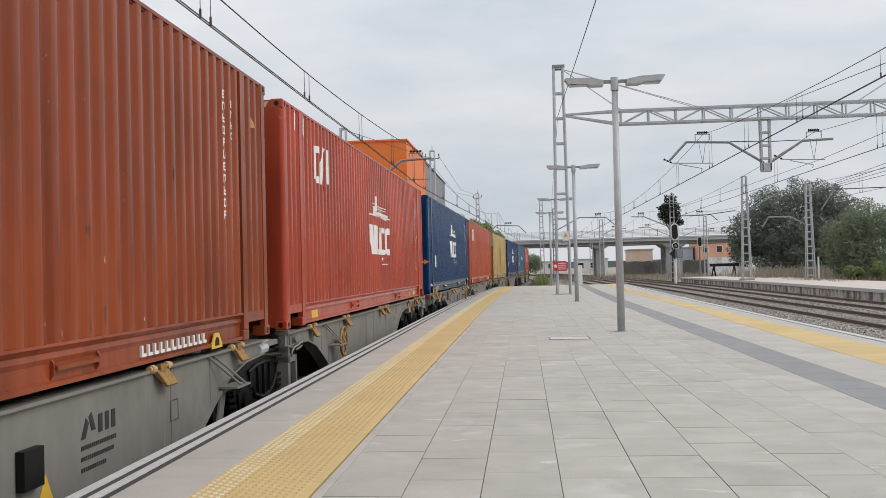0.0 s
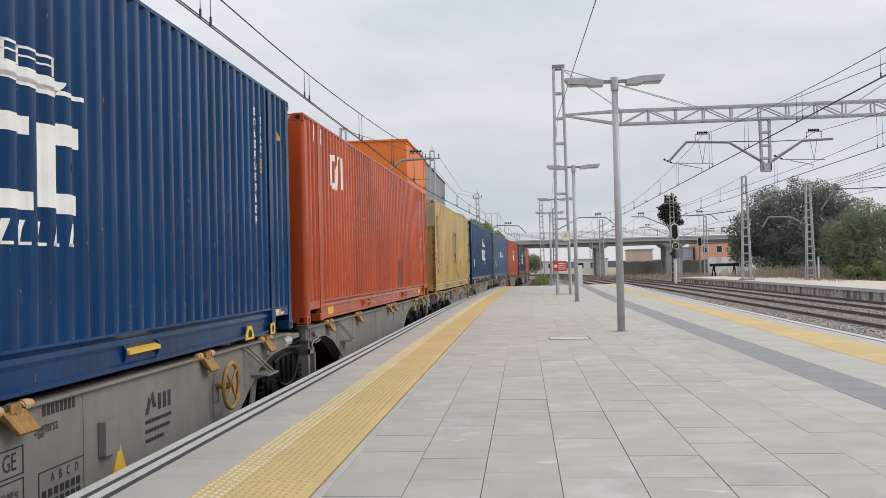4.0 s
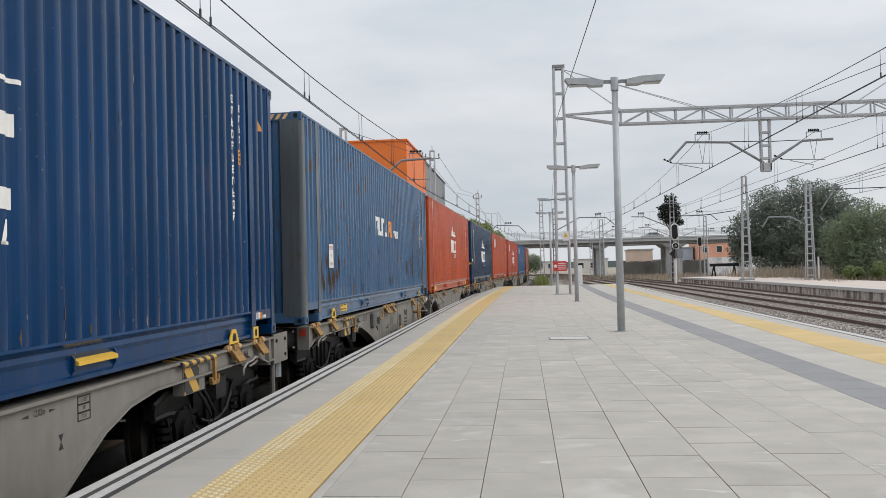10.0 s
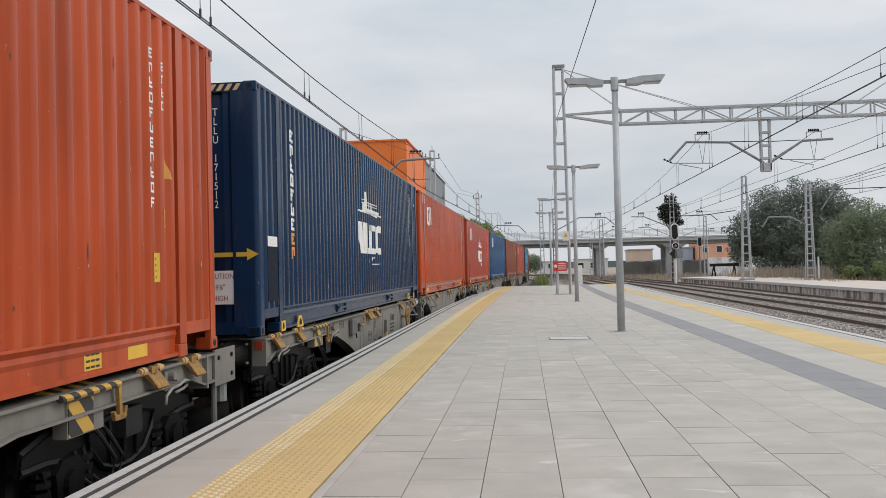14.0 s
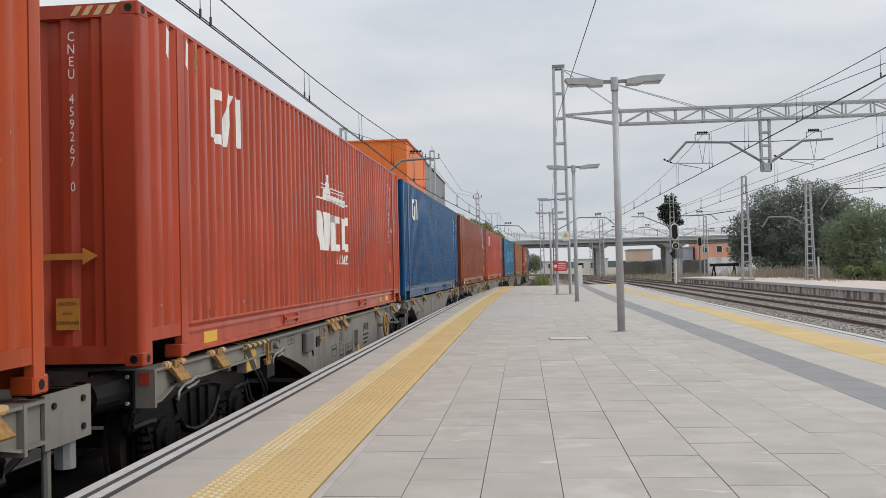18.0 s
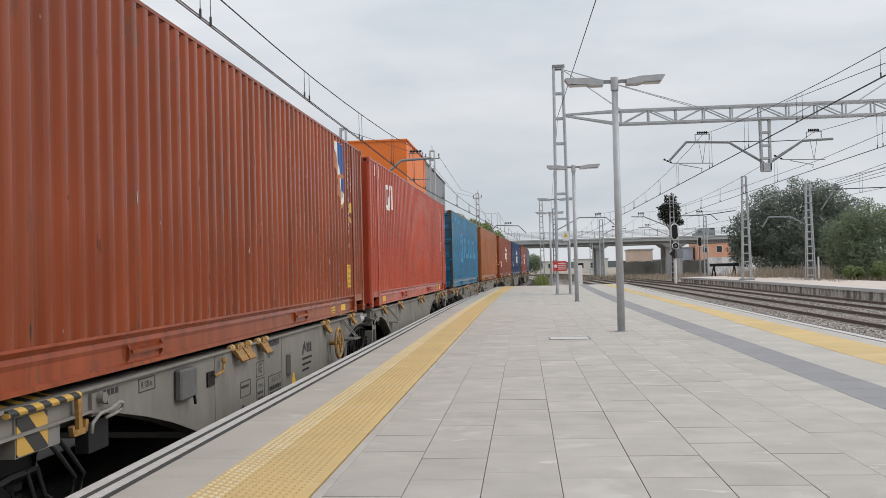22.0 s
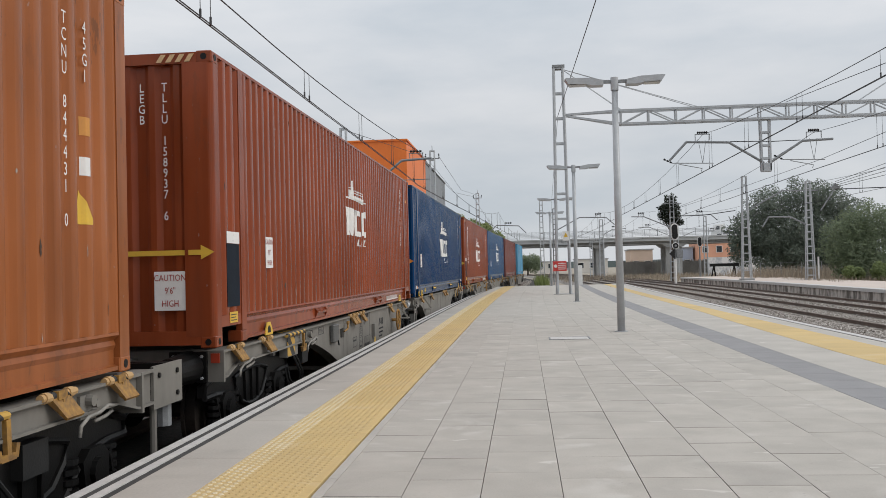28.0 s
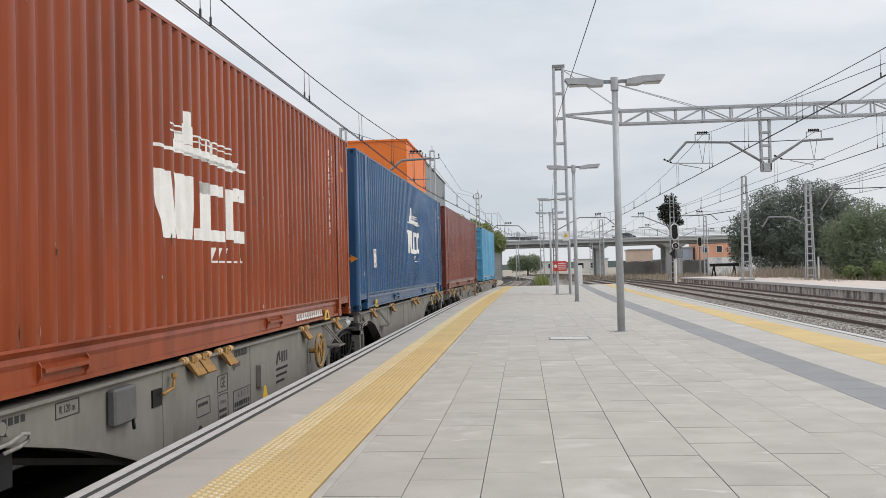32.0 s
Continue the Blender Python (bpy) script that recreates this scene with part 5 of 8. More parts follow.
def trim_marks(t, k, L, width, marks, doors):
    """Small labels, arrows and the yellow feet that most of the long boxes carry."""
    w = width / 2
    blue = k in (2, 5, 8, 11, 17, 19)
    if (blue and k != 11) or k in (0, 6, 16, 18):
        for sy in (-1, 1):
            y = sy * (5.35 if k in (5, 17) else 5.10)
            bm = bm_new()
            prism(bm, [(y - 0.145, 0.0), (y + 0.145, 0.0), (y + 0.145, 0.03), (y + 0.055, 0.145), (y - 0.055, 0.145), (y - 0.145, 0.03)], "x", w - 0.022, w - 0.008)
            foot = part("lifting_pocket", bm, LABELYEL, t, "worn yellow lifting pocket")
            bm = bm_new()
            prism(bm, [(y - 0.06, 0.025), (y + 0.06, 0.025), (y + 0.055, 0.075), (y + 0.025, 0.105), (y - 0.025, 0.105), (y - 0.055, 0.075)], "x", w - 0.0078, w - 0.006)
            part("pocket_mouth", bm, BLACK, foot)
    if k == 11:
        bm = bm_new()
        box(bm, w - 0.04, w - 0.01, 4.96, 5.28, 0.0, 0.12)
        box(bm, w - 0.04, w - 0.01, 5.06, 5.34, 0.13, 0.20)
        part("lifting_pocket", bm, LABELORG, t, "orange lifting pocket")
    if k in (1, 3, 7, 9, 10, 13):
        for i in range(4):
            u = -6.30 + 0.2155 * i
            painted("scraped_paint", [[(u, 2.60 + 0.05 * (i % 2)), (u + 0.05, 2.56), (u + 0.07, 2.80), (u + 0.02, 2.84)]], (WHITELABEL, AMBER)[i % 2], t, L, width)
    if blue and k not in (11, 19):
        for sy in (-1, 1):
            y = sy * (6.05 if k in (5, 17) else 5.94)
            bm = bm_new()
            box(bm, w - 0.004, w + 0.003, y - 0.09, y + 0.09, 0.0, 0.125)
            cm = part("casting_mark", bm, LABELYEL, t, "yellow painted corner casting")
            bm = bm_new()
            prism(bm, [(y + 0.038 * math.cos(a), 0.062 + 0.042 * math.sin(a)) for a in [2 * math.pi * i / 12 for i in range(12)]], "x", w + 0.0032, w + 0.005)
            part("hand_hole", bm, BLACK, cm)
    if k in (2, 5, 17):
        # a maker's strip as plain blocks
        for y0 in (-6.52, 6.06):
            for i in range(9):
                u = y0 + 0.047 * i
                bm = bm_new()
                prism(bm, [(u, 0.205), (u + 0.026, 0.205), (u + 0.038, 0.205 + (0.07 if i < 6 else 0.035)), (u + 0.012, 0.205 + (0.07 if i < 6 else 0.035))], "x", w - 0.012, w - 0.007)
                part("maker_block", bm, ORANGE if i in (4, 5) else WHITE, t)
    if "arrow" in marks and k not in (8, 18):
        side_sign(t, width, -5.42 if k in (5, 17) else -5.22 if k != 16 else -5.05, 0.95, 0.28, 0.36, WHITELABEL, ["CAUTION", "9'6\"", "HIGH"], REDMARK, 0.084)
    if k in (16, 18, 8):
        bm = bm_new()
        box(bm, w - 0.011, w - 0.007, -6.50, -6.12, 0.38, 1.02)
        part("dark_panel", bm, DARKSTRIP, t, "dark vertical panel")
        if k != 8:
            bm = bm_new()
            box(bm, w - 0.009, w - 0.006, -6.44, -6.20, 0.215, 0.325)
            sticker = part("caution_sticker", bm, LABELYEL, t, "worn yellow sticker with dark print")
            for i in range(3):
                bm = bm_new()
                box(bm, w - 0.006, w - 0.005, -6.41, -6.24 - 0.02 * (i % 2), 0.236 + 0.028 * i, 0.246 + 0.028 * i)
                part("printed_line", bm, BLACKINK, sticker)
        side_sign(t, width, -6.31, 1.085, 0.38, 0.12, WHITELABEL, ["- - -", "- -"], BLACKINK, 0.05)

    def plate(y0, y1, z0, z1, lines=3):
        bm = bm_new()
        box(bm, w - 0.052, w - 0.048, y0, y1, z0, z1)
        lab = part("caution_sticker", bm, LABELYEL, t, "worn yellow sticker with dark print")
        for i in range(lines):
            zz = z1 - (i + 0.5) * (z1 - z0) / lines
            n_ = 2 + (i * 3 + k) % 3
            step = (y1 - y0 - 0.04) / n_
            bm = bm_new()
            for j in range(n_):
                box(bm, w - 0.0482, w - 0.0465, y0 + 0.02 + j * step, y0 + 0.02 + (j + 0.82) * step, zz - 0.008, zz + 0.008)
            part("printed_line", bm, BLACKINK, lab)

    # warning triangle and small plates near the far end, where each kind of box carries them
    if L > 13:
        tri, yl, zl = ((6.34, 2.34), 5.58, 1.86) if blue else ((6.34, 2.34), 5.66, 0.80) if k in (0, 16, 18) else ((5.70, 1.53), 5.64, 1.11)
        painted("warning_triangle", [[(tri[0], tri[1]), (tri[0] + 0.12, tri[1]), (tri[0] + 0.02, tri[1] + 0.2)]], LABELORG, t, L, width)
        painted("small_label", [quad(yl, yl + 0.085, zl, zl + 0.16)], LABELORG if k not in (0, 18) else WHITELABEL, t, L, width)
        pm = painted("printed_line", [quad(yl + 0.02, yl + 0.065, zl + 0.03 + 0.045 * j, zl + 0.05 + 0.045 * j) for j in range(3)], BLACKINK, t, L, width)
        pm.location.x = 0.002
    if L > 13 and k != 12:
        painted("column_mark", column_marks(5.38, 2.57, 11, 0.07, 0.085, 0.037), WHITE, t, L, width)
        painted("column_mark", column_marks(5.62, 2.50, 4, 0.06, 0.075, 0.035), WHITE, t, L, width)
    elif k not in (4, 15):
        painted("small_label", [quad(L / 2 - 0.75, L / 2 - 0.66, 0.84, 1.0)], LABELORG, t, L, width)
    if blue:
        if k == 11:
            plate(4.60, 4.88, 0.07, 0.20)
        if k in (2, 17):
            plate(-4.56, -4.29, 0.065, 0.195)
    elif k == 6:
        plate(-4.45, -3.95, 0.065, 0.195, 2)
        painted("small_label", [quad(4.98, 5.12, 2.12, 2.40)], GHOST2, t, L, width)
    elif k in (1, 3, 7, 9, 10, 13, 12):
        plate(4.32, 4.57, 0.065, 0.195)
        plate(5.0, 5.35, 0.075, 0.195, 0)
        plate(-5.43, -5.08, 0.065, 0.195, 0)
        if k == 12:
            return trim_end(t, k, L, width, doors)
        painted("caution_sticker", [quad(5.42, 5.56, 0.66, 0.90)], LABELYEL, t, L, width)
        pm = painted("printed_line", [quad(5.45, 5.53, 0.69 + 0.05 * j, 0.71 + 0.05 * j) for j in range(4)], BLACKINK, t, L, width)
        pm.location.x = 0.002
    if k in (15,):
        for word, yw, zw in (("TCNU 844431 0", 5.17, 2.45), ("45G1", 5.45, 2.45)):
            for i, ch in enumerate(word):
                if ch != " ":
                    side_text(t, width, yw, zw - 0.113 * i, ch, 0.125)
        painted("warning_triangle", [[(5.36, 1.08), (5.58, 1.08), (5.40, 1.32)]], LABELYEL, t, L, width)
        for zq in (1.70, 1.42):
            painted("small_label", [quad(5.42, 5.52, zq, zq + 0.13)], LABELORG if zq > 1.5 else WHITELABEL, t, L, width)
    if k in (0, 16, 18):
        for i in range(12):
            u = 3.45 + 0.122 * i
            bm = bm_new()
            prism(bm, [(u, 0.075), (u + 0.085, 0.075), (u + 0.085, 0.10), (u + 0.03, 0.10), (u + 0.03, 0.165), (u, 0.165)], "x", w - 0.05, w - 0.03)
            part("web_mark", bm, WHITE, t)
    trim_end(t, k, L, width, doors)


def red_end(t, L, code):
    """Upright code, arrow and small orange plate on a closed end."""
    ye = -L / 2
    for i, ch in enumerate(code):
        if ch != " ":
            piece("lettering", text_mesh(ch, 0.11, WHITE), t, Matrix.Translation((0.68, ye + 0.022, 2.63 - 0.1 * i)) @ pose(0, 0, 0, 90, 0, 0))
    bm = bm_new()
    prism(bm, [(-0.9, 0.855), (0.76, 0.855), (0.76, 0.815), (0.88, 0.88), (0.76, 0.945), (0.76, 0.905), (-0.9, 0.905)], "y", ye + 0.004, ye + 0.02)
    part("arrow", bm, LABELORG, t, "worn orange arrow")
    bm = bm_new()
    box(bm, 0.53, 0.72, ye + 0.012, ye + 0.02, 0.30, 0.55)
    lab = part("caution_plate", bm, LABELORG, t)
    for i, ln in enumerate(("CAUTION", "HIGH", "CONTAINER")):
        piece("lettering", text_mesh(ln, 0.042, BLACKINK), lab, Matrix.Translation((0.625, ye + 0.009, 0.505 - 0.075 * i)) @ pose(0, 0, 0, 90, 0, 0))


def door_words(t, L, rows, ink, y_off=0.0):
    ye = -L / 2 + y_off
    for x, z, body, size in rows:
        piece("lettering", text_mesh(body, size, ink), t, Matrix.Translation((x, ye - 0.004, z)) @ pose(0, 0, 0, 90, 0, 0))


RUSTRUN = mat("brown_rust_run", (0.085, 0.052, 0.036), (0.045, 0.03, 0.023), 0.9, scale=14, fine=60)
GRIME = mat("grimy_scuff", (0.10, 0.075, 0.06), (0.05, 0.04, 0.034), 0.9, scale=14, fine=60)
BARE = mat("scraped_primer", (0.42, 0.36, 0.31), (0.30, 0.25, 0.21), 0.8, scale=14, fine=60)


def ragged(r, y, z0, z1, w):
    """A ragged upright streak."""
    n = 7
    zs = [z0 + (z1 - z0) * i / n for i in range(n + 1)]
    lean = r.uniform(-0.3, 0.3) * w
    taper = [0.12, 0.6, 0.9, 1.0, 0.95, 0.75, 0.5, 0.1]
    left = [(y + lean * i / n - w * taper[i] * r.uniform(0.25, 1.0), z) for i, z in enumerate(zs)]
    right = [(y + lean * i / n + w * taper[i] * r.uniform(0.25, 1.0), z) for i, z in enumerate(zs)]
    return [[left[i], right[i], right[i + 1], left[i + 1]] for i in range(n)]


def wear_marks(t, k, L, width):
    """Rust runs and scuffs, most of them low on the wall and on the ribs' edges."""
    r = random.Random(900 + k)
    P, Q = [], []
    pitch = (L - 0.32) / int((L - 0.32) / 0.2155)
    n = 170 if k == 6 else 60 if k in (14, 15, 12) else 34
    for _ in range(n):
        y = -L / 2 + 0.16 + pitch * (r.randrange(int((L - 0.32) / pitch)) + r.choice((0.19, 0.81, 0.0)))
        z = 0.31 + (r.random() ** (1.6 if k == 6 else 3.0)) * 2.3
        h = r.uniform(0.03, 0.22) if k == 6 else r.uniform(0.02, 0.12)
        (P if r.random() < (0.93 if k == 6 else 0.75) else Q).extend(ragged(r, y, z, min(2.82, z + h), r.uniform(0.006, 0.018)))
    if k == 6:
        for y0, y1, z0, z1, m in ((2.70, 3.35, 0.50, 0.95, 24), (3.43, 3.97, 0.48, 1.30, 34), (-5.9, -4.6, 0.35, 1.25, 36), (0.25, 0.75, 0.32, 0.62, 12), (5.0, 6.4, 0.35, 0.85, 22)):
            for _ in range(m):
                y = r.uniform(y0, y1)
                a = r.uniform(z0, (z0 + z1) / 2)
                P.extend(ragged(r, y, a, min(z1, a + r.uniform(0.10, 0.5)), r.uniform(0.010, 0.034)))
    for polys, m_, nm in ((P, RUSTRUN if k in (6, 14, 15) else GRIME, "rust_runs"), (Q, BARE, "paint_scuffs")):
        if polys:
            o = painted(nm, polys, m_, t, L, width, "worn and stained paint")
            o["kind"] = "stuff"
            o.location.x = 0.0006 if nm == "rust_runs" else 0.0012


SHIFT = {4: 0.58, 14: 0.26, 15: 0.42}
for k, (col, words, L, doors, marks) in enumerate(BOXES):
    width = 2.5 if L > 13 else 2.438
    t = container(k, L, col, words, doors, width)
    far = ends[k] - SHIFT.get(k, 0.0)
    if k == 21:
        far = 57.6 + run(32)
    riders.append((t, far - L / 2, DECK, 6.0))
    if "ship" in marks:
        painted("ship_mark", ship_logo(*LOGO_AT.get(k, (-1.03, 1.28, 1.03, 1.60))), WHITE, t, L, width, "white painted ship over heavy blocks")
    if "lease" in marks:
        painted("lessor_mark", lease_logo(-5.0 if k == 13 else -5.24), WHITE, t, L, width, "white painted mark")
    if "column" in marks and k != 15:
        yc, wc = (-5.45, 0.20) if k == 8 else (-5.24 if k == 18 else -5.60, 0.20)
        painted("column_mark", column_marks(yc, 2.55, 7, wc, 0.155, 0.035), WHITE, t, L, width, "white upright row of blocks")
        painted("column_mark", column_marks(yc, 1.22, 2, wc, 0.15, 0.03), ORANGE if k == 8 else WHITE, t, L, width, "upright blocks")
    if "patch" in marks:
        painted("paint_patch", [quad(1.43, 2.14, 0.33, 0.93)], PATCH, t, L, width, "darker red repair patch")
    if "unit" in marks:
        painted("brand_mark", block_row(-1.32, 0.15, 1.42, 1.78, 4), WHITE, t, L, width, "white row of blocks")
        painted("brand_mark", block_row(0.17, 0.85, 1.42, 1.76, 2), ORANGE, t, L, width, "orange pair of blocks")
        painted("brand_mark", block_row(0.88, 1.7, 1.42, 1.58, 3), WHITE, t, L, width)
    if "black" in marks:
        STROKES = [quad(-0.12, 0.04, 1.40, 2.12), quad(0.04, 0.3, 1.95, 2.05), quad(0.34, 0.60, 1.36, 2.06), quad(0.78, 1.02, 1.36, 2.06), quad(0.6, 0.78, 1.96, 2.06),
                 quad(-0.3, -0.1, 1.40, 1.48), quad(1.02, 1.2, 1.33, 1.40), quad(-0.12, 0.28, 1.16, 1.32), quad(0.02, 0.28, 0.94, 1.12), quad(-0.12, 0.02, 0.92, 1.0),
                 quad(0.44, 0.66, 0.96, 1.30), quad(0.66, 0.92, 1.18, 1.30), quad(0.66, 0.92, 0.92, 1.04)]
        for s_ in STROKES:
            painted("brand_mark", [[(-0.33 + (y + 0.3) * 0.66, z) for y, z in s_]], BLACKINK, t, L, width, "black painted heavy stroke")
        r_ = random.Random(23)
        scratch = mat("brown_scratch", (0.13, 0.07, 0.035), (0.07, 0.04, 0.022), 0.9, scale=20)
        for i in range(46):
            y, z = r_.uniform(-5.7, 5.8), r_.choice((r_.uniform(0.32, 1.2), r_.uniform(0.4, 2.6)))
            if i % 5 == 4:
                sh = quad(y, y + r_.uniform(0.08, 0.22), z, z + 0.012, 0.02)
            else:
                h_ = r_.uniform(0.06, 0.75)
                w_ = r_.uniform(0.006, 0.016)
                sh = [(y, z), (y + w_, z), (y + w_ * 1.4, min(2.8, z + h_ * 0.5)), (y + w_ * 0.4, min(2.82, z + h_))]
            painted("scratch", [sh], scratch, t, L, width)
        for y in (0.2, 0.55, 1.02, 1.3):
            painted("rust_run", [[(y - 0.05, 0.31), (y + 0.07, 0.31), (y + 0.05, 0.5), (y + 0.01, 0.72), (y - 0.03, 0.5)]], scratch, t, L, width)
        painted("column_mark", column_marks(-5.40, 2.42, 13, 0.17, 0.105, 0.04), BLACKINK, t, L, width)
        painted("column_mark", column_marks(-5.09, 2.28, 10, 0.09, 0.10, 0.06), BLACKINK, t, L, width)
    if k == 6 or k not in (4, 21):
        wear_marks(t, k, L, width)
    if "ghost" in marks:
        painted("covered_mark", ring(-2.35, 1.55, 0.40, 0.55, 1.15) + ring(-2.35, 1.55, 0.20, 0.31, 1.15) + [quad(-2.93, -2.86, 0.98, 2.14), quad(-1.86, -1.79, 0.98, 2.14)], GHOST, t, L, width, "paler patches over an old round emblem")
        painted("covered_mark", block_row(-1.5, 4.35, 1.16, 2.0, 6), GHOST, t, L, width, "paler patches over old letters")
        painted("covered_mark", block_row(-4.8, -2.6, 2.48, 2.66, 8), GHOST, t, L, width)
        rows = [(0.32, 2.31, "1942", 0.185), (0.71, 2.31, "66 4", 0.185), (0.72, 2.13, "45G1", 0.12), (0.72, 1.76, "32.500 KG\n71.650 LB\n3.990 KG\n8.800 LB", 0.058),
                (0.72, 1.27, "28.510 KG\n62.850 LB\n76.4 CU.M\n2.698 CU.FT", 0.055), (0.34, 1.84, "MAX GROSS", 0.055), (0.34, 1.27, "PAYLOAD\n\nCUBE", 0.058)]
        for x, z, ww, hh in ((0.32, 2.31, 0.36, 0.18), (0.71, 2.31, 0.35, 0.18), (0.72, 2.13, 0.24, 0.13), (0.72, 1.76, 0.31, 0.26), (0.34, 1.76, 0.27, 0.26), (0.72, 1.27, 0.31, 0.26), (0.34, 1.27, 0.27, 0.26), (0.30, 2.54, 0.30, 0.13)):
            bm = bm_new()
            box(bm, x - ww / 2, x + ww / 2, -L / 2 + 0.001, -L / 2 + 0.012, z - hh / 2, z + hh / 2)
            part("label_plate", bm, WHITELABEL, t)
        door_words(t, L, rows, BLACKINK)
        for x0, x1, z0, z1, m_ in ((0.50, 0.96, 0.29, 0.92, GHOST), (0.49, 0.97, 0.15, 0.28, GRAPHIC_BLUE)):
            bm = bm_new()
            box(bm, x0, x1, -L / 2 + 0.001, -L / 2 + 0.008, z0, z1)
            part("paint_patch", bm, m_, t)
        for i, n_ in enumerate((6, 8, 6)):
            for j in range(n_):
                bm = bm_new()
                x0 = 0.53 + 0.049 * j
                prism(bm, [(x0, 0.66 - 0.09 * i), (x0 + 0.036, 0.66 - 0.09 * i), (x0 + 0.036, 0.72 - 0.09 * i), (x0, 0.72 - 0.09 * i)], "y", -L / 2 - 0.003, -L / 2 + 0.001)
                part("maker_block", bm, DARKSTRIP, t)
    if "graphic" in marks:
        painted("torn_graphic", [[(4.50, 2.80), (5.30, 2.80), (5.30, 2.0), (4.80, 2.1)], [(4.80, 2.1), (5.30, 2.0), (5.20, 1.80), (5.07, 1.70), (4.95, 1.86)]], ORANGEFILM, t, L, width, "torn orange, white and blue graphic")
        gw = painted("torn_graphic", [[(4.62, 2.78), (4.84, 2.78), (4.98, 2.3), (4.86, 2.25)], [(4.92, 2.2), (5.10, 2.26), (5.16, 1.95), (5.06, 1.84)], [(5.02, 2.0), (5.22, 2.1), (5.25, 1.88), (5.09, 1.78)], [(5.22, 2.76), (5.28, 2.76), (5.28, 2.1), (5.22, 2.2)]], WHITE, t, L, width)
        gw.location.x = 0.002
        gb = painted("torn_graphic", [[(4.78, 2.79), (5.02, 2.79), (5.06, 2.36), (4.96, 2.28)], [(5.06, 2.78), (5.2, 2.78), (5.27, 2.3), (5.12, 2.3)], [(5.08, 2.22), (5.25, 2.24), (5.24, 1.98), (5.12, 2.02)]], GRAPHIC_BLUE, t, L, width)
        gb.location.x = 0.004
        for i, ch in enumerate("CXXU 065099 8"):
            if ch != " ":
                side_text(t, width, 5.55, 2.47 - 0.111 * i, ch, 0.12)
        for i, ch in enumerate("LEG1"):
            side_text(t, width, 5.78, 2.44 - 0.115 * i, ch, 0.12)
        painted("small_label", [quad(5.74, 5.83, 1.70, 1.87)], LABELYEL, t, L, width)
        painted("caution_sticker", [quad(5.38, 5.69, 0.44, 0.82)], LABELYEL, t, L, width)
        for i, ln in enumerate(("CAUTION", "9'6\" HIGH", "2.5m WIDE", "CONTAINER")):
            side_text(t, width, 5.535, 0.765 - 0.09 * i, ln, 0.07, BLACKINK)
        bm = bm_new()
        box(bm, 0.70, 1.0, -L / 2 + 0.001, -L / 2 + 0.012, 0.42, 0.78)
        part("caution_plate", bm, LABELYEL, t)
        door_words(t, L, [(0.85, 0.72, "CAUTION", 0.075), (0.85, 0.635, "9'6\" HIGH", 0.07), (0.85, 0.555, "2.5m WIDE", 0.065), (0.85, 0.47, "CONTAINER", 0.063)], BLACKINK)
        door_words(t, L, [(0.90, 2.36, "065099 8", 0.115), (0.80, 2.20, "LEG1", 0.115), (0.85, 1.43, "34.000  KGS\n74.960  LBS\n4.790  KGS\n10.560  LBS", 0.06), (0.85, 1.13, "29.210  KGS\n64.400  LBS\n88.6  CU.M\n3.130  CU.FT", 0.06)], WHITE)
    if k in (3, 9, 10, 13):
        red_end(t, L, "CNEU 459267 0" if k == 10 else "")
    if k == 5:
        bm = bm_new()
        prism(bm, [(-0.9, 0.79), (0.93, 0.79), (0.93, 0.755), (1.04, 0.815), (0.93, 0.875), (0.93, 0.84), (-0.9, 0.84)], "y", -L / 2 - 0.002, -L / 2 + 0.008)
        part("arrow", bm, ORANGE, t, "orange arrow")
        for x0, x1, z0, z1 in ((1.115, 1.135, 0.17, 2.75), (-1.1, 1.115, 0.17, 0.19), (0.68, 0.81, 0.22, 0.28)):
            bm = bm_new()
            box(bm, x0, x1, -L / 2 + 0.001, -L / 2 + 0.010, z0, z1)
            part("door_gasket" if x1 - x0 != 0.13 else "label_plate", bm, WHITELABEL, t)
        door_words(t, L, [(0.66, 2.52, "461291 8", 0.12), (0.73, 2.38, "LEGB", 0.12), (0.745, 1.15, "34.000   KG\n74.960  LBS\n\n4.440   KG\n9.790  LBS\n\n29.560   KG\n65.170  LBS\n\n89.0  CU.M.\n3.144 CU.FT.", 0.058),
                          (0.31, 1.34, "MAXGROSS", 0.085), (0.25, 1.22, "TARE", 0.085), (0.29, 1.09, "PAYLOAD", 0.085), (0.29, 0.95, "CUB.CAP.", 0.085)], WHITE)
    if k == 4:
        for i, ch in enumerate("MSCU 7944950"):
            if ch != " ":
                piece("lettering", text_mesh(ch, 0.125, BLACKINK), t, Matrix.Translation((0.80, -L / 2 - 0.002, 2.65 - 0.105 * i)) @ pose(0, 0, 0, 90, 0, 0))
        bm = bm_new()
        box(bm, width / 2 - 0.31, width / 2 + 0.003, -L / 2 - 0.005, -L / 2 + 0.002, 2.06, H_BOX - 0.12)
        box(bm, width / 2, width / 2 + 0.003, -L / 2 + 0.002, -L / 2 + 0.15, 2.09, H_BOX - 0.12)
        part("paint_patch", bm, mat("grey_primer", (0.36, 0.29, 0.18), (0.29, 0.24, 0.16), 0.7), t, "grey primer patch round the corner")
        # flaking rust down the near corner post
        r_ = random.Random(17)
        zs = [0.12 + 0.0485 * i for i in range(41)]
        rust = mat("flaking_rust", (0.25, 0.10, 0.038), (0.11, 0.048, 0.024), 0.9, scale=12, fine=50, bump=0.5)
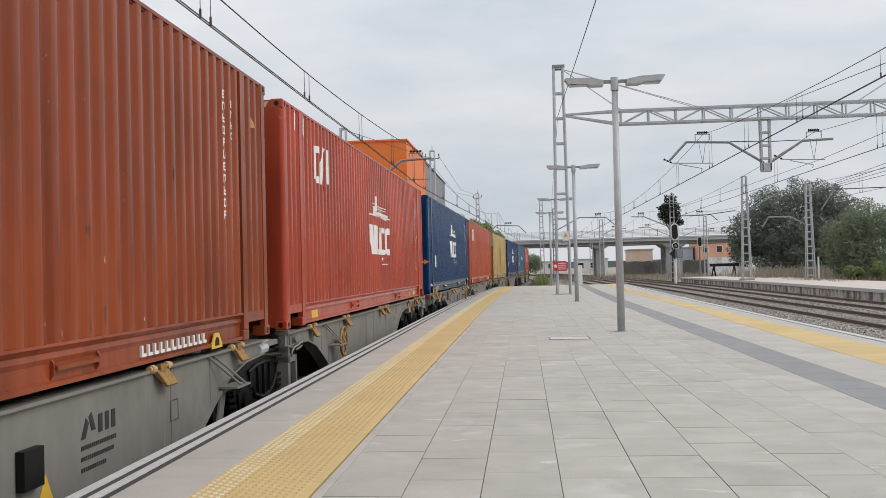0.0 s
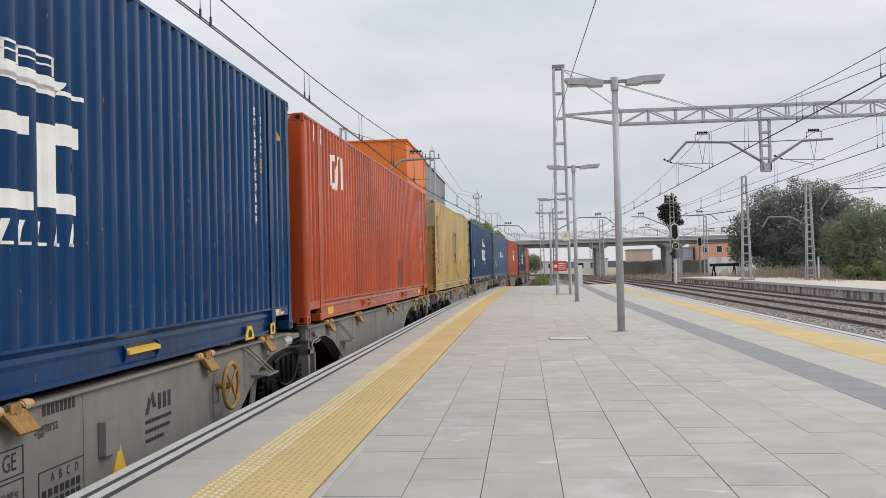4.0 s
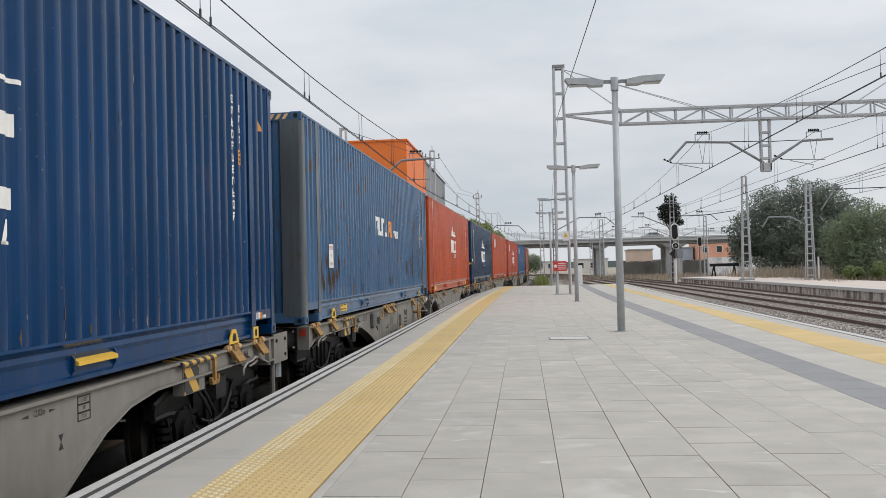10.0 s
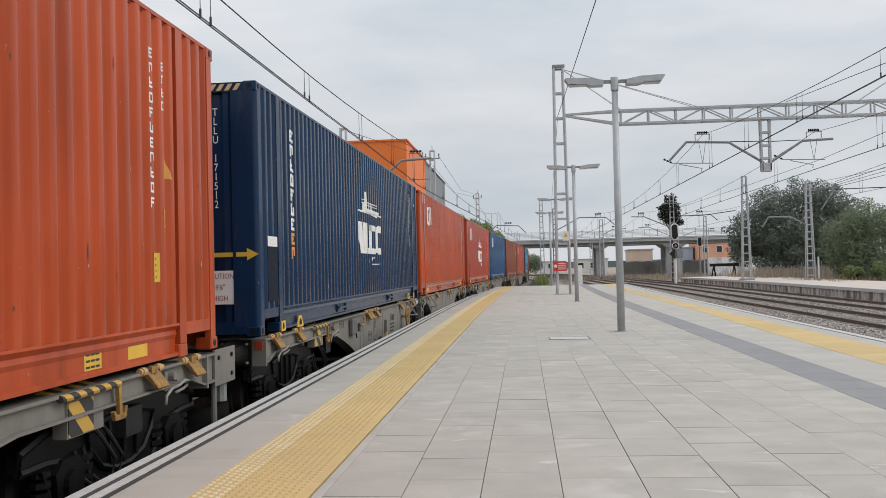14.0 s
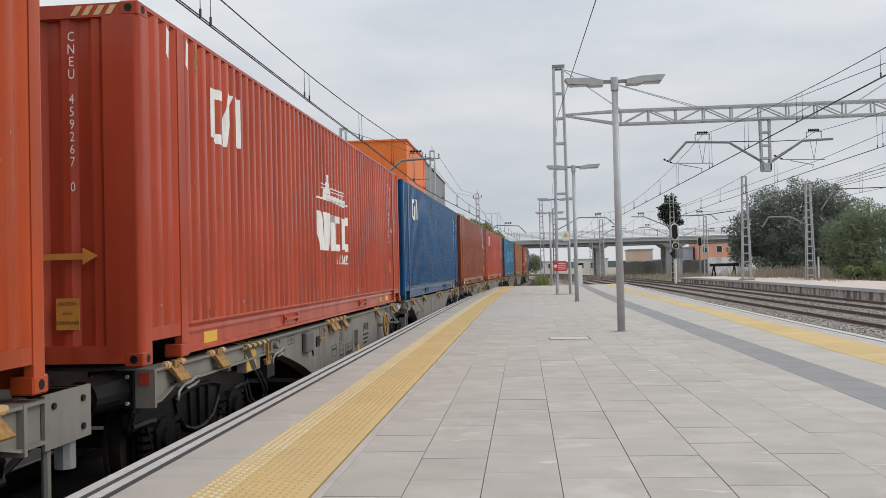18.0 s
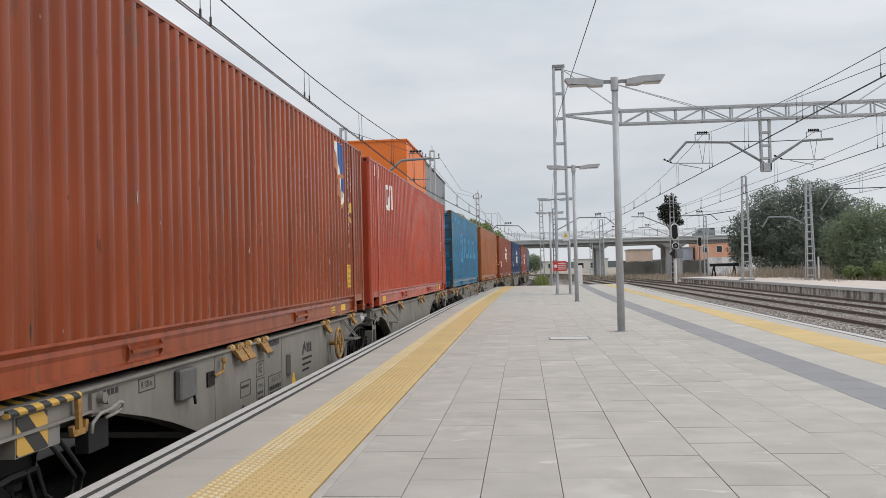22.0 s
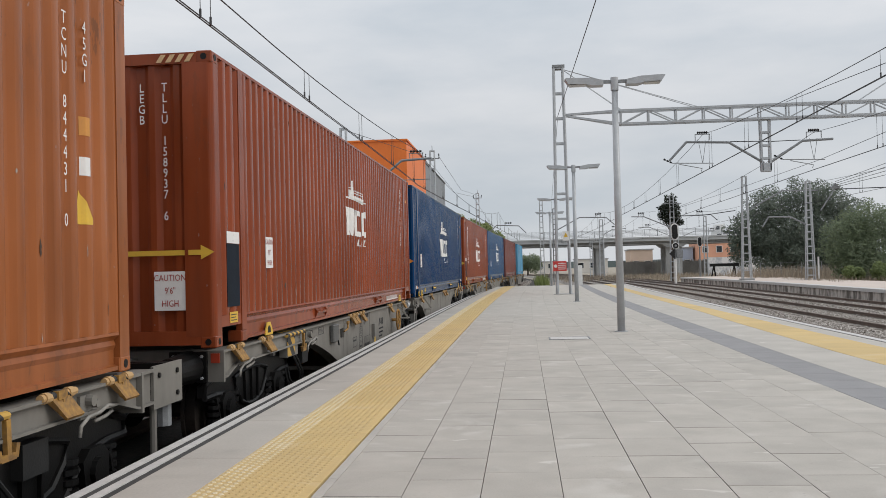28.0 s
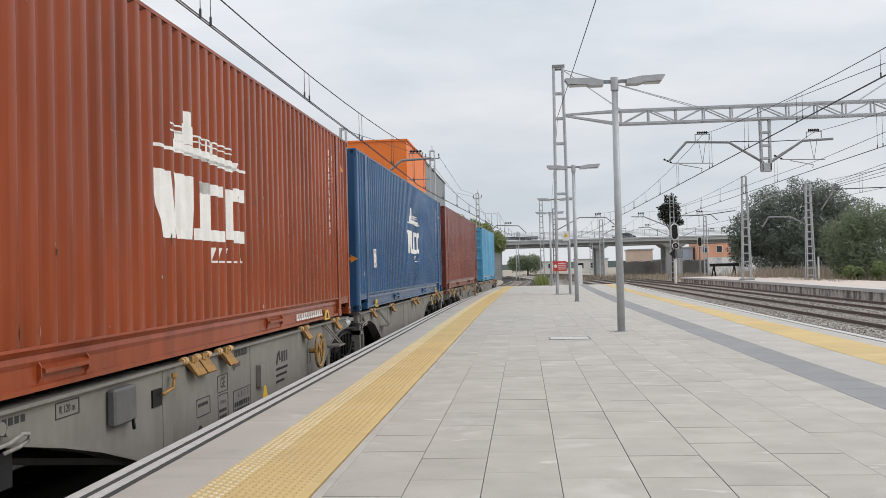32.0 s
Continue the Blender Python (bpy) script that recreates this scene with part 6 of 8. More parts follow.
        for x0, x1 in ((width / 2 - 0.105, width / 2 - 0.012),):
            bm = bm_new()
            left = [x0 + r_.uniform(-0.02, 0.025) for _ in zs]
            right = [x1 + r_.uniform(-0.02, 0.008) for _ in zs]
            vs = [(bm.verts.new((a_, -L / 2 - 0.004, z)), bm.verts.new((b_, -L / 2 - 0.004, z))) for a_, b_, z in zip(left, right, zs)]
            for u, v in zip(vs, vs[1:]):
                bm.faces.new((u[0], u[1], v[1], v[0]))
            part("rust_run", bm, rust, t, "flaking rust")
    if k != 21 and k != 20:
        trim_marks(t, k, L, width, marks, doors)


# ---------- wagons: two platforms on three bogies ----------
def sill_outline(flip):
    """Side of the deep beam, (y, z above rail): from the buffer end to the joint, or the other way round."""
    if not flip:
        low = [(0.968, 0.84), (1.08, 0.84), (1.38, 0.93), (4.2, 0.94), (4.6, 0.88), (5.1, 0.77), (5.6, 0.64), (6.2, 0.45), (6.7, 0.29), (7.05, 0.22), (11.8, 0.22), (12.15, 0.36), (12.6, 0.60), (13.05, 0.81), (13.6, 0.92), (14.3, 0.95)]
        return low + [(14.3, 1.09), (0.968, 1.09)]
    low = [(0.495, 0.93), (1.0, 0.95), (1.5, 0.93), (1.95, 0.83), (2.4, 0.63), (2.85, 0.39), (3.2, 0.22), (8.65, 0.22), (9.0, 0.35), (9.4, 0.56), (9.8, 0.76), (10.2, 0.88), (10.7, 0.94), (13.45, 0.93), (13.8, 0.84), (14.095, 0.84)]
    return low + [(14.095, 1.09), (0.495, 1.09)]


@lru_cache(None)
def beam_mesh(flip):
    bm = bm_new()
    prism(bm, sill_outline(flip), "x", 1.10, 1.185)
    return mesh_of(bm, "side_beam", WAGON)


@lru_cache(None)
def flange_mesh(flip):
    bm = bm_new()
    y0, y1 = (0.968, 14.3) if not flip else (0.495, 14.095)
    box(bm, 1.05, 1.23, y0, y1, 1.09, 1.112)
    return mesh_of(bm, "top_flange", WAGON)


@lru_cache(None)
def lower_flange_mesh(flip):
    bm = bm_new()
    low = [q for q in sill_outline(flip) if q[1] < 1.0]
    rows = [[bm.verts.new((x, y, z + dz)) for x, dz in ((1.05, 0.012), (1.225, 0.012), (1.225, -0.008), (1.05, -0.008))] for y, z in low]
    for a, b in zip(rows, rows[1:]):
        for i in range(4):
            bm.faces.new((a[i], b[i], b[(i + 1) % 4], a[(i + 1) % 4]))
    bm.faces.new(rows[0])
    bm.faces.new(rows[-1][::-1])
    bmesh.ops.recalc_face_normals(bm, faces=bm.faces)
    return mesh_of(bm, "lower_flange", WAGON)


@lru_cache(None)
def wheelset_mesh():
    bm = bm_new()
    for sx in (-1, 1):
        tube(bm, (sx * 0.80, 0, 0), (sx * 0.90, 0, 0), 0.46, 28)
        tube(bm, (sx * 0.765, 0, 0), (sx * 0.80, 0, 0), 0.49, 28)
        tube(bm, (sx * 0.90, 0, 0), (sx * 0.97, 0, 0), 0.14, 14)
        for i in range(6):
            a = i * math.pi / 3
            box(bm, sx * 0.902 - 0.006, sx * 0.902 + 0.006, 0.28 * math.cos(a) - 0.03, 0.28 * math.cos(a) + 0.03, 0.28 * math.sin(a) - 0.03, 0.28 * math.sin(a) + 0.03)
    tube(bm, (-0.8, 0, 0), (0.8, 0, 0), 0.08, 12)
    return mesh_of(bm, "wheelset", SHADED_RUST)


@lru_cache(None)
def bogie_frame_mesh():
    bm = bm_new()
    top = [(-1.45, 0.76), (-1.15, 0.84), (-0.75, 0.89), (-0.3, 0.91), (0.3, 0.91), (0.75, 0.89), (1.15, 0.84), (1.45, 0.76)]
    low = [(1.45, 0.64), (1.15, 0.64), (0.82, 0.60), (0.66, 0.48), (0.50, 0.34), (0.30, 0.26), (0.10, 0.235), (-0.10, 0.235), (-0.30, 0.26), (-0.50, 0.34), (-0.66, 0.48), (-0.82, 0.60), (-1.15, 0.64), (-1.45, 0.64)]
    win = [(-0.58, 0.74), (-0.3, 0.79), (0.0, 0.80), (0.3, 0.79), (0.58, 0.74), (0.52, 0.60), (0.36, 0.46), (0.12, 0.40), (-0.12, 0.40), (-0.36, 0.46), (-0.52, 0.60)]
    for sx in (-1, 1):
        prism(bm, top + low, "x", sx * 1.0 - 0.035, sx * 1.0 + 0.035)
        for outline, rr in ((top + low, 0.032), (win, 0.026)):
            sweep(bm, [(sx * 1.045, y, z) for y, z in outline + outline[:2]], rr, 6)
        for u in (-0.22, 0.0, 0.22):
            bar(bm, (sx * 1.04, u, 0.42), (sx * 1.04, u * 1.1, 0.79), 0.05, 0.03)
        for y in (-0.9, 0.9):
            prism(bm, [(y - 0.16, 0.32), (y + 0.16, 0.32), (y + 0.20, 0.56), (y + 0.10, 0.64), (y - 0.10, 0.64), (y - 0.20, 0.56)], "x", sx * 1.03 - 0.07, sx * 1.03 + 0.07)
            tube(bm, (sx * 1.10, y, 0.46), (sx * 1.14, y, 0.46), 0.11, 14)
            for u in (-0.29, 0.29):
                for j in range(4):
                    tube(bm, (sx * 1.03, y + u, 0.36 + 0.07 * j), (sx * 1.03, y + u, 0.40 + 0.07 * j), 0.075, 10)
        bar(bm, (sx * 1.08, -1.1, 0.30), (sx * 1.08, -1.25, 0.62), 0.03, 0.03)
        bar(bm, (sx * 1.08, 1.2, 0.28), (sx * 1.08, 1.12, 0.58), 0.03, 0.03)
    box(bm, -1.0, 1.0, -0.22, 0.22, 0.45, 0.80)
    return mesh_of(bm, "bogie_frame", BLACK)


wheels = []


def bogie(parent, y, name="bogie"):
    b = piece("bogie", bogie_frame_mesh(), parent, pose(0, y, 0))
    for u in (-0.9, 0.9):
        ws = piece("wheelset", wheelset_mesh(), b, pose(0, u, 0.46))
        wheels.append(ws)
    return b


@lru_cache(None)
def clamp_mesh():
    """A folded-down container clamp on its striped pivot bar."""
    bm = bm_new()
    prism(bm, [(0.0, 0.02), (0.035, 0.03), (0.13, -0.17), (0.11, -0.19), (0.02, -0.05)], "y", -0.15, 0.10)
    for v in bm.verts:
        v.co.y -= 0.62 * min(0.0, v.co.z)
    box(bm, 0.045, 0.075, 0.0, 0.03, -0.16, -0.02)
    box(bm, 0.03, 0.075, -0.06, 0.06, -0.03, 0.035)
    return mesh_of(bm, "clamp_plate", AMBER)


def stripe_material(name, period, pale=(0.5, 0.30, 0.06, 1)):
    m = bpy.data.materials.new(name)
    m.use_nodes = True
    n, l = m.node_tree.nodes, m.node_tree.links
    tc = n.new("ShaderNodeTexCoord")
    sep = n.new("ShaderNodeSeparateXYZ")
    l.new(tc.outputs["Object"], sep.inputs[0])
    s = n.new("ShaderNodeMath")
    s.operation = "ADD"
    l.new(sep.outputs["Y"], s.inputs[0])
    l.new(sep.outputs["Z"], s.inputs[1])
    f = n.new("ShaderNodeMath")
    f.operation = "PINGPONG"
    f.inputs[1].default_value = period
    l.new(s.outputs[0], f.inputs[0])
    c = n.new("ShaderNodeMath")
    c.operation = "GREATER_THAN"
    c.inputs[1].default_value = period / 2
    l.new(f.outputs[0], c.inputs[0])
    mx = n.new("ShaderNodeMixRGB")
    mx.inputs[1].default_value, mx.inputs[2].default_value = (0.03, 0.03, 0.03, 1), pale
    l.new(c.outputs[0], mx.inputs[0])
    l.new(mx.outputs[0], n["Principled BSDF"].inputs["Base Color"])
    n["Principled BSDF"].inputs["Roughness"].default_value = 0.6
    return m


STRIPES = stripe_material("hazard_stripes", 0.09)
BROAD = stripe_material("broad_hazard_stripes", 0.17)
SLEEVE = stripe_material("worn_sleeve_bands", 0.22, (0.46, 0.29, 0.13, 1))


@lru_cache(None)
def pivot_mesh():
    bm = bm_new()
    tube(bm, (0.03, -0.24, 0.0), (0.03, 0.24, 0.0), 0.032, 10)
    for y in (-0.2, -0.04, 0.12):
        tube(bm, (0.03, y, 0.0), (0.03, y + 0.07, 0.0), 0.042, 10)
    return mesh_of(bm, "pivot_bar", SLEEVE)


def wagon_half(label, flip, wheel, lettered):
    """One platform of an articulated wagon; y runs from the buffer end (or from the joint) away from the camera."""
    t = thing("container_wagon", label, "goods wagon", group="articulated container wagons")
    def yy(y):
        return 14.795 - y if flip else y
    for rz in (1, -1):
        for nm, me in (("side_beam", beam_mesh(flip)), ("top_flange", flange_mesh(flip)), ("lower_flange", lower_flange_mesh(flip))):
            o = piece(nm, me, t)
            if rz < 0:
                o.matrix_basis = Matrix.Diagonal((-1, 1, 1, 1))
    bm = bm_new()
    box(bm, -1.1, 1.1, 7.0 if not flip else 2.6, 12.1 if not flip else 9.0, 0.24, 0.30)
    box(bm, -0.35, 0.35, min(yy(0.7), yy(14.6)), max(yy(0.7), yy(14.6)), 0.62, 1.05)
    part("centre_beam", bm, WAGON, t)
    for y in np.arange(1.5, 14.3, 1.6):
        bm = bm_new()
        box(bm, -1.1, 1.1, yy(y) - 0.05, yy(y) + 0.05, 0.85, 1.08)
        part("cross_beam", bm, WAGON, t)
    for y, z in ((2.4, 0.66), (3.65, 0.24), (5.9, 0.24), (8.1, 0.24)) if flip else ((6.75, 0.30), (9.1, 0.24), (11.65, 0.24), (12.6, 0.63)):
        for sx in (-1, 1):
            bm = bm_new()
            box(bm, sx * 1.187 - 0.0025, sx * 1.187 + 0.0025, y - 0.009, y + 0.009, z, 1.088)
            part("weld_seam", bm, WAGON, t)
    # headstock, buffers, coupling, markers
    bm = bm_new()
    box(bm, -1.235, 1.235, min(yy(0.93), yy(0.967)), max(yy(0.93), yy(0.967)), 0.80, 1.113)
    part("headstock", bm, WAGON, t)
    for sx in (-1, 1):
        bm = bm_new()
        tube(bm, (sx * 0.88, yy(0.93), 0.95), (sx * 0.88, yy(0.40), 0.95), 0.165, 18, 0.135)
        box(bm, sx * 0.88 - 0.19, sx * 0.88 + 0.19, min(yy(0.89), yy(0.929)), max(yy(0.89), yy(0.929)), 0.80, 1.105)
        tube(bm, (sx * 0.88, yy(0.40), 0.95), (sx * 0.88, yy(0.10), 0.95), 0.10, 14)
        box(bm, sx * 0.88 - 0.24, sx * 0.88 + 0.24, min(yy(0.03), yy(0.10)), max(yy(0.03), yy(0.10)), 0.79, 1.10)
        bmesh.ops.bevel(bm, geom=[e for e in bm.edges if e.is_manifold and e.calc_face_angle(0) > 1.2], offset=0.012, segments=1, affect="EDGES")
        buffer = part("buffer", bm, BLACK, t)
        for u in (-0.145, 0.145):
            for v in (0.845, 1.06):
                bm = bm_new()
                tube(bm, (sx * 0.88 + u, yy(0.889), v), (sx * 0.88 + u, yy(0.87), v), 0.016, 6)
                part("bolt", bm, GALV, buffer)
        if flip:
            bm = bm_new()
            box(bm, sx * 1.20 - 0.012, sx * 1.20 + 0.012, 14.10, 14.70, 0.78, 1.13)
            sp_ = part("side_plate", bm, WAGON, t)
            for u, v in ((14.58, 0.86), (14.58, 1.05), (14.2, 1.05)):
                bm = bm_new()
                tube(bm, (sx * 1.21, u, v), (sx * 1.228, u, v), 0.022, 8)
                part("bolt", bm, BLACK, sp_)
            bm = bm_new()
            tube(bm, (sx * 1.16, 14.2, 0.80), (sx * 1.16, 14.2, 0.36), 0.03, 8)
            part("step_post", bm, WAGON, t)
            bm = bm_new()
            tube(bm, (sx * 1.10, 14.55, 0.80), (sx * 1.10, 14.55, 0.58), 0.07, 10)
            part("step_post", bm, DARKGALV, t)
    if not flip:
        bm = bm_new()
        box(bm, 1.105, 1.195, 0.918, 0.929, 0.99, 1.085)
        part("reflector", bm, mat("red_reflector", (0.45, 0.06, 0.03), None, 0.3, bump=0) if "red_reflector" not in bpy.data.materials else bpy.data.materials["red_reflector"], t)
    bm = bm_new()
    box(bm, -0.06, 0.06, min(yy(0.0), yy(0.7)), max(yy(0.0), yy(0.7)), 0.80, 0.92)
    tube(bm, (0.5, yy(0.6), 0.7), (0.45, yy(0.05), 0.45), 0.03, 8)
    part("coupling", bm, BLACK, t)
    # clamps along the flange
    for y in ((1.36, 2.40, 7.30, 7.56, 8.18, 11.35, 13.3) if not flip else (1.76, 4.0, 7.35, 8.0, 12.6, 13.45)):
        c = piece("clamp_plate", clamp_mesh(), t, pose(1.19, y, 1.115) @ Matrix.Diagonal((0.85, 0.9, 0.85, 1)))
        piece("pivot_bar", pivot_mesh(), c, pose(0, 0, 0))
    # striped board in its step-down frame and the yellow hook over the end bogie
    yb = 3.52 if not flip else 11.50
    bm = bm_new()
    box(bm, 1.10, 1.20, yb - 0.19, yb + 0.32, 0.80, 1.06)
    part("board_frame", bm, WAGON, t)
    bm = bm_new()
    box(bm, 1.20, 1.208, yb - 0.18, yb + 0.16, 0.81, 1.04)
    part("hazard_board", bm, BROAD, t, "black and yellow striped board")
    bm = bm_new()
    prism(bm, [(1.05, 1.115), (1.24, 1.07), (1.24, 1.09), (1.05, 1.14)], "y", yb - 0.30, yb + 0.30)
    tube(bm, (1.235, yb - 0.34, 1.085), (1.235, yb + 0.50, 1.085), 0.026, 8)
    part("folded_flap", bm, STRIPES, t)
    bm = bm_new()
    bar(bm, (1.235, yb + 0.49, 1.06), (1.235, yb + 0.50, 0.86), 0.03, 0.045)
    bar(bm, (1.235, yb + 0.42, 0.84), (1.235, yb + 0.57, 0.84), 0.03, 0.04)
    bar(bm, (1.235, yb + 0.57, 0.83), (1.235, yb + 0.59, 0.91), 0.03, 0.035)
    bar(bm, (1.235, yb + 0.42, 0.83), (1.235, yb + 0.40, 0.89), 0.03, 0.03)
    part("yellow_hook", bm, AMBER, t)
    bm = bm_new()
    for u in (0.0, 0.12):
        sweep(bm, [(1.10, yb + 0.30 + u, 0.84), (1.14, yb + 0.42 + u, 0.70), (1.16, yb + 0.58 + u, 0.52), (1.14, yb + 0.56 + u, 0.40), (1.10, yb + 0.40 + u, 0.34), (1.08, yb + 0.22 + u, 0.46), (1.06, yb + 0.16 + u, 0.66)], 0.016, 6)
    part("brake_hose", bm, RUBBER, t)
    bm = bm_new()
    box(bm, 1.02, 1.12, yb + 0.85, yb + 1.15, 0.62, 0.84)
    part("valve_box", bm, RUBBER, t)
    # release levers by the bogies
    for yl in ((1.55, 4.35) if not flip else (0.75, 13.0)):
        bm = bm_new()
        box(bm, 1.186, 1.21, yl - 0.10, yl + 0.06, 0.90, 1.06)
        tube(bm, (1.19, yl, 1.02), (1.26, yl, 1.02), 0.04, 10)
        tube(bm, (1.19, yl + 0.08, 0.99), (1.25, yl + 0.08, 0.99), 0.03, 10)
        lv = part("lever_bracket", bm, WAGON, t)
        bm = bm_new()
        sweep(bm, [(1.25, yl - 0.19, 0.80), (1.25, yl - 0.17, 0.87), (1.26, yl - 0.08, 0.92), (1.27, yl + 0.06, 0.93), (1.27, yl + 0.18, 0.96), (1.27, yl + 0.25, 0.95), (1.26, yl + 0.26, 0.91), (1.25, yl + 0.18, 0.885), (1.25, yl + 0.02, 0.875)], 0.0135, 7)
        part("lever", bm, LEVERGREY, lv, "pale grey curved release lever", smooth=True)
    # upright ribs where the beam's web changes plane
    for y0, y1 in (((6.95, 7.42), (11.05, 11.5)) if not flip else ((3.95, 4.5), (6.6, 7.1))):
        bm = bm_new()
        prism(bm, [(1.184, y0), (1.20, y0 + 0.05), (1.20, y1 - 0.05), (1.184, y1)], "z", 0.24, 1.085)
        part("stiffener", bm, WAGON, t)
    # triangular step bracket
    for side in (1,):
        ys = 12.75 if not flip else 2.75 if wheel else 2.55
        bm = bm_new()
        for u in (0.0, 0.14):
            tube(bm, (1.20, ys - 0.22 + u, 1.08), (1.36, ys + 0.24 + u, 0.76), 0.012, 6)
        box(bm, 1.19, 1.38, ys + 0.08, ys + 0.50, 0.735, 0.755)
        prism(bm, [(ys + 0.10, 0.735), (ys + 0.24, 0.735), (ys + 0.12, 0.42), (ys - 0.02, 0.42)], "x", 1.186, 1.21)
        part("step_bracket", bm, WAGON, t)
    if flip:
        bm = bm_new()
        box(bm, 1.02, 1.19, 0.60, 0.70, 0.30, 1.13)
        box(bm, 1.02, 1.19, 0.95, 1.02, 0.30, 0.80)
        box(bm, 1.02, 1.19, 0.60, 1.02, 0.72, 0.80)
        part("joint_post", bm, WAGON, t)
        bm = bm_new()
        tube(bm, (1.1, 0.1, 1.02), (1.1, 0.6, 1.0), 0.03, 8)
        tube(bm, (1.0, -0.3, 0.9), (1.12, 0.5, 0.85), 0.025, 8)
        part("hose", bm, RUBBER, t)
    else:
        # plate over the joint with its couplings
        bm = bm_new()
        box(bm, 0.6, 1.17, 14.1, 15.0, 1.0, 1.06)
        part("joint_plate", bm, WAGON, t)
        bm = bm_new()
        tube(bm, (1.12, 13.85, 1.02), (1.12, 14.75, 1.03), 0.04, 8)
        tube(bm, (1.17, 14.15, 1.0), (1.17, 14.45, 1.0), 0.06, 8)
        part("pipe_joint", bm, GALV, t)
    if wheel:
        bm = bm_new()
        n, m_ = 28, 8
        c = Vector((1.33, wheel, 0.78))
        rings = []
        for i in range(n):
            d = Vector((0, math.cos(2 * math.pi * i / n), math.sin(2 * math.pi * i / n)))
            rings.append([bm.verts.new(c + d * (0.22 + 0.021 * math.cos(2 * math.pi * j / m_)) + Vector((0.021 * math.sin(2 * math.pi * j / m_), 0, 0))) for j in range(m_)])
        for ra, rb in zip(rings, rings[1:] + rings[:1]):
            for j in range(m_):
                bm.faces.new((ra[j], rb[j], rb[(j + 1) % m_], ra[(j + 1) % m_]))
        rim = part("handwheel", bm, AMBER, t, "yellow spoked brake wheel")
        for i in range(4):
            bm = bm_new()
            a = math.pi / 4 + i * math.pi / 2
            tube(bm, c, c + Vector((0, 0.215 * math.cos(a), 0.215 * math.sin(a))), 0.013, 6)
            part("spoke", bm, AMBER, rim)
        bm = bm_new()
        tube(bm, c - Vector((0.15, 0, 0)), c + Vector((0.03, 0, 0)), 0.035, 10)
        part("hub", bm, AMBER, rim)
    def panel(y0, y1, z0, z1):
        bm = bm_new()
        for a in ((y0, y1, z0, z0 + 0.008), (y0, y1, z1 - 0.008, z1), (y0, y0 + 0.01, z0, z1), (y1 - 0.01, y1, z0, z1)):
            box(bm, 1.1862, 1.188, a[0], a[1], a[2], a[3])
        return part("marking_frame", bm, BLACKINK, t)

    def words(y, z, body, size):
        piece("lettering", text_mesh(body, size, BLACKINK), t, Matrix.Translation((1.1885, y, z)) @ pose(0, 0, 0, 90, 0, 90))

    if flip:
        words(8.98, 1.03, "12,02m", 0.06)
        bm = bm_new()
        for y0, y1 in ((8.78, 8.86), (9.18, 9.10)):
            prism(bm, [(y0, 1.025), (y1, 1.035), (y1, 1.015)], "x", 1.1862, 1.188)
        part("marking_arrow", bm, BLACKINK, t)
        for i in range(3):
            panel(9.46, 9.64, 0.89 + 0.056 * i, 0.95 + 0.056 * i)
            words(9.55, 0.92 + 0.056 * i, ("TI.20", "TIP", "a  RET")[i], 0.04)
        bm = bm_new()
        prism(bm, [(9.21, 0.75), (9.27, 0.75), (9.24, 0.80)], "x", 1.1862, 1.188)
        prism(bm, [(9.21, 0.85), (9.27, 0.85), (9.24, 0.80)], "x", 1.1862, 1.188)
        part("round_mark", bm, BLACKINK, t)
    if lettered:
        # equipment and lettering of this platform
        bm = bm_new()
        box(bm, 1.19, 1.26, 5.74, 6.10, 0.78, 1.05)
        bmesh.ops.bevel(bm, geom=bm.edges[:], offset=0.015, segments=1, affect="EDGES")
        eq = part("equipment_box", bm, mat("dark_grey_box", (0.12, 0.12, 0.115), (0.08, 0.08, 0.078), 0.6), t, "dark grey equipment box")
        bm = bm_new()
        bar(bm, (1.26, 6.02, 0.80), (1.27, 6.02, 0.72), 0.02, 0.02)
        part("latch", bm, BLACK, eq)
        bm = bm_new()
        box(bm, 1.19, 1.245, 9.30, 9.52, 0.60, 0.84)
        part("brake_box", bm, BLACK if "with lettering" in label else WAGON, t)
        bm = bm_new()
        box(bm, 1.186, 1.20, 6.52, 6.70, 0.80, 0.94)
        part("lever_socket", bm, BLACK, t)
        bm = bm_new()
        tube(bm, (1.22, 6.66, 0.89), (1.24, 6.84, 0.92), 0.014, 6)
        tube(bm, (1.24, 6.84, 0.92), (1.24, 6.86, 1.0), 0.014, 6)
        tube(bm, (1.24, 6.86, 1.0), (1.24, 6.87, 1.04), 0.026, 8)
        part("change_lever", bm, AMBER, t)
        def bars(y0, y1, z, h, n):
            bm = bm_new()
            w_ = (y1 - y0) / n
            for i in range(n):
                box(bm, 1.1862, 1.188, y0 + i * w_, y0 + (i + 0.68) * w_, z - h / 2, z + h / 2)
            part("marking_line", bm, BLACKINK, t)
        panel(5.05, 5.36, 0.95, 1.06)
        words(5.20, 1.005, "R 120 m", 0.075)
        bars(4.40, 4.72, 1.03, 0.045, 5)
        panel(8.06, 8.36, 0.70, 0.87)
        words(8.21, 0.785, "GE", 0.15)
        panel(8.06, 8.36, 0.34, 0.68)
        words(8.21, 0.60, "29 000 kg", 0.055)
        for i in range(3):
            bars(8.10, 8.32, 0.52 - 0.06 * i, 0.03, 4)
        bars(8.58, 9.0, 1.035, 0.07, 8)
        words(8.62, 0.93, "Sggmrss", 0.11)
        panel(8.52, 9.10, 0.42, 0.66)
        words(8.84, 0.60, "A   B   C   D", 0.085)
        bars(8.56, 9.06, 0.51, 0.05, 7)
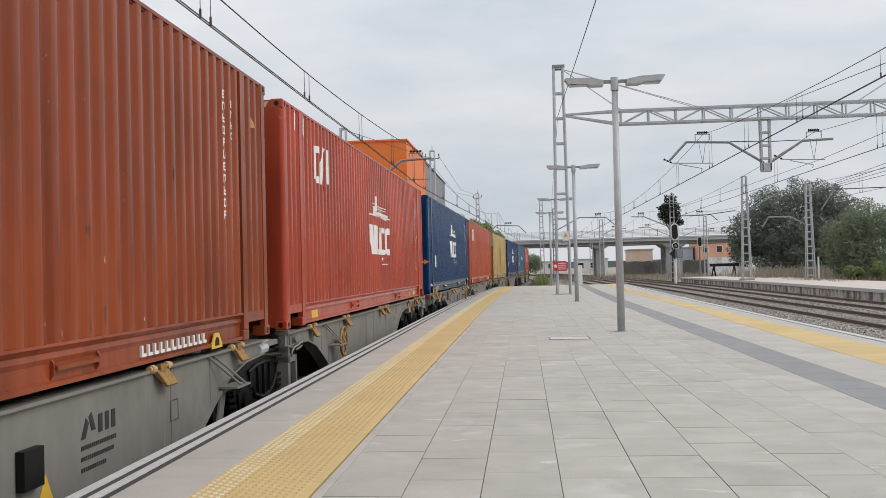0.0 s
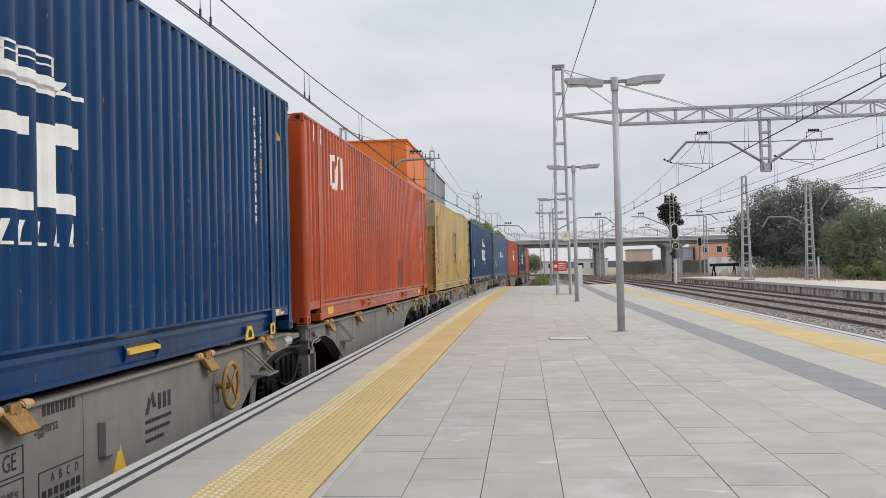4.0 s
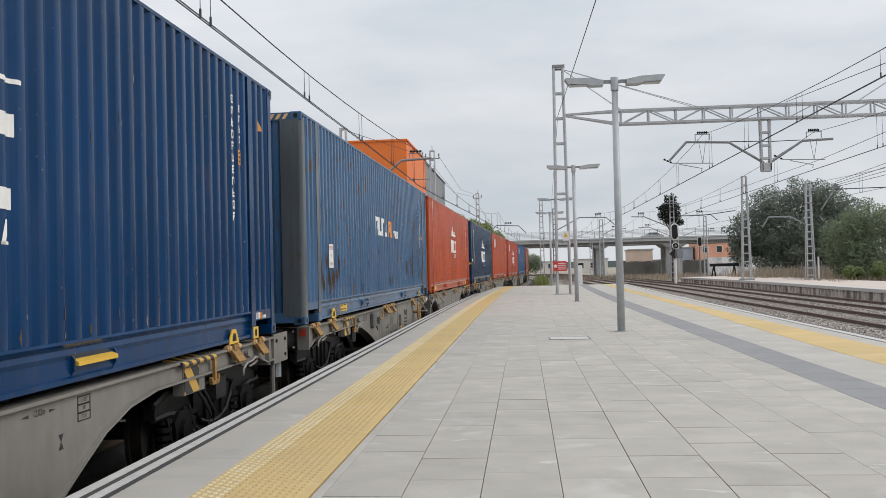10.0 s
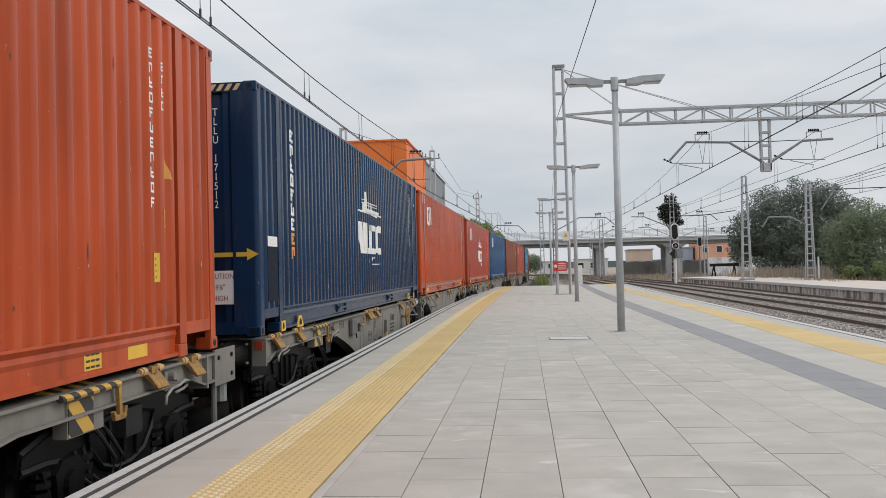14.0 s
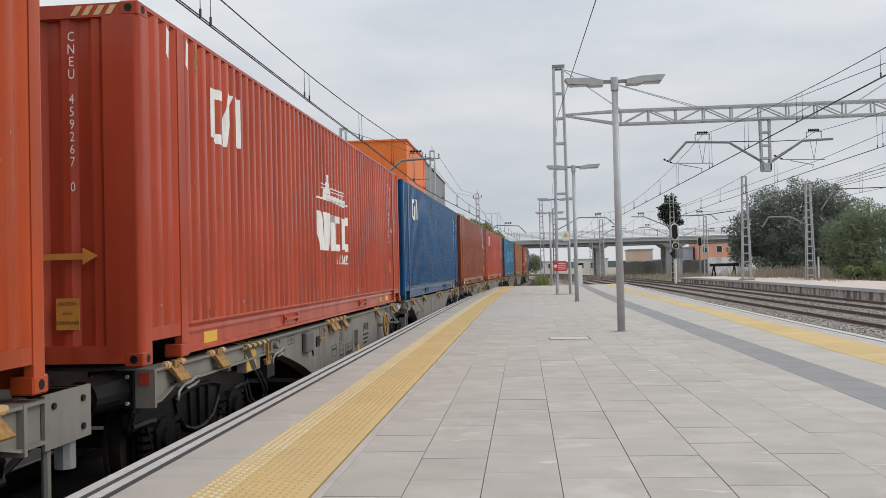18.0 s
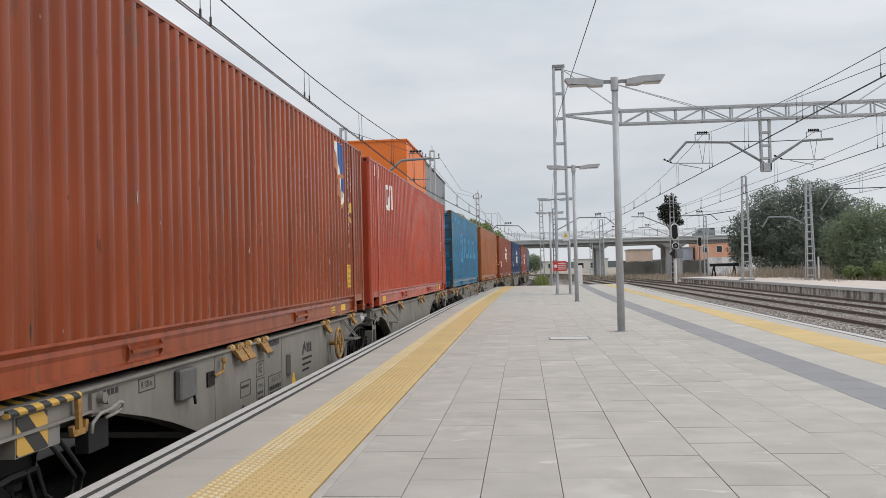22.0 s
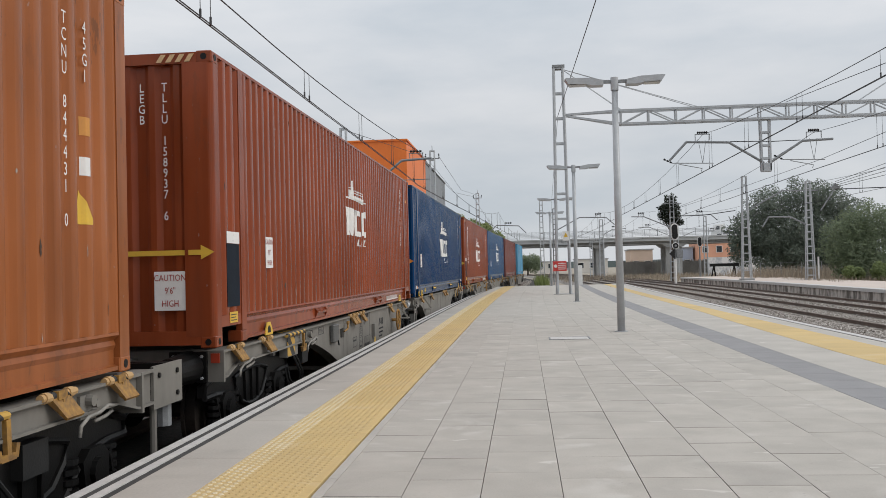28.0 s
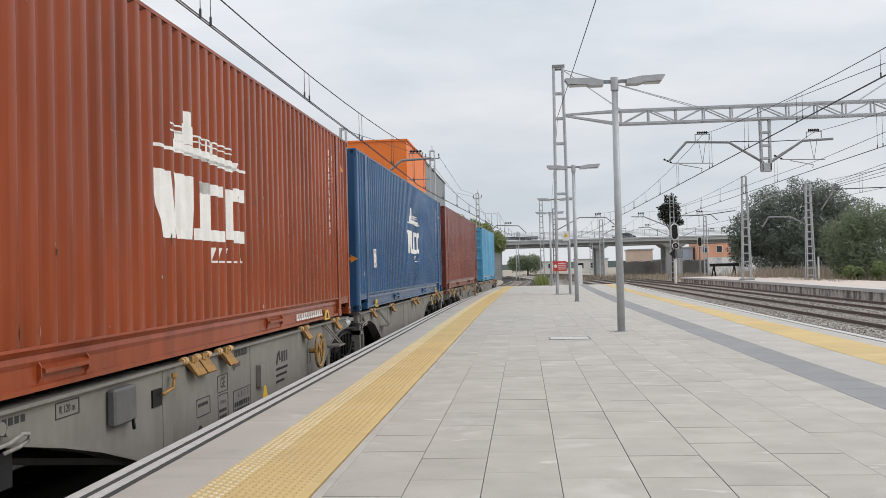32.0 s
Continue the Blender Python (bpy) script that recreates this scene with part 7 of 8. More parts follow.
        bars(8.56, 9.06, 0.45, 0.03, 7)
        bm = bm_new()
        prism(bm, [(9.52, 0.42), (9.74, 0.42), (9.63, 0.64)], "x", 1.186, 1.189)
        part("warning_triangle", bm, LABELYEL, t)
        # maker's mark as plain shapes, and three lines of bars
        bm = bm_new()
        for a in ([(10.09, 0.76), (10.15, 0.76), (10.20, 0.86), (10.16, 0.90)], [(10.20, 0.90), (10.24, 0.80), (10.30, 0.80), (10.24, 0.93)]):
            prism(bm, a, "x", 1.186, 1.189)
        for i in range(3):
            box(bm, 1.186, 1.189, 10.34 + 0.1 * i, 10.40 + 0.1 * i, 0.77, 0.90)
        part("maker_mark", bm, BLACKINK, t)
        for i, (n_, e) in enumerate(((9, 10.62), (8, 10.58), (6, 10.46))):
            bars(10.09, e, 0.70 - 0.075 * i, 0.03, n_ * 2)
        panel(11.62, 11.80, 0.62, 0.80)
        panel(7.50, 7.85, 0.55, 0.72)
        bars(7.54, 7.80, 0.66, 0.03, 5)
        bm = bm_new()
        tube(bm, (1.186, 7.58, 0.42), (1.189, 7.58, 0.42), 0.055, 16)
        part("round_mark", bm, BLACKINK, t)
    bogie(t, yy(2.35))
    if not flip:
        bogie(t, 14.795)
    return t


near_half = wagon_half("grey steel half of an articulated container wagon with brake wheel", False, 11.75, True)
far_half = wagon_half("grey steel half of an articulated container wagon", True, 0, False)
lead_near = wagon_half("grey steel half of an articulated container wagon with lettering", False, 0, True)
lead_far = wagon_half("grey steel half of an articulated container wagon with brake wheel", True, 3.27, False)
for k in range(22):
    src = near_half if k % 2 == 0 else far_half
    if k < 2:
        w_ = (lead_near, lead_far)[k]
    elif k < 4:
        w_ = src
    else:
        before = set(bpy.data.objects)
        w_ = copy_thing(src, Matrix())
        for o in set(bpy.data.objects) - before:
            if o.name.startswith("wheelset"):
                wheels.append(o)
    # near half: from the buffer plane to the joint; the gap behind box k is the joint
    start = ends[k] + (P_ART - BOX45) / 2 - 14.795 if k % 2 == 0 else ends[k] + (P_END - BOX45) / 2 - 14.795
    riders.append((w_, start, RAIL, 0.0))

# ---------- overpass ----------
BY = 165.0
overpass = thing("overpass", "long grey concrete road bridge with steel railing across the tracks", "bridge")
bm = bm_new()
box(bm, -420, 420, BY - 4.5, BY + 4.5, 5.3, 5.6)
part("deck", bm, CONCRETE, overpass)
for dy in (-3.6, -1.2, 1.2, 3.6):
    bm = bm_new()
    prism(bm, [(BY + dy - 0.45, 4.72), (BY + dy + 0.45, 4.72), (BY + dy + 0.45, 4.86), (BY + dy + 0.2, 5.0), (BY + dy + 0.2, 5.3), (BY + dy - 0.2, 5.3), (BY + dy - 0.2, 5.0), (BY + dy - 0.45, 4.86)], "x", -420, 420)
    part("beam", bm, CONCRETE, overpass)
bm = bm_new()
box(bm, -420, 420, BY - 4.75, BY - 4.5, 5.28, 5.78)
box(bm, -420, 420, BY - 4.9, BY - 4.5, 5.78, 6.02)
part("fascia", bm, mat("pale_concrete", (0.50, 0.51, 0.51), (0.40, 0.41, 0.41), 0.9, scale=0.5), overpass)
for z in (6.25, 6.46, 6.67, 6.88, 7.09, 7.3):
    bm = bm_new()
    bar(bm, (-420, BY - 4.6, z), (420, BY - 4.6, z), 0.06, 0.06)
    part("railing", bm, GALV, overpass)
bm = bm_new()
for x in np.arange(-60, 120, 2.2):
    bar(bm, (x, BY - 4.6, 6.1), (x, BY - 4.6, 7.4), 0.1, 0.1)
part("railing_posts", bm, GALV, overpass)["kind"] = "stuff"
for x0, w in ((-6.2, 2.2), (12.9, 1.5), (25.2, 2.8), (44.0, 2.0), (-26, 2)):
    for dy in (-2.6, 2.6):
        bm = bm_new()
        box(bm, x0, x0 + w, BY + dy - 0.6, BY + dy + 0.6, -0.98, 4.4)
        part("pier", bm, CONCRETE, overpass)
    bm = bm_new()
    prism(bm, [(x0 - 0.8, 4.75), (x0 + w + 0.8, 4.75), (x0 + w + 0.1, 4.2), (x0 - 0.1, 4.2)], "y", BY - 4.0, BY + 4.0)
    part("pier_head", bm, CONCRETE, overpass)

# ---------- buildings ----------
ORANGEWALL = mat("orange_cladding", (0.80, 0.20, 0.035), (0.72, 0.17, 0.03), 0.55, scale=0.5, fine=6, stretch=(1, 1, 0.3))
GREYWALL = mat("grey_cladding", (0.25, 0.26, 0.27), (0.19, 0.2, 0.21), 0.6, scale=0.5, fine=6, stretch=(1, 1, 0.3))
hall = thing("warehouse", "tall orange warehouse with a grey end, behind the goods train", "building")
bm = bm_new()
box(bm, -34, -9.75, 76, 91, -0.98, 12.35)
part("orange_wall", bm, ORANGEWALL, hall)
bm = bm_new()
box(bm, -34, -9.95, 91.0, 116, -0.98, 12.35)
part("grey_wall", bm, GREYWALL, hall)
for z in np.arange(0.5, 12.0, 1.15):
    bm = bm_new()
    box(bm, -34, -9.74, 75.985, 76.0, z, z + 0.02)
    part("panel_joint", bm, ORANGEWALL, hall)
bm = bm_new()
box(bm, -34.1, -9.65, 75.9, 91.0, 12.35, 12.5)
part("roof_edge", bm, ORANGEWALL, hall)
bm = bm_new()
box(bm, -34.1, -9.85, 91.0, 116.1, 12.35, 12.5)
part("roof_edge", bm, GREYWALL, hall)


def house(x0, x1, y, depth, h, wall, label, floors, windows, roof_col=None):
    t = thing("house", label, "building", group="houses behind the station")
    bm = bm_new()
    box(bm, x0, x1, y, y + depth, -0.98, h)
    part("wall", bm, wall, t)
    bm = bm_new()
    box(bm, x0 - 0.25, x1 + 0.25, y - 0.25, y + depth + 0.25, h, h + 0.3)
    part("roof", bm, CONCRETE if roof_col is None else roof_col, t)
    glass = bpy.data.materials.get("window_glass") or mat("window_glass", (0.05, 0.06, 0.07), (0.03, 0.035, 0.04), 0.15, bump=0)
    for f in range(floors):
        for i in range(windows):
            cx = x0 + (i + 0.5) * (x1 - x0) / windows
            z = -0.2 + f * (h / floors) + 0.8
            bm = bm_new()
            box(bm, cx - 0.75, cx + 0.75, y - 0.10, y - 0.002, z - 0.1, z + 1.5)
            w_ = part("window", bm, WHITE, t)
            bm = bm_new()
            box(bm, cx - 0.62, cx + 0.62, y - 0.115, y - 0.101, z, z + 1.4)
            part("pane", bm, glass, w_)
    return t


SALMON = mat("salmon_plaster", (0.72, 0.38, 0.26), (0.64, 0.33, 0.22), 0.85, scale=0.4)
OCHRE = mat("ochre_plaster", (0.62, 0.47, 0.37), (0.54, 0.41, 0.32), 0.85, scale=0.4)
CREAM = mat("cream_plaster", (0.66, 0.63, 0.59), (0.58, 0.55, 0.51), 0.85, scale=0.4)
PALEBLUE = mat("pale_blue_plaster", (0.42, 0.47, 0.56), (0.36, 0.41, 0.50), 0.85, scale=0.4)
house(41.5, 54.5, 218, 12, 6.2, SALMON, "two-storey salmon-pink station house", 2, 4)
house(35.5, 41.0, 222, 10, 4.9, PALEBLUE, "low pale blue house", 1, 2)
house(27.6, 33.2, 235, 12, 4.9, OCHRE, "ochre house beyond the bridge", 1, 2)
house(15, 24, 260, 12, 2.9, CREAM, "low cream house beyond the bridge", 1, 3)
house(4, 10, 290, 12, 2.6, CREAM, "low cream shed beyond the bridge", 1, 2)
house(66, 90, 240, 14, 9.0, CREAM, "pale block of flats behind the trees", 3, 7)
house(-60, -36, 210, 14, 6.0, CREAM, "pale sheds behind the goods track", 1, 6)
house(62, 69, 300, 14, 9.6, mat("white_plaster", (0.7, 0.7, 0.7), (0.62, 0.62, 0.62), 0.8, scale=0.3), "white block of flats beyond the bridge", 4, 3)

# line of hills or haze far off
bm = bm_new()
rng = random.Random(4)
prev = None
pts = [(-900 + 45 * i, 3.0 + 9.0 * noise.noise(Vector((i * 0.35, 2.2, 0))) ** 2 + rng.uniform(0, 2)) for i in range(50)]
prism(bm, [(-900, -1)] + pts + [(pts[-1][0], -1)], "y", 780, 800)
structure("backdrop", bm, mat("far_haze_green", (0.17, 0.20, 0.20), (0.13, 0.16, 0.16), 0.95, scale=0.02), "hazy low line of trees and roofs far off", "backdrop")

# ---------- fences and walls ----------
fence = thing("boundary_wall", "low stained concrete wall with a paling fence along the station", "wall")
DARKWALL = mat("dirty_concrete_wall", (0.42, 0.41, 0.39), (0.22, 0.21, 0.20), 0.95, scale=0.7, fine=8, stretch=(1, 1, 0.5))
bm = bm_new()
box(bm, 17.5, 80, 172.0, 172.3, -0.98, 1.7)
part("wall", bm, DARKWALL, fence)
bm = bm_new()
for x in np.arange(17.5, 80, 0.42):
    box(bm, x, x + 0.14, 171.9, 171.98, -0.98, 1.95)
part("palings", bm, DARKWALL, fence)["kind"] = "stuff"
mural = thing("painted_wall", "pale garden wall with faded graffiti behind the buffer stop", "wall")
bm = bm_new()
box(bm, 30, 46, 150.0, 150.3, -0.98, 2.1)
part("wall", bm, mat("graffiti_wall", (0.68, 0.66, 0.65), (0.42, 0.43, 0.46), 0.9, scale=0.9, fine=3, spread=(0.42, 0.55)), mural)
edge_fence = thing("wire_fence", "weathered wire fence with thin posts behind the far platform", "fence")
for i, x in enumerate(np.arange(20.5, 44, 1.9)):
    bm = bm_new()
    bar(bm, (x, 80 + (x - 20) * 0.3, -0.9), (x, 80 + (x - 20) * 0.3, 1.15), 0.06, 0.06)
    part("post", bm, DARKGALV, edge_fence)
for z in (0.1, 0.6, 1.1):
    bm = bm_new()
    bar(bm, (20.5, 80.15, z), (44, 87.2, z), 0.015, 0.015)
    part("wire", bm, DARKGALV, edge_fence)

# ---------- signals and small railway things ----------
def signal(x, y, heads, h, label, base=-0.9):
    t = thing("railway_signal", label, "signal")
    bm = bm_new()
    tube(bm, (x, y, base), (x, y, 1.7), 0.12, 12)
    part("lower_post", bm, WHITE if h > 4 else DARKGALV, t)
    bm = bm_new()
    tube(bm, (x, y, 1.7), (x, y, h), 0.09, 12)
    part("upper_post", bm, DARKGALV, t)
    for kind, dx, z, s in heads:
        bm = bm_new()
        if kind == "long":
            n = 14
            pts = [(x + dx + s * 0.5 * math.cos(a), z + s * (0.62 if math.sin(a) > 0 else -0.62) + s * 0.5 * math.sin(a)) for a in [2 * math.pi * i / n for i in range(n)]]
            prism(bm, pts, "y", y - 0.16, y - 0.12)
            part("backboard", bm, WHITE, t)
            bm = bm_new()
            pts = [(x + dx + s * 0.38 * math.cos(a), z + s * (0.58 if math.sin(a) > 0 else -0.58) + s * 0.38 * math.sin(a)) for a in [2 * math.pi * i / n for i in range(n)]]
            prism(bm, pts, "y", y - 0.22, y - 0.161)
            part("signal_face", bm, RUBBER, t)
            for u in (-0.5, 0.05, 0.6):
                bm = bm_new()
                tube(bm, (x + dx, y - 0.38, z + u * s), (x + dx, y - 0.22, z + u * s), 0.13 * s, 12)
                part("lens_hood", bm, RUBBER, t)
        elif kind == "round":
            tube(bm, (x + dx, y - 0.16, z), (x + dx, y - 0.12, z), 0.34 * s, 20)
            part("backboard", bm, WHITE, t)
            bm = bm_new()
            tube(bm, (x + dx, y - 0.22, z), (x + dx, y - 0.161, z), 0.27 * s, 20)
            part("signal_face", bm, RUBBER, t)
            bm = bm_new()
            tube(bm, (x + dx, y - 0.27, z), (x + dx, y - 0.221, z), 0.11 * s, 14)
            part("lens", bm, DARKGALV, t)
        elif kind == "box":
            box(bm, x + dx - 0.32 * s, x + dx + 0.32 * s, y - 0.25, y + 0.1, z - 0.42 * s, z + 0.42 * s)
            bmesh.ops.bevel(bm, geom=bm.edges[:], offset=0.05, segments=2, affect="EDGES")
            part("signal_box", bm, DARKGALV, t)
        else:
            prism(bm, [(x + dx - 0.45 * s, z), (x + dx, z + 0.45 * s), (x + dx, z - 0.45 * s)], "y", y - 0.2, y - 0.16)
            part("arrow_board", bm, RUBBER, t)
    return t


signal(14.72, 89, [("long", 0.0, 4.35, 0.74), ("round", 0.05, 2.98, 1.0), ("box", 0.42, 2.2, 1.0), ("tri", -0.05, 2.2, 1.2)], 4.6, "main railway signal with dark lamp heads on white boards")
signal(21.5, 112, [("long", 0.0, 3.85, 0.56)], 4.0, "slim railway signal with one dark head")
bs = thing("buffer_stop", "dark rail-built buffer stop at the end of a siding", "buffer stop")
bm = bm_new()
for x in (19.0, 21.0):
    bar(bm, (x - 0.3, 92, -0.4), (x, 92, 0.95), 0.12, 0.12)
    bar(bm, (x + 0.35, 92.8, -0.4), (x, 92, 0.95), 0.12, 0.12)
part("frame", bm, BLACK, bs)
bm = bm_new()
box(bm, 18.6, 21.4, 91.8, 92.1, 0.85, 1.15)
part("beam", bm, BLACK, bs)
cab = thing("platform_cabinet", "slim white equipment post near the platform's end", "cabinet", pose(3.65, 59.5, 0))
bm = bm_new()
box(bm, -0.17, 0.17, -0.15, 0.15, 0.0, 1.3)
part("body", bm, WHITE, cab)
bm = bm_new()
box(bm, -0.13, 0.13, -0.12, 0.12, 1.3, 1.42)
part("cap", bm, BLACK, cab)
cover = thing("manhole_cover", "pale steel-framed tile cover let into the paving", "manhole cover", pose(0.77, 16.0, 0))
bm = bm_new()
for a, b, c, d in ((-0.36, 0.36, -0.27, -0.245), (-0.36, 0.36, 0.245, 0.27), (-0.36, -0.335, -0.245, 0.245), (0.335, 0.36, -0.245, 0.245)):
    box(bm, a, b, c, d, 0.001, 0.007)
part("frame", bm, DARKGALV, cover)
bm = bm_new()
box(bm, -0.33, 0.33, -0.24, 0.24, 0.001, 0.006)
part("lid", bm, PALE, cover)

# ---------- trees, shrubs, grass ----------
BARK = mat("bark", (0.12, 0.09, 0.065), (0.06, 0.048, 0.038), 0.95, scale=5, stretch=(1, 1, 0.3), bump=0.5)


def leaf_material(name, a, b):
    m = bpy.data.materials.new(name)
    m.use_nodes = True
    n, l = m.node_tree.nodes, m.node_tree.links
    bsdf = n["Principled BSDF"]
    geo = n.new("ShaderNodeNewGeometry")
    ramp = n.new("ShaderNodeValToRGB")
    ramp.color_ramp.elements[0].color, ramp.color_ramp.elements[1].color = rgb(a), rgb(b)
    l.new(geo.outputs["Random Per Island"], ramp.inputs[0])
    l.new(ramp.outputs[0], bsdf.inputs["Base Color"])
    bsdf.inputs["Roughness"].default_value = 0.6
    # light passes through thin leaves
    thin = n.new("ShaderNodeBsdfTranslucent")
    l.new(ramp.outputs[0], thin.inputs["Color"])
    both = n.new("ShaderNodeMixShader")
    both.inputs[0].default_value = 0.42
    l.new(bsdf.outputs[0], both.inputs[1])
    l.new(thin.outputs[0], both.inputs[2])
    l.new(both.outputs[0], n["Material Output"].inputs["Surface"])
    return m


IVY = leaf_material("dark_ivy_leaves", (0.022, 0.03, 0.018), (0.05, 0.065, 0.04))
DARKLEAF = leaf_material("dark_evergreen_leaves", (0.125, 0.15, 0.12), (0.185, 0.22, 0.165))
MIDLEAF = leaf_material("green_leaves", (0.15, 0.19, 0.115), (0.22, 0.265, 0.15))
LIGHTLEAF = leaf_material("light_green_leaves", (0.13, 0.17, 0.055), (0.23, 0.28, 0.11))
YOUNGLEAF = leaf_material("yellow_green_leaves", (0.13, 0.17, 0.05), (0.26, 0.30, 0.11))
STRAW = leaf_material("dry_straw", (0.20, 0.165, 0.125), (0.36, 0.30, 0.23))


def leaves(lobes, count, size, seed, tufts=0):
    """Small tilted leaf clumps scattered through overlapping lobes, thicker towards their shells, with tufts that break the outline."""
    r = random.Random(seed)
    lobes = list(lobes)
    for _ in range(tufts):
        x, y, z, rx, ry, rz = r.choice(lobes[:12])
        d = Vector((r.gauss(0, 1), r.gauss(0, 0.7), r.gauss(0.4, 1))).normalized()
        q = r.uniform(0.16, 0.32)
        lobes.append((x + d.x * rx * 0.92, y + d.y * ry * 0.92, z + d.z * rz * 0.92, max(rx, rz) * q, ry * q, max(rx, rz) * q * 0.8))
    vs, fs = [], []
    weights = [a[3] * a[4] * a[5] for a in lobes]
    for _ in range(count):
        x, y, z, rx, ry, rz = r.choices(lobes, weights)[0]
        d = Vector((r.gauss(0, 1), r.gauss(0, 1), r.gauss(0, 1))).normalized()
        f = r.random() ** 0.4
        f *= 0.86 + 0.22 * noise.noise(Vector((d.x * 2.3 + x, d.y * 2.3 + y, d.z * 2.3)))
        c = Vector((x + d.x * rx * f, y + d.y * ry * f, z + d.z * rz * f))
        u = Vector((r.gauss(0, 1), r.gauss(0, 1), r.gauss(0, 1))).normalized()
        w = u.orthogonal().normalized()
        s = size * r.uniform(0.6, 1.4)
        k = len(vs)
        vs += [tuple(c + u * s), tuple(c + w * s * 0.55), tuple(c - u * s), tuple(c - w * s * 0.55)]
        fs.append((k, k + 1, k + 2, k + 3))
    return vs, fs


def tree(name, label, x, y, z0, trunk_h, lobes, count, size, mat_, seed, trunk_r=0.25, tufts=0):
    t = thing(name, label, "tree")
    bm = bm_new()
    r = random.Random(seed)
    tube(bm, (x, y, z0), (x + 0.1, y, z0 + trunk_h), trunk_r, 10, trunk_r * 0.7)
    part("trunk", bm, BARK, t)
    for lx, ly, lz, rx, ry, rz in lobes:
        bm = bm_new()
        p = Vector((x + 0.1, y, z0 + trunk_h * 0.9))
        q = Vector((x + lx, y + ly, z0 + lz))
        mid = p.lerp(q, 0.5) + Vector((r.uniform(-0.3, 0.3), r.uniform(-0.3, 0.3), 0.2))
        tube(bm, p, mid, trunk_r * 0.5, 7, trunk_r * 0.33)
        tube(bm, mid, q, trunk_r * 0.33, 7, trunk_r * 0.12)
        part("limb", bm, BARK, t)
    vs, fs = leaves([(x + a, y + b, z0 + c, d, e, f) for a, b, c, d, e, f in lobes], count, size, seed, tufts)
    me = bpy.data.meshes.new("crown")
    me.from_pydata(vs, [], fs)
    me.materials.append(mat_)
    piece("crown", me, t)
    return t


OAK = [(-3.0, 0, 4.6, 2.4, 2.4, 2.6), (-1.3, 0, 6.9, 2.3, 2.4, 2.1), (1.7, 0, 7.5, 2.4, 2.2, 2.0), (3.6, 0, 7.3, 2.1, 2.2, 2.0), (5.3, 0, 6.1, 2.0, 2, 2.0), (0.2, -0.5, 4.2, 3.9, 3, 3.0), (0.0, -0.8, 2.4, 4.0, 2.5, 1.7), (4.6, -0.8, 2.4, 3.2, 2.5, 1.7),
       (3.8, -0.5, 4.2, 3.3, 3, 2.9), (-3.7, 0, 3.0, 1.6, 2, 1.7), (6.2, 0, 3.8, 2.0, 2, 2.4)]
tree("evergreen_oak", "large dark evergreen tree behind the far platform", 26.9, 95, -1.2, 2.2, [tuple(v * 1.159 for v in q) for q in OAK], 64000, 0.115, DARKLEAF, 3, 0.35, tufts=40)
tree("tree", "broad green tree at the edge of the station", 25.5, 67, -0.9, 1.5,
     [(-2.2, 0, 3.2, 2.2, 2, 2.7), (-0.4, 0, 4.4, 2.3, 2, 2.2), (2.4, 0, 4.2, 2.6, 2, 2.4), (5.2, 0, 4.0, 2.4, 2, 2.4), (-0.9, -1, 2.0, 3.1, 2, 2.0), (3.6, -1, 2.0, 2.9, 2, 1.9), (7.5, 0, 4.0, 2.4, 2, 3)], 52000, 0.085, MIDLEAF, 8, tufts=36)
for i, (x, y, s) in enumerate(((23.6, 62, 0.8), (25.2, 61.5, 1.0), (27.0, 62, 1.15), (22.0, 63, 0.6))):
    t = thing("shrub", "light green shrub in dry grass", "shrub", group="shrubs by the far platform")
    vs, fs = leaves([(x, y, 0.2 + 0.3 * s, 0.9 * s, 0.8, 0.9 * s), (x + 0.6, y, 0.5 * s, 0.7 * s, 0.7, 0.9 * s)], 1500, 0.09, 20 + i)
    me = bpy.data.meshes.new("foliage")
    me.from_pydata(vs, [], fs)
    me.materials.append(LIGHTLEAF)
    piece("foliage", me, t)
tree("climbing_plant", "dark climbing plant grown round the top of a mast", 16.25, 100.45, -0.9, 6.0,
     [(0.0, 0, 7.0, 1.25, 0.7, 0.75), (0.9, 0, 6.7, 0.7, 0.5, 0.5), (-0.95, 0, 7.6, 0.6, 0.5, 0.5), (0.0, 0, 8.1, 1.35, 0.8, 0.9), (0.05, 0, 9.0, 0.8, 0.6, 0.8), (0.5, 0, 7.4, 0.8, 0.6, 0.7), (-0.7, 0, 8.3, 0.7, 0.6, 0.5), (-0.45, 0, 9.5, 0.25, 0.3, 0.4), (0.25, 0, 9.6, 0.3, 0.3, 0.4)], 5200, 0.10, IVY, 31, 0.14, tufts=18)
tree("tree", "bushy tree beyond the curve of the goods track", 0.9, 210, -0.98, 2.0, [(-1.6, 0, 3.2, 2.6, 2, 2.4), (1.2, 0, 3.0, 2.8, 2, 2.6), (-3.0, 0, 3.0, 2, 2, 2.2)], 5000, 0.2, MIDLEAF, 41)
tree("tree", "tree behind the goods train", -8.2, 112, -0.98, 4.0, [(-0.2, 0, 7.8, 1.7, 2, 1.7), (1.6, 0, 7.0, 1.8, 2, 1.6), (3.2, 0, 6.2, 1.7, 2, 1.6)], 7000, 0.15, YOUNGLEAF, 42)
tree("tree", "tree behind the goods train", -7.4, 140, -0.98, 4.0, [(-0.5, 0, 8.2, 1.8, 2, 1.8), (1.3, 0, 7.6, 2.0, 2, 2.0), (3.2, 0, 6.2, 2.0, 2, 2)], 7000, 0.17, YOUNGLEAF, 43)
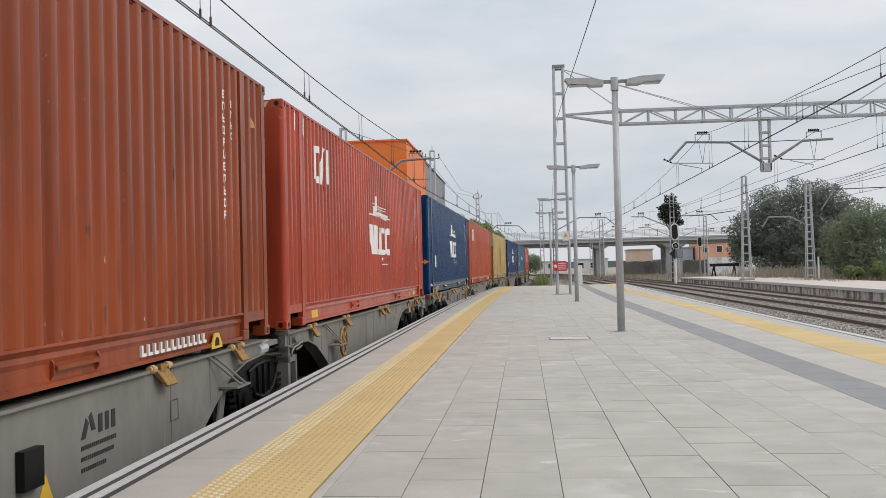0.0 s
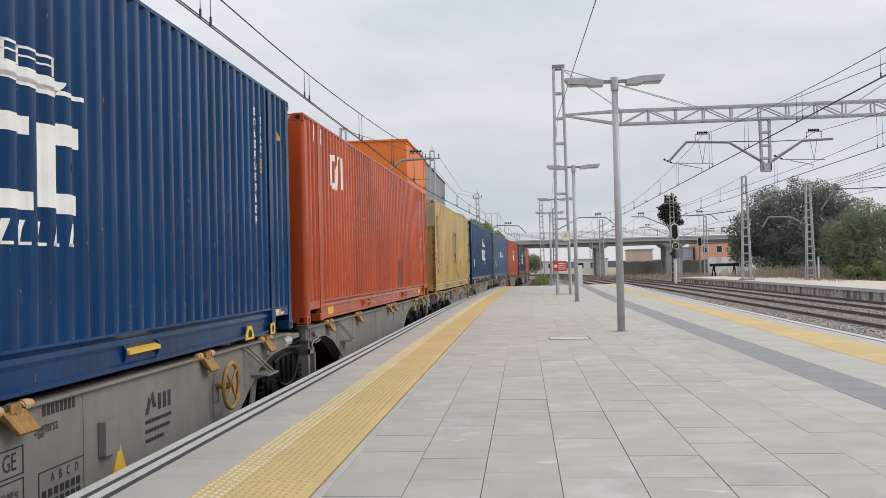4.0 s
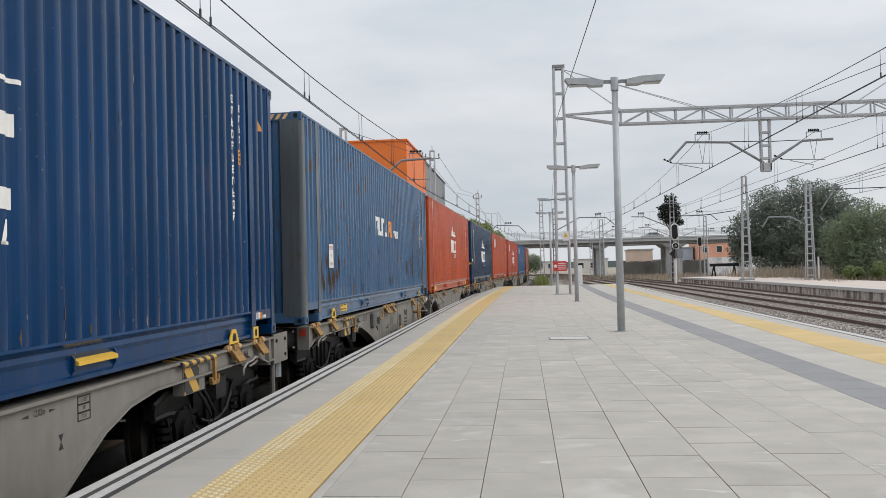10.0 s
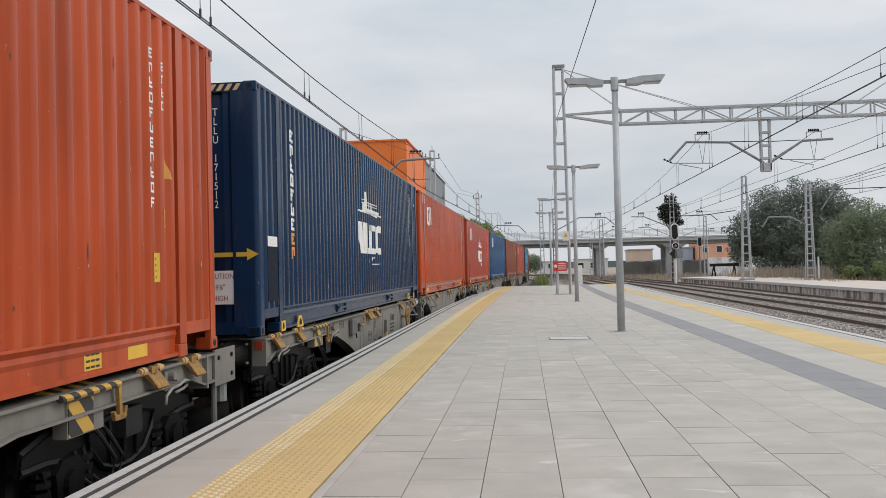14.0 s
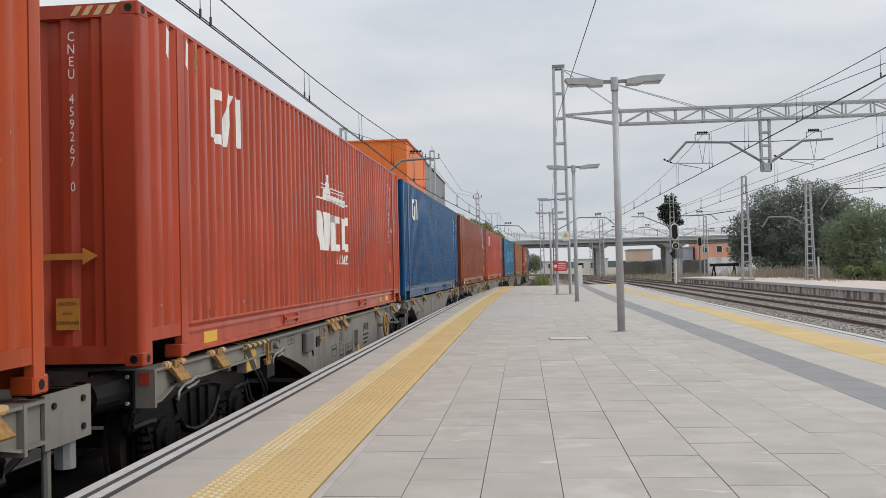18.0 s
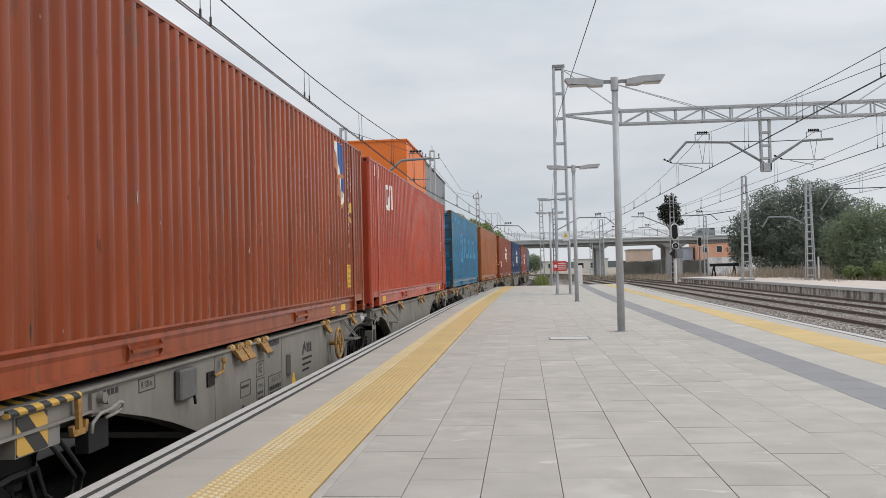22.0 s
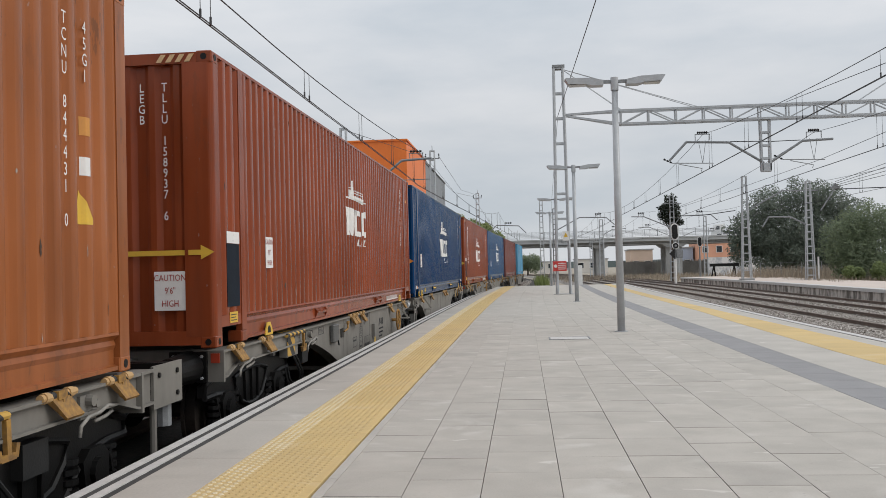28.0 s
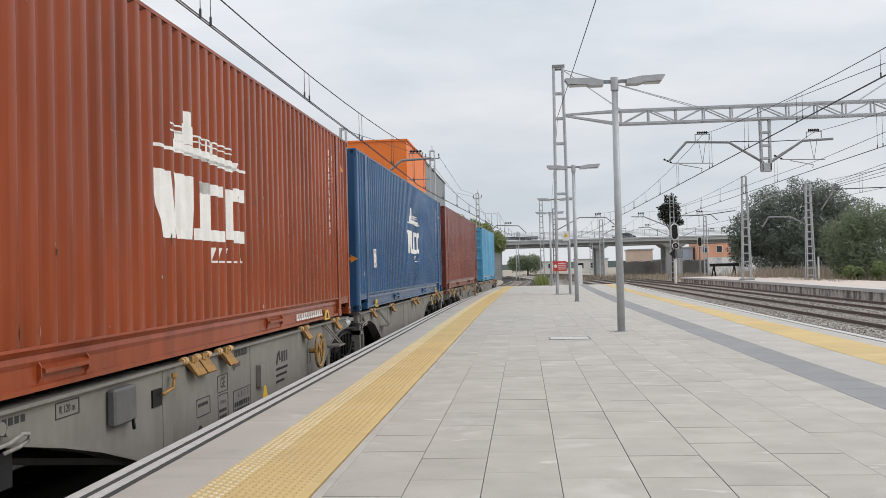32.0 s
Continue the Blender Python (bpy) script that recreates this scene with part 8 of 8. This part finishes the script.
tree("tree", "sparse yellowish tree in front of the warehouse", -8.6, 52, -0.98, 3.5, [(-1.2, 0, 6.4, 1.4, 1, 1.2), (0.6, 0, 6.1, 1.6, 1, 1.0), (1.8, 0, 5.2, 1.2, 1, 1.0)], 3000, 0.10, leaf_material("yellowing_leaves", (0.16, 0.15, 0.07), (0.30, 0.28, 0.16)), 44)


def grass(name, label, area, count, h, mat_, seed):
    r = random.Random(seed)
    vs, fs = [], []
    for _ in range(count):
        x, y = area(r)
        a = r.uniform(0, 6.3)
        s = h * r.uniform(0.5, 1.2)
        w = 0.02 + 0.02 * s
        z = area.z
        k = len(vs)
        vs += [(x - w * math.cos(a), y - w * math.sin(a), z), (x + w * math.cos(a), y + w * math.sin(a), z), (x + r.uniform(-0.3, 0.3) * s, y + r.uniform(-0.3, 0.3) * s, z + s)]
        fs.append((k, k + 1, k + 2))
    me = bpy.data.meshes.new(name)
    me.from_pydata(vs, [], fs)
    me.materials.append(mat_)
    tagged(piece(name, me), label, "grass", kind="stuff")


def patch(x0, x1, y0, y1, z):
    f = lambda r: (r.uniform(x0, x1), r.uniform(y0, y1))
    class Area:
        pass
    a = Area()
    def call(r):
        return f(r)
    call.z = z
    return call


grass("dry_grass", "tall dry grass behind the far platform", patch(19.5, 45, 76, 90, -0.95), 9000, 1.6, STRAW, 51)
grass("dry_grass", "short dry grass along the far platform", patch(19.4, 30, 58, 72, -0.9), 4000, 1.0, STRAW, 52)
grass("green_grass", "green weeds at the platform's end", patch(0.8, 1.7, 62.0, 68, -0.2), 420, 0.85, YOUNGLEAF, 53)
grass("dry_grass", "weeds along the boundary", patch(5, 30, 110, 160, -0.98), 5000, 0.8, STRAW, 54)


# ---------- traffic on the bridge ----------
def road_wheel(parent, x, y, r):
    bm = bm_new()
    tube(bm, (x, y - 0.11, r), (x, y + 0.11, r), r, 16)
    w_ = part("wheel", bm, RUBBER, parent)
    bm = bm_new()
    tube(bm, (x, y - 0.13, r), (x, y - 0.111, r), r * 0.6, 12)
    part("rim", bm, GALV, w_)


def vehicle(name, label, paint, outline, windows, axles, half=0.9, r=0.32, extra=()):
    """A road vehicle that faces -x: body from its side outline, panes let in, wheels on axles; extra: more outlines with a material."""
    t = thing(name, label, "vehicle", group="traffic on the bridge")
    bm = bm_new()
    prism(bm, outline, "y", -half, half)
    bmesh.ops.bevel(bm, geom=bm.edges[:], offset=0.05, segments=1, affect="EDGES")
    part("body", bm, paint, t)
    for nm, poly, h_, m_ in extra:
        bm = bm_new()
        prism(bm, poly, "y", -h_, h_)
        part(nm, bm, m_, t)
    for poly in windows:
        bm = bm_new()
        prism(bm, poly, "y", -half - 0.006, half + 0.006)
        part("window", bm, bpy.data.materials["window_glass"], t)
    for x in axles:
        for sy in (-1, 1):
            road_wheel(t, x, sy * (half - 0.1), r)
    return t


def car(label, paint):
    return vehicle("car", label, paint, [(-2.1, 0.3), (2.05, 0.3), (2.1, 0.9), (1.6, 1.0), (1.0, 1.45), (-0.5, 1.45), (-1.2, 0.95), (-2.05, 0.8)],
                   [[(-1.0, 0.98), (-0.1, 0.98), (-0.1, 1.36), (-0.48, 1.36)], [(0.0, 0.98), (1.35, 1.0), (0.95, 1.36), (0.0, 1.36)]], (-1.3, 1.3))


CARGREY = mat("silver_car_paint", (0.45, 0.46, 0.47), (0.40, 0.41, 0.42), 0.3, 0.3, bump=0)
CARDARK = mat("dark_car_paint", (0.05, 0.055, 0.065), (0.04, 0.045, 0.05), 0.3, bump=0)
CARWHITE = mat("white_car_paint", (0.75, 0.75, 0.74), (0.68, 0.68, 0.67), 0.4, bump=0)
# each: thing, the second at which it passes x = 25 on the bridge, metres a second
traffic = [
    (car("silver car on the road bridge", CARGREY), 9.87, 12.5),
    (car("white car on the road bridge", CARWHITE), 11.62, 12.5),
    (vehicle("van", "grey delivery van on the road bridge", mat("grey_van_paint", (0.20, 0.215, 0.22), (0.16, 0.17, 0.18), 0.5, bump=0),
             [(-1.9, 0.35), (1.9, 0.35), (1.9, 1.9), (-0.9, 1.9), (-1.4, 1.2), (-1.9, 1.0)], [[(-1.25, 1.2), (-0.5, 1.2), (-0.5, 1.7), (-0.93, 1.7)]], (-1.2, 1.2), 0.9, 0.32), 22.68, 11.2),
    (vehicle("flatbed_truck", "white-cabbed flatbed truck on the road bridge", CARWHITE,
             [(-4.0, 0.5), (-2.3, 0.5), (-2.3, 2.55), (-3.5, 2.55), (-3.95, 1.6)], [[(-3.7, 1.6), (-2.9, 1.6), (-2.9, 2.2), (-3.42, 2.2)]], (-3.0, 1.4, 2.6), 1.1, 0.45,
             extra=(("flatbed", [(-2.2, 0.75), (4.2, 0.75), (4.2, 1.25), (-2.2, 1.25)], 1.1, CARDARK), ("crane_post", [(-2.1, 1.25), (-1.8, 1.25), (-1.75, 2.7), (-2.0, 2.7)], 0.2, CARWHITE),
                    ("load", [(0.2, 1.25), (0.9, 1.25), (0.9, 2.2), (0.2, 2.2)], 0.7, CARWHITE))), 29.33, 9.9),
    (car("dark car that follows the truck over the bridge", CARDARK), 31.35, 10.2),
]


# ---------- everything that moves ----------
def motions():
    times = [i * 0.5 for i in range(65)]
    for ob, mid, z, base in riders:
        rows = []
        for t in times:
            s = mid - run(t)
            if base:
                a, b = on_track(s - base), on_track(s + base)
            else:
                a, b = on_track(s + 1.0), on_track(s + 13.8)
            psi = math.atan2(b[0] - a[0], b[1] - a[1])
            if base:
                x, y = (a[0] + b[0]) / 2, (a[1] + b[1]) / 2
            else:
                x, y = a[0] - math.sin(psi) * 1.0, a[1] - math.cos(psi) * 1.0
            rows.append((t, pose(x, y, z, 0, 0, -math.degrees(psi))))
        walk(ob, rows)
    for ob, when, speed in traffic:
        walk(ob, [(t, pose(25 - speed * (t - when), BY + 1.0, 5.55)) for t in range(0, 33)])
    # wheels roll without slip
    turn, t, last = [], 0.0, None
    while t < 32.0:
        a = math.degrees(run(t) / 0.46)
        if last is None or a - last >= 48:
            turn.append((t, a))
            last = a
        t += 1 / 30
    turn.append((32.0, math.degrees(run(32.0) / 0.46)))
    for ws in wheels:
        m = ws.matrix_basis.copy()
        walk(ws, [(t, Matrix.Translation(m.translation) @ pose(0, 0, 0, a % 360, 0, 0)) for t, a in turn])


motions()
